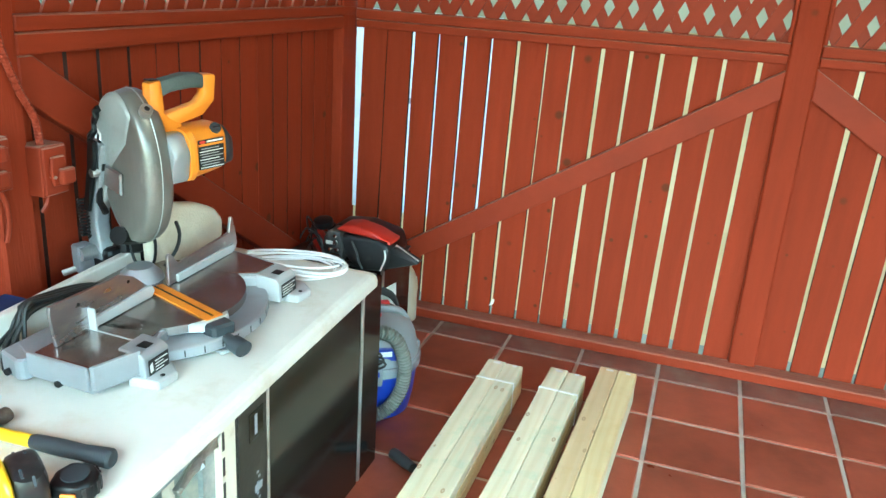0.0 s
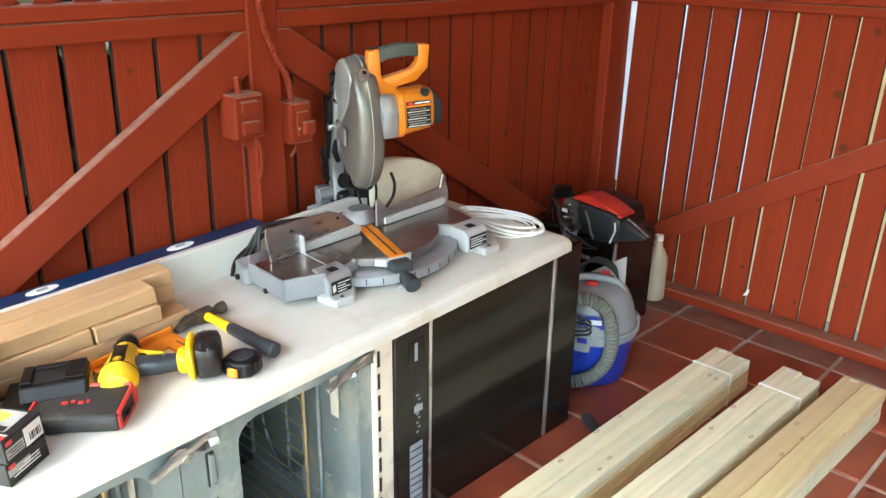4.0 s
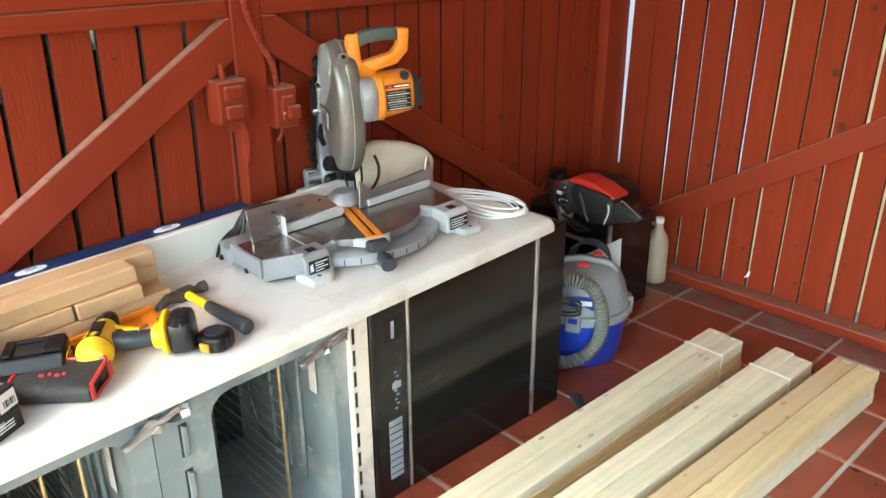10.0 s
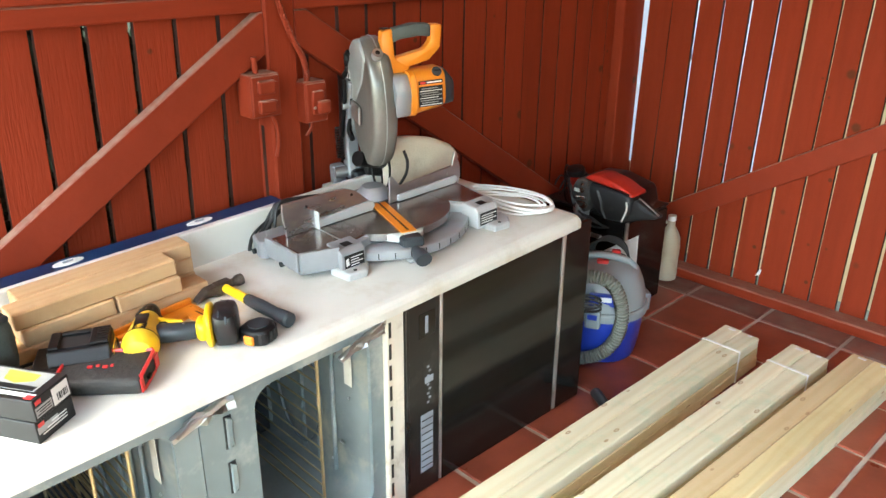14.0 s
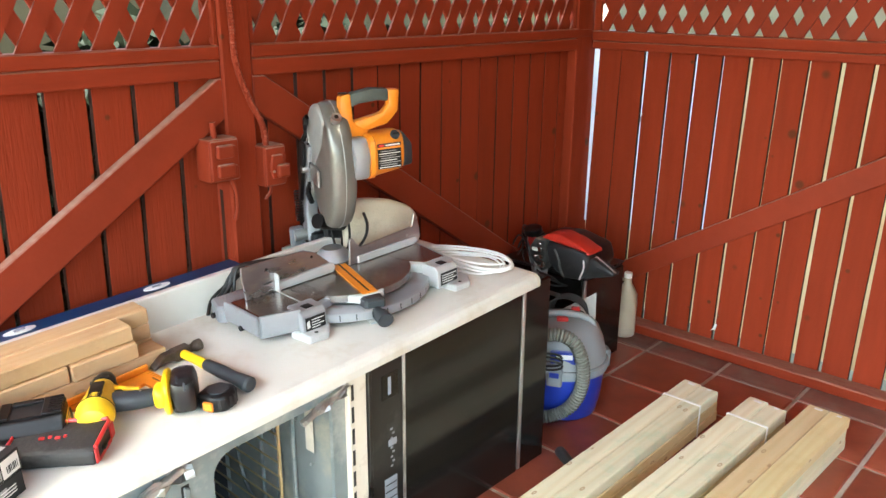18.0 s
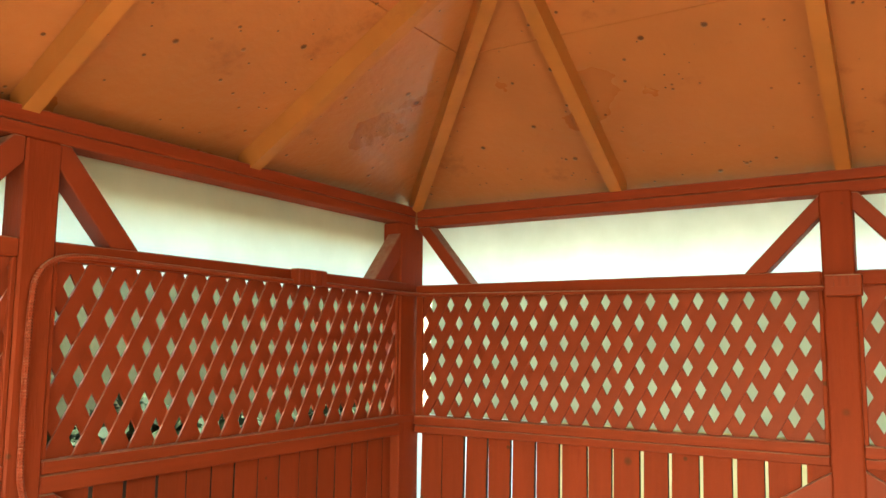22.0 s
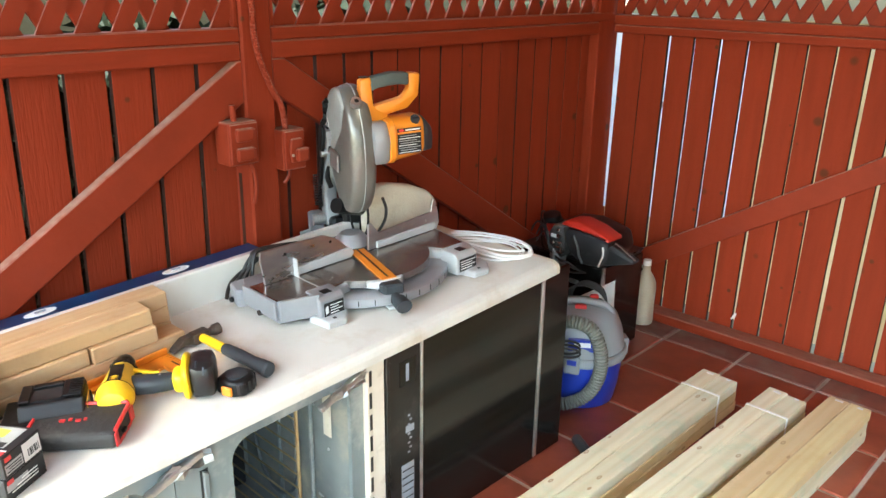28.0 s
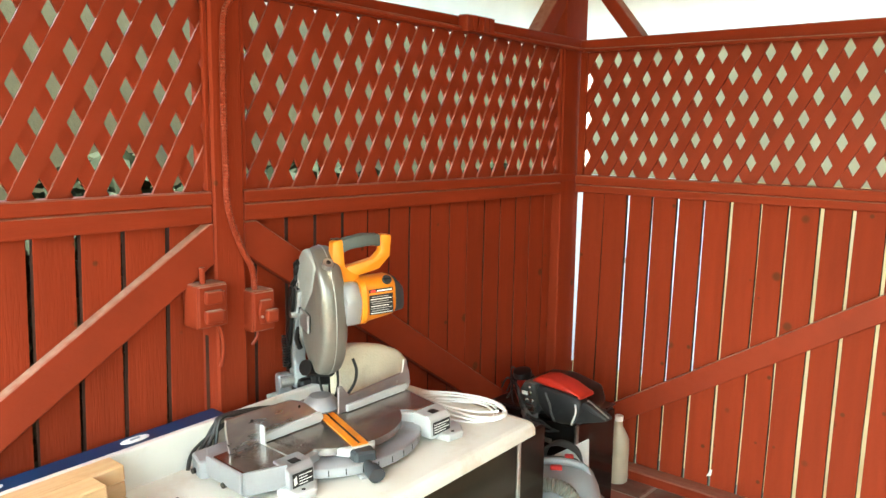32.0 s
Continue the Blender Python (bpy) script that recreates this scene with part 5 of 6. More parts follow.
dark_edge = [(gx - 0.002 + 0.094 * math.cos(radians(a)) + 0.006 * math.sin(a * 0.35), -0.042 - 0.004 * math.sin(a * 0.21), gz + 0.020 + 0.150 * math.sin(radians(a))) for a in range(118, 232, 6)]
sp("guard_link", tube(dark_edge, 0.0075, 7), dark_plastic, uh, "black linkage on the guard's edge", smooth=True, turn=miter)


# ---- things on the counter ----
level = thing("spirit_level", on_counter(0.0755, -2.33, 0, 0.064), "long blue spirit level lying on the backsplash", "spirit level")
part("rail", prism([(-0.031, 0.0), (0.031, 0.0), (0.031, 0.006), (0.012, 0.009), (0.012, 0.020), (0.031, 0.023), (0.031, 0.030), (-0.031, 0.030)], -0.48, 0.48, "y", 0.0015), blue_metal, level)
for y in (0.245, -0.09):
    hole = part("vial_window", prism([(0.0 + 0.016 * math.cos(2 * math.pi * k / 20), y + 0.036 * math.sin(2 * math.pi * k / 20)) for k in range(20)], 0.030, 0.0315, "z"), white_plastic, level, "white vial window")
    part("vial", rod((0.0, y - 0.012, 0.033), (0.0, y + 0.012, 0.033), 0.003, sides=10), label_dim, hole)
for y in (0.475, -0.475):
    part("end_cap", box(-0.030, 0.030, y - 0.006, y + 0.006, 0.001, 0.029, 0.002), dark_plastic, level)
part("hanging_slot", box(0.0312, 0.0318, -0.17, -0.14, 0.008, 0.016), white_plastic, level)

# offcuts in a stack
OFFCUTS = [(0.272, -2.62, -2.190, 0.064, 0, 1.0), (0.197, -2.62, -2.185, 0.064, 0, 0), (0.273, -2.600, -2.410, 0.064, 1, 1.5), (0.274, -2.405, -2.257, 0.064, 1, 0.5), (0.197, -2.60, -2.188, 0.064, 1, 0.5), (0.264, -2.612, -2.260, 0.064, 2, 1.5), (0.198, -2.58, -2.190, 0.064, 2, 0.5)]
for x, y0, y1, wide, row, rz in OFFCUTS:
    whole("wood_offcut", box(-wide / 2, wide / 2, (y0 - y1) / 2, (y1 - y0) / 2, 0.0, 0.0378, 0.003), pine_warm, on_counter(x, (y0 + y1) / 2, rz, 0.001 + row * 0.0382), "short planed pine offcut in a stack on the counter", "offcut", "offcut stack")

# battery charger
charger = thing("battery_charger", on_counter(0.402, -2.540, -28), "black battery charger with slatted vents", "charger")
part("body", prism([(-0.055, 0.0), (0.060, 0.0), (0.062, 0.022), (0.055, 0.034), (0.040, 0.038), (-0.052, 0.038)], -0.075, 0.078, "y", 0.004, seg=2), dark_plastic, charger)
part("top_block", prism([(-0.050, 0.0382), (0.042, 0.0382), (0.024, 0.064), (-0.046, 0.066)], -0.042, 0.074, "y", 0.004, seg=2), dark_plastic, charger)
for y0, y1 in ((-0.040, -0.020), (0.036, 0.072)):
    part("cradle_rim", box(-0.044, 0.020, y0, y1, 0.0655, 0.0715, 0.002), dark_plastic, charger)
part("cradle_rim", box(-0.044, -0.030, -0.0198, 0.0358, 0.0655, 0.0715, 0.002), dark_plastic, charger)
part("socket", box(-0.0298, 0.016, -0.0195, 0.0355, 0.0652, 0.0662), cable_black, charger, "black battery socket")
for i in range(6):
    part("grip_rib", box(-0.040 + i * 0.010, -0.035 + i * 0.010, 0.048, 0.0715, 0.0716, 0.0735), dark_plastic, charger)
for i in range(9):
    part("vent_slat", box(0.0606, 0.0636, -0.060 + i * 0.009, -0.0555 + i * 0.009, 0.005, 0.020), cable_black, charger)
part("rating_label", prism([(-0.020, 0.012), (0.034, 0.010), (0.034, 0.034), (0.020, 0.056), (-0.020, 0.056)], 0.0782, 0.0788, "y"), yellow_plastic, charger, "yellow rating label")
for i in range(4):
    part("label_bar", box(-0.016, 0.026 - 0.006 * (i % 2), 0.0789, 0.0792, 0.016 + i * 0.010, 0.020 + i * 0.010), label_dark, charger)
part("cord", tube(smooth_line([(-0.05, -0.07, 0.01), (-0.04, -0.12, 0.006), (0.0, -0.16, 0.006)], 6), 0.0035, 6), cable_black, charger, smooth=True)

# cordless drill lying on its side
drill = thing("cordless_drill", on_counter(0.420, -2.402, 147, 0.0085), "yellow and black cordless drill lying on its side", "drill")
part("motor_body", lathe([(0.010, -0.088), (0.026, -0.083), (0.035, -0.068), (0.0372, -0.050), (0.0345, -0.028), (0.0305, 0.0), (0.0285, 0.03), (0.025, 0.05)], 28, m=pose(0, 0, 0.0300, 0, 90, 0)), yellow_plastic, drill, smooth=True)
part("seam", tube([(-0.0475, 0.0374 * math.cos(2 * math.pi * k / 28), 0.030 + 0.0374 * math.sin(2 * math.pi * k / 28)) for k in range(29)], 0.0008, 4), dark_plastic, drill)
part("clutch_ring", lathe([(0.020, 0.050), (0.0265, 0.051), (0.0265, 0.064), (0.022, 0.066)], 24, m=pose(0, 0, 0.030, 0, 90, 0)), dark_plastic, drill, smooth=True)
for k in range(12):
    a = 2 * math.pi * k / 12
    part("clutch_rib", rod((0.052, 0.0265 * math.cos(a), 0.030 + 0.0265 * math.sin(a)), (0.063, 0.0265 * math.cos(a), 0.030 + 0.0265 * math.sin(a)), 0.0018, sides=6), cable_black, drill)
part("chuck", lathe([(0.021, 0.066), (0.0225, 0.070), (0.021, 0.088), (0.015, 0.102), (0.007, 0.106)], 24, m=pose(0, 0, 0.030, 0, 90, 0)), dark_plastic, drill, "black keyless chuck", smooth=True)
part("nameplate", box(-0.022, 0.022, -0.012, 0.013, 0.0585, 0.0640, 0.001), dark_plastic, drill, "black nameplate")
for i in range(5):
    part("cooling_vent", box(-0.046 + i * 0.0055, -0.0435 + i * 0.0055, -0.014, 0.012, 0.0600 + 0.0006 * (4 - i), 0.0664 - 0.0008 * i), dark_plastic, drill)
part("trigger_guard", prism([(0.030, -0.020), (0.042, -0.022), (0.030, -0.040), (0.014, -0.078), (0.006, -0.078), (0.016, -0.040)], 0.032, 0.044, "z", 0.003, seg=2), yellow_plastic, drill, "yellow trigger guard", smooth=True)
part("trigger", box(0.006, 0.020, -0.046, -0.026, 0.024, 0.042, 0.004), dark_plastic, drill)
part("handle_grip", prism([(-0.036, -0.020), (0.010, -0.020), (0.004, -0.060), (-0.001, -0.118), (-0.030, -0.118), (-0.038, -0.070)], 0.014, 0.048, "z", 0.013, seg=3), grey_plastic, drill, "black rubber grip", smooth=True)
part("grip_screw", rod((-0.014, -0.082, 0.0478), (-0.014, -0.082, 0.0488), 0.0028, sides=10), steel, drill)
part("battery_neck", blob(0.026, 0.014, 0.024, 3.0, squash=lambda v: Vector((v.x - 0.014, v.y - 0.119, v.z + 0.032))), yellow_plastic, drill, "yellow collar", smooth=True)
part("battery_collar", blob(0.050, 0.010, 0.041, 3.0, squash=lambda v: Vector((v.x * (1 - 0.12 * v.y / 0.010) - 0.004, v.y - 0.133, v.z + 0.0335))), yellow_plastic, drill, "yellow battery collar", smooth=True)
pack = part("battery", blob(0.047, 0.027, 0.0385, 4.5, squash=lambda v: Vector((v.x - 0.004, v.y - 0.165, v.z + 0.0335))), black_trim, drill, "glossy black battery pack", smooth=True)
for a, y in ((25, -0.158), (70, -0.172), (112, -0.156), (150, -0.170)):
    u, v = math.cos(radians(a)), math.sin(radians(a))
    slot = part("battery_slot", box(-0.009, 0.009, -0.0022, 0.0022, -0.002, 0.0006, 0.0006), grey_plastic, pack)
    slot.matrix_local = Matrix.Translation((-0.004 + 0.0475 * math.copysign(abs(u) ** 0.5, u), y, 0.0335 + 0.0388 * math.copysign(abs(v) ** 0.5, v))) @ pose(0, 0, 0, 0, 90 - a, 0)
part("battery_latch", box(0.030, 0.0450, -0.176, -0.150, 0.022, 0.046, 0.003), dark_plastic, drill)

# orange speed square under the drill
square = thing("speed_square", on_counter(0.309, -2.246, 6), "orange plastic speed square under the drill", "speed square")
LEG = 0.21
bm = bmesh.new()
outer, inner = [(0.0, 0.0), (LEG, 0.0), (0.0, -LEG)], [(0.052, -0.040), (0.122, -0.040), (0.052, -0.110)]
loops = [[bm.verts.new((u, v, z)) for u, v in ring] for z in (0.0, 0.007) for ring in (outer, inner)]
for a, b in ((0, 1), (2, 3), (0, 2), (1, 3)):
    for i in range(3):
        bm.faces.new((loops[a][i], loops[a][(i + 1) % 3], loops[b][(i + 1) % 3], loops[b][i]))
bmesh.ops.recalc_face_normals(bm, faces=bm.faces)
part("blade", bm, orange_plastic, square)
part("fence", box(0.0, 0.008, -LEG, 0.0, 0.0072, 0.022, 0.002), orange_plastic, square)
for k in range(3):
    part("scribe_slot", box(0.045 + 0.046 * k, 0.078 + 0.046 * k, -0.018, -0.0145, 0.0071, 0.0076), label_dark, square)
for k in range(18):
    part("scale_mark", box(0.018 + k * 0.010, 0.0188 + k * 0.010, -0.009 if k % 5 else -0.012, -0.001, 0.0071, 0.0074), label_dark, square)

# hammer
hammer = thing("hammer", on_counter(0.312, -2.163, 4), "yellow and black claw hammer with a worn steel head", "hammer")
part("shaft", rod((0.0, 0, 0.018), (0.115, 0, 0.017), 0.010, 0.012, 14), yellow_plastic, hammer, "yellow handle", smooth=True)
part("grip", lathe([(0.010, 0.095), (0.0135, 0.105), (0.0150, 0.16), (0.0140, 0.20), (0.0175, 0.245), (0.0175, 0.254), (0.013, 0.258)], 18, m=Matrix.Translation((0, 0, 0.0178)) @ pose(0, 0, 0, 0, 90, 0)), grey_plastic, hammer, "dark rubber grip", smooth=True)
part("head", box(-0.014, 0.014, -0.022, 0.022, 0.004, 0.032, 0.004, seg=2), rust, hammer, "rusty steel head")
part("poll", lathe([(0.009, 0.02), (0.010, 0.032), (0.014, 0.040), (0.014, 0.054)], 16, m=Matrix.Translation((0, 0, 0.018)) @ pose(0, 0, 0, -90, 0, 0)), rust, hammer, smooth=True)
part("claw", prism([(-0.020, 0.030), (-0.045, 0.030), (-0.072, 0.012), (-0.076, 0.004), (-0.045, 0.014), (-0.020, 0.006)], -0.012, 0.012, "x", 0.002), rust, hammer)

# tape measure
tape = thing("tape_measure", on_counter(0.560, -2.217, 20), "black and yellow tape measure", "tape measure")
part("case", prism([(-0.034, -0.030), (0.010, -0.036), (0.034, -0.020), (0.036, 0.012), (0.015, 0.034), (-0.020, 0.034), (-0.036, 0.010)], 0.0, 0.036, "z", 0.008, seg=3), dark_plastic, tape, smooth=True)
part("case_disc", rod((0, 0, 0.036), (0, 0, 0.0385), 0.022, sides=24), grey_plastic, tape, smooth=True)
part("tape_mouth", box(-0.010, 0.014, -0.041, -0.034, 0.006, 0.026, 0.002), orange_plastic, tape, "orange tape tongue")
for i in range(10):
    a = radians(-50 + i * 20)
    part("grip_rib", box(0.034, 0.0375, -0.003, 0.003, 0.006, 0.030), cable_black, tape).matrix_local = pose(0, 0, 0, 0, 0, math.degrees(a))

# zipped tool case with a red border
case = thing("zipped_case", on_counter(0.485, -2.513, 47), "black zipped case with red piping", "case")
part("shell", prism([(-0.050, 0.002), (0.046, 0.002), (0.050, 0.022), (0.046, 0.043), (-0.044, 0.036), (-0.052, 0.026)], -0.083, 0.083, "x", 0.007, seg=3), case_cloth, case, smooth=True)
rim = [(-0.081, -0.046, 0.036), (-0.081, 0.045, 0.0445), (0.079, 0.045, 0.0445), (0.084, 0.036, 0.044), (0.083, -0.040, 0.037)]
part("piping", tube(rim, 0.0040, 6), label_red, case, "red piping", smooth=True)
for y0, y1 in ((0.030, 0.050), (-0.050, -0.036)):
    part("end_binding", box(0.0835, 0.0865, y0, y1, 0.006, 0.036, 0.001), label_red, case, "red binding")
part("end_binding", box(0.0835, 0.0865, -0.036, 0.030, 0.003, 0.010, 0.001), label_red, case, "red binding")
part("zip_pull", box(0.0835, 0.091, -0.018, -0.004, 0.016, 0.022, 0.001), dark_plastic, case)
for i, (u, w) in enumerate(((-0.03, 0.010), (-0.014, 0.006), (0.0, 0.009), (0.014, 0.005))):
    part("script_bar", box(u, u + w, -0.010 + 0.004 * (i % 2), -0.004 + 0.004 * (i % 2), 0.0390, 0.0424), label_red, case)

# two small cartons
for row, long in ((0, 0.150), (1, 0.150)):
    carton = thing("carton", on_counter(0.524, -2.663, -61 + 2 * row, 0.0005 + row * 0.0435), ("black printed carton with a white side" if row else "black printed carton with a grey emblem") + ", stacked on the counter", "box", "two cartons")
    body = part("box_body", box(-0.045, 0.045, -0.115, 0.052, 0, 0.043, 0.0012), label_dark, carton)
    if row:
        part("white_panel", box(-0.0456, -0.0452, -0.112, 0.049, 0.006, 0.037), label_white, carton, "white printed panel")
        part("lid_print", box(-0.038, 0.018, -0.108, 0.034, 0.0431, 0.0435), label_grey, carton, "printed picture")
        part("lid_stripe", box(0.024, 0.034, -0.09, 0.045, 0.0431, 0.0435), label_white, carton)
        part("lid_picture", box(0.004, 0.017, -0.05, 0.030, 0.0436, 0.0439), label_dark, carton)
        part("lid_badge", box(0.028, 0.040, 0.030, 0.046, 0.0436, 0.0439), label_red, carton)
        part("lid_mark", prism([(-0.034, -0.06), (-0.006, -0.05), (0.002, -0.02), (-0.010, 0.012), (-0.030, 0.010)], 0.0436, 0.0439, "z"), label_green, carton, "yellow-green printed picture")
        part("end_label", box(-0.040, 0.0, 0.0521, 0.0525, 0.004, 0.038), label_white, carton, "white bar label")
        for i in range(8):
            part("label_bar", box(-0.036 + i * 0.0034, -0.0345 + i * 0.0034 + 0.0006 * (i % 3), 0.0526, 0.0528, 0.010, 0.024), label_dark, carton)
        part("end_print", box(0.003, 0.042, 0.0521, 0.0525, 0.007, 0.026), label_grey, carton, "grey printed band")
        for i in range(3):
            part("label_line", box(0.006, 0.040 - 0.006 * (i % 2), 0.0526, 0.0528, 0.010 + i * 0.005, 0.012 + i * 0.005), label_dark, carton)
    else:
        part("emblem", prism([(-0.03 + 0.045 * math.cos(2 * math.pi * k / 20), 0.020 + 0.010 * math.sin(2 * math.pi * k / 20)) for k in range(20)], -0.0460, -0.0456, "x"), alu_light, carton, "grey emblem")
        part("end_print", box(-0.006, 0.042, 0.0521, 0.0525, 0.018, 0.032), label_grey, carton, "grey printed band")
        part("side_panel", box(-0.0454, -0.0451, -0.112, 0.049, 0.003, 0.040), label_dim, carton, "grey printed panel")
        for i in range(3):
            part("label_line", box(-0.026, 0.034 - 0.012 * i, 0.0526, 0.0528, 0.013 + i * 0.006, 0.0155 + i * 0.006), label_white, carton)
    part("red_badge", box(0.026, 0.040, 0.0526 if row else 0.0529, 0.0530 if row else 0.0532, 0.031, 0.039), label_red, carton)

# dark tool pouch at the end of the offcuts
pouch = thing("tool_pouch", on_counter(0.338, -2.676, 20), "dark grey-green cloth tool pouch", "pouch")
part("pouch_body", blob(0.055, 0.048, 0.085, 3.2, squash=lambda v: Vector((v.x * (1 + 0.15 * v.z / 0.085), v.y, v.z + 0.085))), grey_rubber, pouch, smooth=True)
part("pouch_flap", box(0.02, 0.060, -0.03, 0.03, 0.145, 0.158, 0.005, seg=2), bag_cloth, pouch)
part("yellow_stitching", tube([(0.060, -0.028, 0.03), (0.064, -0.030, 0.10), (0.062, -0.026, 0.145)], 0.0015, 5), yellow_plastic, pouch)

# white cable in a loose coil on the counter's end
rng = random.Random(9)
coil = []
for k in range(150):
    a = 2 * math.pi * k / 25
    coil.append((0.130 * math.cos(a) + 0.020 * math.sin(k * 0.21), 0.062 * math.sin(a) + 0.016 * math.cos(k * 0.17), 0.004 + 0.026 * k / 150 + 0.005 * math.sin(2 * a)))
whole("white_cable_coil", tube(coil, 0.0032, 6), cable_white, on_counter(0.430, -1.272, 6), "loosely coiled white cable on the counter", "cable", smooth=True)

# ---- outlets and conduit on the west wall ----
out_a = thing("outlet_box", pose(0.006, -1.842, 0.985), "red painted double outlet box with flip covers", "outlet")
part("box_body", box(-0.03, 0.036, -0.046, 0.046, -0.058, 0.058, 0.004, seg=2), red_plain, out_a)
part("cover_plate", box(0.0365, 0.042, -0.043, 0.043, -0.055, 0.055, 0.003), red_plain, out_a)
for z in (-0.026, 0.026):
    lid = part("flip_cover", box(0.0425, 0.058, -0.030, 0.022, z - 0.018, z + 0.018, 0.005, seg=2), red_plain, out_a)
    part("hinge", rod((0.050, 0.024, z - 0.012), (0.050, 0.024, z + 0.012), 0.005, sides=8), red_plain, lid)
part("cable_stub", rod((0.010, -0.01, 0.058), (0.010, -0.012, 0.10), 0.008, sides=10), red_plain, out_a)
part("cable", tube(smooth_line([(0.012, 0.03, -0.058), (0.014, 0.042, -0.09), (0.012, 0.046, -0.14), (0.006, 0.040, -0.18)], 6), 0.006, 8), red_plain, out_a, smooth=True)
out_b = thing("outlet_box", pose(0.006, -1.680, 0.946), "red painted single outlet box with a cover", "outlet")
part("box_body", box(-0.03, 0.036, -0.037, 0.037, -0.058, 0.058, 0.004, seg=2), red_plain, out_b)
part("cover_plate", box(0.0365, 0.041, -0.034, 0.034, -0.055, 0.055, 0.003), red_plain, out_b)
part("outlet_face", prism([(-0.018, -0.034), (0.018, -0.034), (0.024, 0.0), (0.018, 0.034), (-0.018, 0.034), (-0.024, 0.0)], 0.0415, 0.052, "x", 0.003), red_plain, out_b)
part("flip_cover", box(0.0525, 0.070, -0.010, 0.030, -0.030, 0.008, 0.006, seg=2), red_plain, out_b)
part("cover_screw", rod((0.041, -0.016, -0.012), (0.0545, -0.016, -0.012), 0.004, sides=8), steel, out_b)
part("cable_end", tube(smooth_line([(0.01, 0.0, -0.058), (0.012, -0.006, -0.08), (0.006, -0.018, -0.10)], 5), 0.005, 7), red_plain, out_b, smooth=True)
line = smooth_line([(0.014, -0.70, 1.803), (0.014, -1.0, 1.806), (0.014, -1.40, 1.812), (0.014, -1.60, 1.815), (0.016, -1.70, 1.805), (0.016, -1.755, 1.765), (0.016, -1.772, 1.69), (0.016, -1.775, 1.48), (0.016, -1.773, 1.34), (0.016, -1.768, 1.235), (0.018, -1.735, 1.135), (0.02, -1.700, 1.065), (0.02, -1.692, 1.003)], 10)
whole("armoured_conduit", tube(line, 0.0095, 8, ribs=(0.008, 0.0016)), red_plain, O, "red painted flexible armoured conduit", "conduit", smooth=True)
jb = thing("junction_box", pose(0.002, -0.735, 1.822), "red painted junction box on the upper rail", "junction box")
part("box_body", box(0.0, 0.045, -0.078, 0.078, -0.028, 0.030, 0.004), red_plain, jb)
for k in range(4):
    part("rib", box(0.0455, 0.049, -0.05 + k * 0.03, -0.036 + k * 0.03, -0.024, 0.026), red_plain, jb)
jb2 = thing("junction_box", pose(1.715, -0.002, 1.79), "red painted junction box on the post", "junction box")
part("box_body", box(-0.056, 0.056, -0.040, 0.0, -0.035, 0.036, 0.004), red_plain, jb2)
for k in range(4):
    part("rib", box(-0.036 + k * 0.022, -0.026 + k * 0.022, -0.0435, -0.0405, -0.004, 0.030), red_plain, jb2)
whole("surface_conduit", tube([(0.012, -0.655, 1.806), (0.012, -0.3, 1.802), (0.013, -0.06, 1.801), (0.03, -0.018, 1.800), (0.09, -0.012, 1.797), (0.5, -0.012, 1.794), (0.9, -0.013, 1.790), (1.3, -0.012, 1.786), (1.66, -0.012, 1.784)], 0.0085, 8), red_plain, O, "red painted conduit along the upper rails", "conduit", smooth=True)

# ---- lumber on the floor ----
def bundle(x, y0, rz, strap, mats, label):
    b = thing("lumber_bundle", pose(x, y0, 0.001, 0, 0, rz), label, "lumber", "lumber on the floor")
    rng = random.Random(int(x * 100))
    for row in range(3):
        for col in (-1, 1):
            e = rng.uniform(-0.012, 0.012)
            u = 0.0328 * col + rng.uniform(-0.0006, 0.0006)
            part("board", box(u - 0.0322, u + 0.0322, -2.40 + e, 0.0 + e, 0.0005 + row * 0.0384, 0.0382 + row * 0.0384, 0.0028), mats[(row * 2 + (col > 0)) % len(mats)], b)
    for col, wide in ((-1, 0.026), (1, 0.016)):
        u = 0.0328 * col + 0.004
        part("end_tag", box(u - wide / 2, u + wide / 2, -0.022, -0.010, 0.1160, 0.1166), label_white, b, "white paper end tag")
    if strap:
        part("strap", plate_strap(strap), white_plastic, b, "white plastic strap")
    return b


def plate_strap(y):
    bm = bmesh.new()
    w, h, t = 0.0657, 0.1158, 0.0016
    ring = [(-w, 0.0006), (-w, h), (w, h), (w, 0.0006)]
    wide = [(-w - t, 0.0), (-w - t, h + t), (w + t, h + t), (w + t, 0.0)]
    a = [[bm.verts.new((u, y + s, z)) for u, z in r] for s in (-0.005, 0.005) for r in (ring, wide)]
    for i in range(3):
        bm.faces.new((a[0][i], a[0][i + 1], a[1][i + 1], a[1][i]))
        bm.faces.new((a[2][i], a[2][i + 1], a[3][i + 1], a[3][i]))
        bm.faces.new((a[1][i], a[1][i + 1], a[3][i + 1], a[3][i]))
        bm.faces.new((a[0][i], a[0][i + 1], a[2][i + 1], a[2][i]))
    return bm


bundle(0.873, -0.535, -0.3, -0.145, [pine_fresh, pine_fresh, pine_fresh, pine_fresh, pine_y, pine_y], "strapped bundle of pale planed pine studs on the floor")
bundle(1.094, -0.502, -1.7, -0.160, [pine_fresh, pine_gold, pine_fresh, pine_fresh, pine_y, pine_y], "strapped bundle of pale planed pine studs on the floor")
bundle(1.262, -0.415, -2.2, None, [pine_y, pine_y, pine_y, pine_y, pine_gold, pine_fresh], "loose stack of golden and pale pine studs")

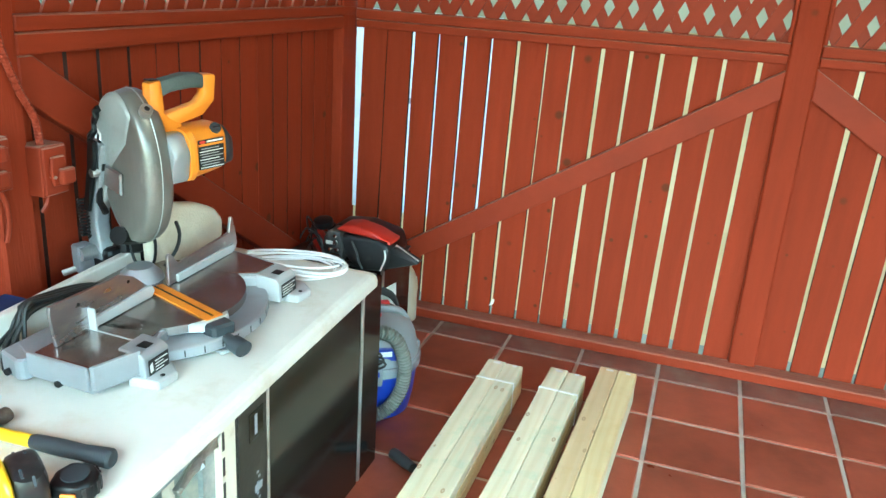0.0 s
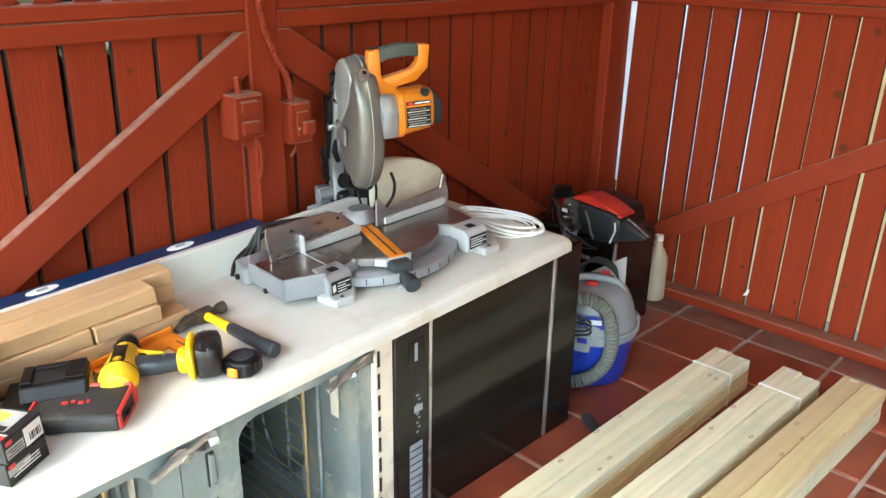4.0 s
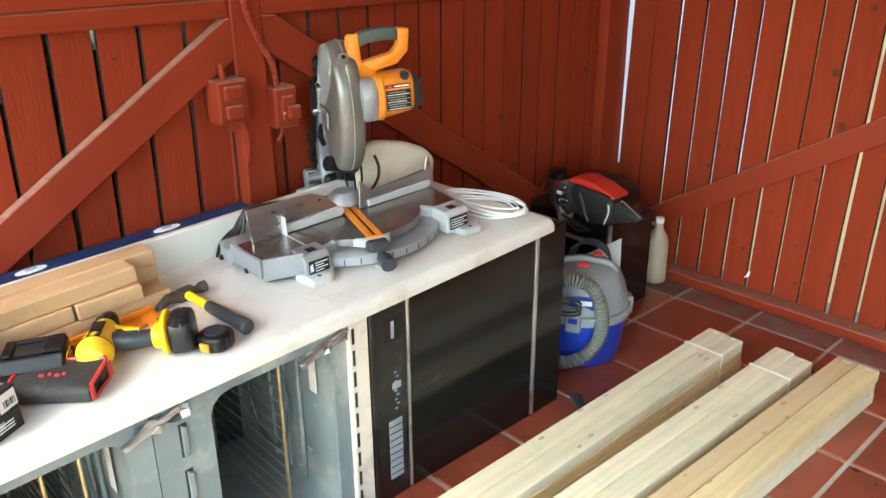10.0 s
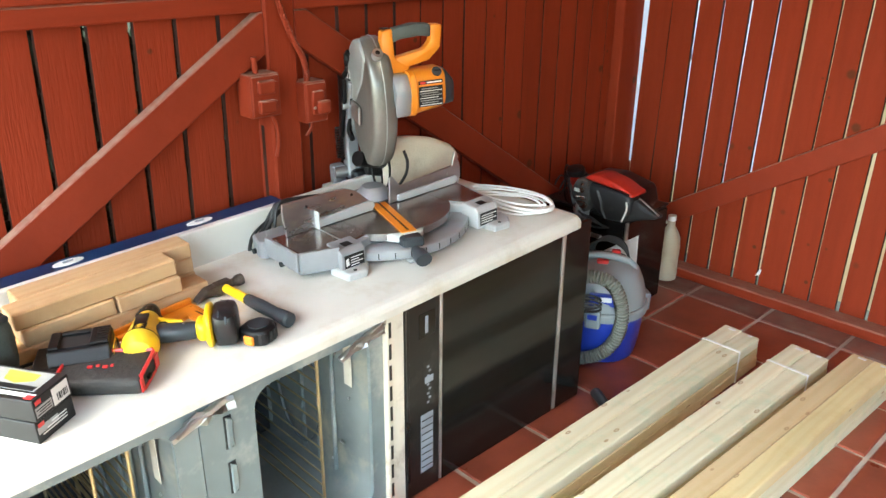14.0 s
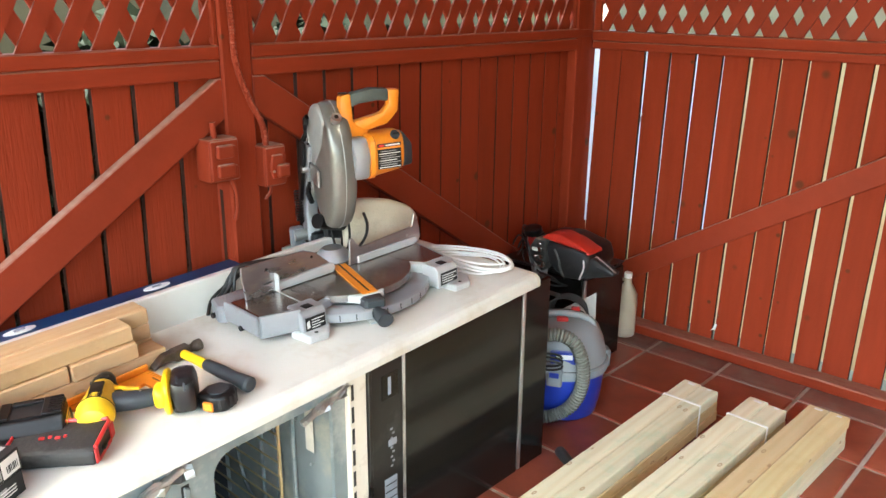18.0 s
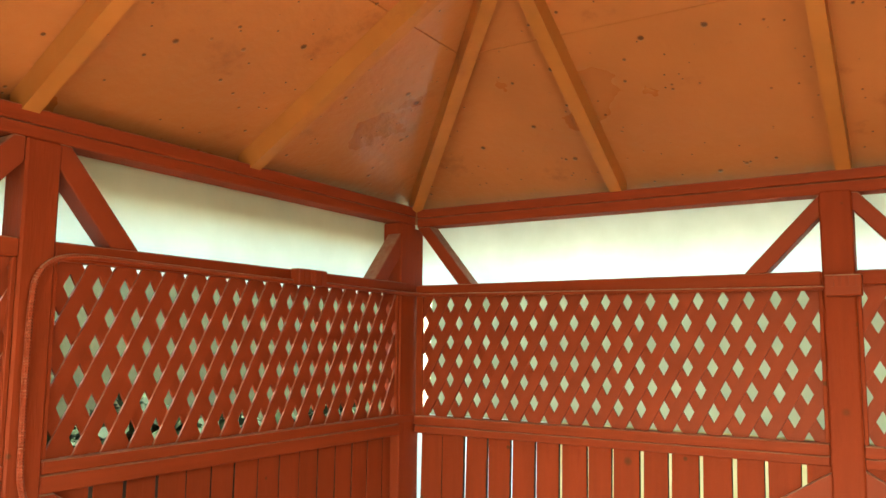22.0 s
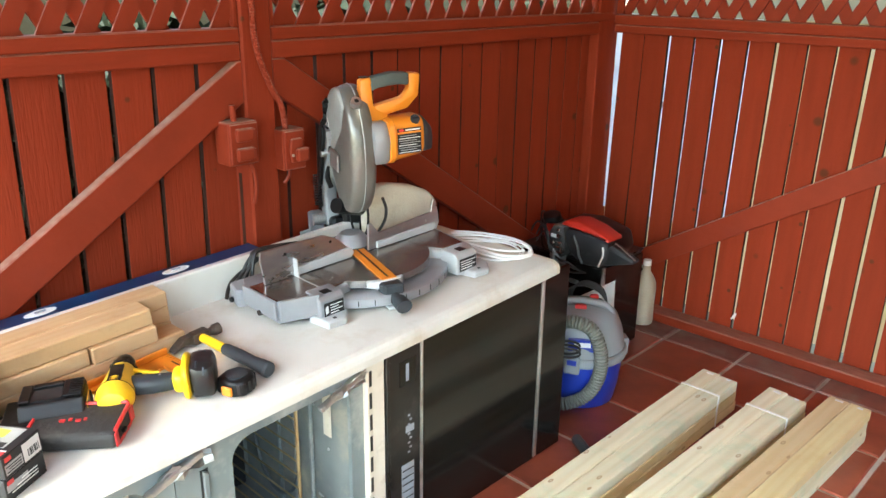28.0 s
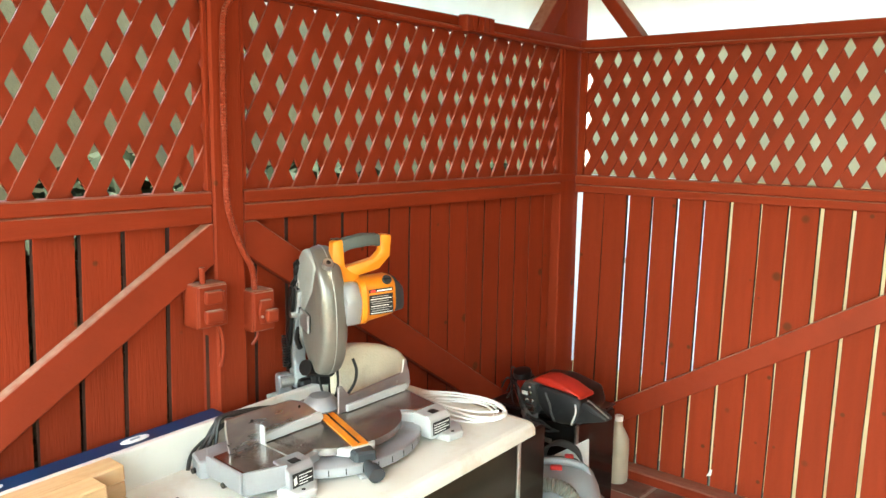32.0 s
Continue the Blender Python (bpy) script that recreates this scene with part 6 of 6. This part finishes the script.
# ---- wet and dry vacuum ----
vac = thing("shop_vacuum", pose(0.470, -0.806, 0, 0, 0, 35), "grey and blue wet and dry shop vacuum with its hose", "vacuum cleaner")
part("tank", lathe([(0.118, 0.0), (0.128, 0.004), (0.140, 0.06), (0.150, 0.165), (0.148, 0.168)], 40), vac_blue, vac, "blue plastic tank", smooth=True)
part("tank_rim", lathe([(0.148, 0.168), (0.160, 0.170), (0.162, 0.196), (0.158, 0.202), (0.145, 0.203)], 40), vac_grey, vac, smooth=True)
part("lid", lathe([(0.152, 0.203), (0.150, 0.225), (0.138, 0.275), (0.120, 0.315), (0.085, 0.338), (0.030, 0.346)], 40), vac_grey, vac, "light grey motor lid", smooth=True)
for a in (-100, 15, 140):
    latch = part("latch", box(0.146, 0.170, -0.026, 0.026, 0.150, 0.215, 0.006, seg=2), vac_grey, vac)
    latch.matrix_local = pose(0, 0, 0, 0, 0, a)
    part("latch_badge", box(0.1705, 0.1725, -0.016, 0.016, 0.185, 0.205, 0.002), vac_blue, latch)
part("carry_handle", tube(smooth_line([(-0.100, -0.012, 0.310), (-0.088, -0.012, 0.340), (-0.04, -0.012, 0.358), (0.03, -0.012, 0.358), (0.085, -0.012, 0.342), (0.108, -0.012, 0.300)], 6), 0.0125, 10), vac_grey, vac, "grey carry handle", smooth=True)
part("handle_well", blob(0.074, 0.026, 0.016, 3.0, squash=lambda v: Vector((v.x, v.y + 0.022, v.z + 0.342))), dark_plastic, vac, "dark recess under the handle", smooth=True)
part("switch", box(0.022, 0.052, 0.004, 0.030, 0.357, 0.372, 0.004), label_red, vac, "red switch")
part("switch", box(-0.028, 0.012, -0.052, -0.030, 0.341, 0.356, 0.004), label_red, vac, "red switch")
for k in range(4):
    part("cord_loop", tube(smooth_line([(-0.062 + 0.006 * k, 0.045 + 0.006 * k, 0.333), (-0.052 + 0.008 * k, 0.050 + 0.004 * k, 0.372 + 0.004 * k), (-0.004 + 0.006 * k, 0.046, 0.394 + 0.005 * k), (0.052 + 0.004 * k, 0.030 - 0.004 * k, 0.380 + 0.005 * k), (0.082, 0.020 - 0.010 * k, 0.345), (0.092, -0.020 - 0.006 * k, 0.312)], 6), 0.0042, 7), cable_black, vac, "looped black power cord", smooth=True)
part("motor_vents", box(-0.055, 0.055, 0.082, 0.118, 0.27, 0.325, 0.006), dark_plastic, vac)
for i in range(3):
    part("vent_fin", box(0.080 + i * 0.016, 0.087 + i * 0.016, 0.062, 0.098, 0.235, 0.29, 0.002), vac_grey, vac)
part("name_badge", box(-0.045, 0.050, -0.146, -0.136, 0.225, 0.275, 0.004), vac_blue, vac, "blue badge panel")
part("badge_bar", box(-0.025, 0.030, -0.1475, -0.1462, 0.245, 0.262), label_white, vac)
loop = [(0.09 * math.cos(a) * 0.5 - 0.05, -0.150 - 0.004 * k, 0.250 + 0.020 * math.sin(a)) for k, a in enumerate([2 * math.pi * j / 12 for j in range(30)])]
part("power_cord", tube(smooth_line([(x, y * 0.6 - 0.06, z) for x, y, z in loop], 2), 0.004, 6), cable_black, vac, smooth=True)
inv = vac.matrix_world.inverted()
hose = smooth_line([inv @ (Vector(p) + Vector((0.035, -0.061, 0))) for p in ((0.36, -0.93, 0.26), (0.40, -0.945, 0.315), (0.459, -0.932, 0.336), (0.514, -0.899, 0.346), (0.562, -0.869, 0.318), (0.589, -0.853, 0.237), (0.586, -0.853, 0.153), (0.561, -0.870, 0.088), (0.522, -0.895, 0.052), (0.470, -0.929, 0.036), (0.40, -0.955, 0.034), (0.33, -0.955, 0.036))], 10)
part("hose", tube(hose, 0.0245, 12, ribs=(0.011, 0.0055)), hose_grey, vac, "grey ribbed hose", smooth=True)
whole("hose_nozzle", lathe([(0.016, 0.0), (0.018, 0.004), (0.017, 0.06), (0.015, 0.10)], 18, m=pose(0, 0, 0.018, 90, 0, 0)), grey_plastic, pose(0.665, -1.09, 0.0, 0, 0, 60), "short dark plastic hose nozzle on the floor", "nozzle", smooth=True)

# ---- black appliance in the corner with tools on it ----
cab = thing("black_appliance", pose(0.212, -0.42, 0), "old black glass-fronted appliance standing in the corner", "appliance")
part("body", box(-0.205, 0.175, -0.14, 0.14, 0.0, 0.395, 0.004), black_trim, cab)
part("side_glass", box(0.1752, 0.183, -0.135, 0.135, 0.01, 0.385, 0.002), black_glass, cab, "black glass side")
part("front_glass", box(-0.20, 0.17, -0.148, -0.1402, 0.01, 0.385, 0.002), black_glass, cab, "black glass front")
part("edge_trim", box(0.1752, 0.186, -0.150, -0.1355, 0.005, 0.390, 0.002), steel, cab)
part("door_pull", box(-0.10, 0.08, -0.163, -0.1482, 0.30, 0.315, 0.003), steel, cab, "metal pull")
part("top_plate", box(-0.21, 0.18, -0.145, 0.145, 0.3952, 0.401, 0.002), black_trim, cab)
whole("white_card", prism([(0.08, 0.0), (0.462, 0.0), (0.450, 0.360), (0.08, 0.095)], 0.0, 0.003, "y"), white_plastic, pose(0, -0.5745, 0.0, 0, 0, 0), "white card leaning against the black appliance", "card")

sander = thing("belt_sander", pose(0.30, -0.50, 0.4015), "dusty red and black belt sander with a cloth dust bag", "sander")


def sander_part(name, bm, mat, label="", smooth=True):
    """Pieces are laid out in the room's x and z, and moved to the sander's base."""
    bmesh.ops.translate(bm, vec=(-0.30, 0.50, -0.4365), verts=bm.verts)
    return part(name, bm, mat, sander, label, smooth)


sander_part("body", prism([(0.15, 0.440), (0.40, 0.440), (0.44, 0.50), (0.42, 0.56), (0.30, 0.585), (0.20, 0.575), (0.15, 0.52)], -0.569, -0.43, "y", 0.016, seg=3), dark_plastic)
sander_part("dust_bag", prism([(0.236, 0.560), (0.30, 0.572), (0.40, 0.566), (0.446, 0.548), (0.446, 0.52), (0.440, 0.478), (0.415, 0.452), (0.350, 0.442), (0.300, 0.462), (0.262, 0.50)], -0.640, -0.5705, "y", 0.018, seg=4), bag_cloth, "black cloth dust bag")
sander_part("red_shell", prism([(0.235, 0.580), (0.262, 0.600), (0.310, 0.608), (0.380, 0.594), (0.448, 0.566), (0.450, 0.554), (0.38, 0.568), (0.30, 0.574)], -0.644, -0.545, "y", 0.010, seg=3), red_plastic, "red plastic upper shell")
sander_part("front_wheel", lathe([(0.016, 0.0), (0.034, 0.004), (0.036, 0.012), (0.034, 0.026), (0.016, 0.030)], 24, m=Matrix.Translation((0.172, -0.60, 0.572)) @ pose(0, 0, 0, 14, 0, 0)), dark_plastic)
sander_part("wheel_neck", rod((0.195, -0.59, 0.575), (0.225, -0.57, 0.52), 0.018, sides=12), dark_plastic)
sander_part("gear_cover", prism([(0.195, 0.500), (0.255, 0.450), (0.275, 0.50), (0.262, 0.575), (0.215, 0.578), (0.196, 0.545)], -0.652, -0.5705, "y", 0.008, seg=2), dusty_black, "dusty black gear cover")
sander_part("rating_label", box(0.208, 0.234, -0.6545, -0.6522, 0.528, 0.541), label_white, smooth=False)
for z in (0.47, 0.49, 0.51):
    sander_part("cooling_slot", box(0.222 + (0.50 - z) * 0.4, 0.262, -0.6538, -0.6522, z, z + 0.006), alu_worn, smooth=False)
for u, z, r in ((0.248, 0.540, 0.010), (0.256, 0.512, 0.008), (0.264, 0.484, 0.009), (0.226, 0.510, 0.006), (0.246, 0.562, 0.006)):
    sander_part("roller_bolt", lathe([(r * 0.5, 0.0), (r, 0.002), (r, 0.010), (r * 0.6, 0.012)], 14, m=Matrix.Translation((u, -0.6522, z)) @ pose(0, 0, 0, 90, 0, 0)), alu_worn, "dusty metal bolt")
sander_part("bag_seam", tube(smooth_line([(0.428, -0.6405, 0.535), (0.432, -0.642, 0.505), (0.420, -0.6415, 0.470), (0.414, -0.638, 0.456)], 5), 0.0035, 6), label_white, "pale worn bag edge")
sander_part("bag_fold", tube(smooth_line([(0.300, -0.6405, 0.548), (0.322, -0.644, 0.510), (0.330, -0.643, 0.478), (0.345, -0.640, 0.452)], 5), 0.006, 6), bag_cloth)
sander_part("bag_rod", rod((0.455, -0.60, 0.545), (0.545, -0.61, 0.505), 0.0045, sides=8), steel)
sander_part("bag_flap", prism([(0.42, 0.455), (0.545, 0.495), (0.548, 0.505), (0.46, 0.545), (0.43, 0.53)], -0.625, -0.580, "y", 0.008, seg=2), bag_cloth)
sander_part("cord", tube(smooth_line([(0.20, -0.60, 0.50), (0.17, -0.62, 0.51), (0.135, -0.60, 0.56), (0.115, -0.59, 0.50), (0.15, -0.61, 0.455), (0.24, -0.63, 0.475), (0.262, -0.63, 0.53), (0.235, -0.62, 0.56)], 6), 0.004, 6), cable_black)
for k, (dx, dz) in enumerate(((0.0, 0.0), (-0.02, 0.012), (0.012, -0.02))):
    sander_part("cord_loop", tube(smooth_line([(0.10 + dx, -0.60 - 0.008 * k, 0.50 + dz), (0.13 + dx, -0.61, 0.545 + dz), (0.18, -0.64, 0.53 + dz), (0.215 + dx, -0.645, 0.47 + dz), (0.24, -0.65, 0.45), (0.30, -0.655, 0.432 + dz), (0.36 + dx, -0.652, 0.425)], 6), 0.0035, 6), cable_black)
grinder = thing("angle_grinder", pose(0.152, -0.556, 0.412, 0, 16, -42), "red and grey hand grinder with a black cord", "grinder")
part("motor_body", lathe([(0.022, -0.10), (0.028, -0.09), (0.030, -0.02), (0.028, 0.04), (0.024, 0.06)], 20, m=pose(0, 0, 0.031, 0, 90, 0)), red_plastic, grinder, smooth=True)
part("gear_head", box(0.058, 0.115, -0.028, 0.028, 0.004, 0.062, 0.010, seg=2), alu, grinder, smooth=True)
part("side_handle", rod((0.09, 0.025, 0.035), (0.095, 0.11, 0.055), 0.013, sides=12), dark_plastic, grinder, smooth=True)
part("plug", rod((-0.02, -0.045, 0.09), (-0.02, -0.045, 0.12), 0.013, 0.010, 12), dark_plastic, grinder)
part("cord", tube(smooth_line([(-0.10, 0, 0.03), (-0.15, 0.0, 0.05), (-0.13, -0.03, 0.085), (-0.06, -0.045, 0.07), (-0.02, -0.045, 0.09)], 6), 0.004, 6), cable_black, grinder, smooth=True)

# ---- cloudy jug by the wall ----
jug = thing("plastic_jug", pose(0.318, -0.100, 0.001) @ Matrix.Diagonal((0.80, 0.80, 0.88, 1)), "stained cloudy plastic jug standing by the wall", "jug")
part("jug_body", lathe([(0.048, 0.0), (0.056, 0.006), (0.058, 0.03), (0.056, 0.10), (0.058, 0.17), (0.054, 0.215), (0.036, 0.250), (0.021, 0.272), (0.019, 0.300)], 28), jug_mat, jug, smooth=True)
part("jug_handle", tube(smooth_line([(-0.020, 0, 0.285), (-0.05, 0, 0.28), (-0.062, 0, 0.24), (-0.054, 0, 0.195)], 6), 0.009, 8), jug_mat, jug, smooth=True)
part("cap", rod((0, 0, 0.300), (0, 0, 0.325), 0.0215, sides=20), white_plastic, jug, "dull white screw cap", smooth=True)

# small paper flap caught between two planks
whole("paper_scrap", prism([(-0.018, 0.0), (0.0, 0.008), (0.004, 0.03), (-0.004, 0.034), (-0.010, 0.016)], 0.0, 0.0015, "y"), label_white, pose(0.674, 0.018, 0.085, 0, 0, 10), "torn white paper scrap on the planks", "paper")

# ---- ceiling fan with a lit bowl ----
fan = thing("ceiling_fan", pose(1.755, -1.75, 2.145), "ceiling fan with pale blades and a lit glass bowl", "ceiling fan")
part("glass_bowl", lathe([(0.02, 0.0), (0.045, 0.006), (0.072, 0.024), (0.090, 0.060), (0.088, 0.075)], 32), glow, fan, "lit white glass bowl", smooth=True)
part("light_fitter", lathe([(0.092, 0.076), (0.096, 0.095), (0.07, 0.12), (0.05, 0.14)], 32), brass_cap, fan, smooth=True)
part("motor_housing", lathe([(0.06, 0.14), (0.12, 0.16), (0.13, 0.22), (0.10, 0.27), (0.04, 0.29)], 32), brass_cap, fan, smooth=True)
part("downrod", rod((0, 0, 0.29), (0, 0, 1.12), 0.014, sides=14), brass_cap, fan, smooth=True)
for k in range(4):
    ang = 153.5 + 90 * k
    blade = part("blade", prism([(0.20, -0.045), (0.30, -0.058), (0.54, -0.064), (0.575, -0.045), (0.585, 0.0), (0.575, 0.045), (0.54, 0.064), (0.30, 0.058), (0.20, 0.045)], -0.004, 0.004, "z", 0.002), fan_blade_mat, fan, "pale fan blade")
    blade.matrix_local = pose(0, 0, 0.215, 0, 0, ang) @ pose(0, 0, 0, 11, 0, 0)
    part("blade_iron", box(0.11, 0.25, -0.016, 0.016, 0.004, 0.010, 0.002), brass_cap, blade)

# ---- hedge outside the west wall ----
def hedge(name, x0, x1, y0, y1, z1, count, seed):
    rng = random.Random(seed)
    verts, faces = [], []
    for _ in range(count):
        u = rng.random()
        x, y = rng.uniform(x0, x1), rng.uniform(y0, y1)
        top = z1 * (0.86 + 0.18 * noise.noise((y * 2.2, x * 2, seed)))
        z = top * u ** 0.75
        c = Vector((x, y, z - 0.1))
        a = Vector((rng.gauss(0, 1), rng.gauss(0, 1), rng.gauss(0, 0.7))).normalized()
        b = a.orthogonal().normalized()
        long, wide = rng.uniform(0.04, 0.08), rng.uniform(0.02, 0.034)
        n = len(verts)
        verts += [c - a * long, c + b * wide, c + a * long, c - b * wide]
        faces.append((n, n + 1, n + 2, n + 3))
    me = bpy.data.meshes.new(name)
    me.from_pydata([tuple(v) for v in verts], [], faces)
    me.materials.append(leaf_mat)
    return tagged(new(name, me), "dense dark green hedge outside the lattice", "hedge", kind="stuff")


hedge("hedge", -1.20, -0.45, -4.6, 0.5, 1.50, 60000, 4)
bm = bmesh.new()
for k in range(16):
    rod((-1.15 + 0.2 * math.sin(k * 2.1), -4.0 + k * 0.29, -0.16), (-1.15 + 0.2 * math.sin(k * 1.3), -4.0 + k * 0.29, 1.2), 0.018, 0.008, 7, bm)
part("stems", bm, twig_mat, bpy.data.objects["hedge"])


# ---- floor tiles ----
def tile_mesh(w, d, mat):
    bm = bmesh.new()
    t, e, g = 0.016, 0.004, 0.0065
    rings = []
    for inset, z in ((g, -0.004 - t), (g, -0.004), (g + e, 0.0)):
        rings.append([bm.verts.new((x, y, z)) for x, y in ((inset, -inset), (w - inset, -inset), (w - inset, -d + inset), (inset, -d + inset))])
    for a, b in zip(rings, rings[1:]):
        for i in range(4):
            bm.faces.new((a[i], a[(i + 1) % 4], b[(i + 1) % 4], b[i]))
    bm.faces.new(rings[-1])
    bmesh.ops.recalc_face_normals(bm, faces=bm.faces)
    me = bpy.data.meshes.new("tile")
    bm.to_mesh(me)
    bm.free()
    me.materials.append(mat)
    return me


def cuts(first, step, low, high):
    marks = [low] + [v for v in (first + step * i for i in range(-2, 14)) if low + 0.03 < v < high - 0.03] + [high]
    return list(zip(marks, marks[1:]))


tile_meshes = {}
tile_rng = random.Random(11)
for x0, x1 in cuts(0.470, 0.308, 0.0, SIDE):
    for y0, y1 in cuts(0.183, 0.2985, 0.004, SIDE):
        mat = tile_dusty if y0 < 0.1 or x0 < 0.1 else tile_mat
        key = (round(x1 - x0, 3), round(y1 - y0, 3), mat)
        if key not in tile_meshes:
            tile_meshes[key] = tile_mesh(*key)
        ob = new("tile", tile_meshes[key])
        ob.parent = slab
        ob.matrix_world = pose(x0, -y0, tile_rng.uniform(-0.0012, 0.0008), 0, 0, 0)
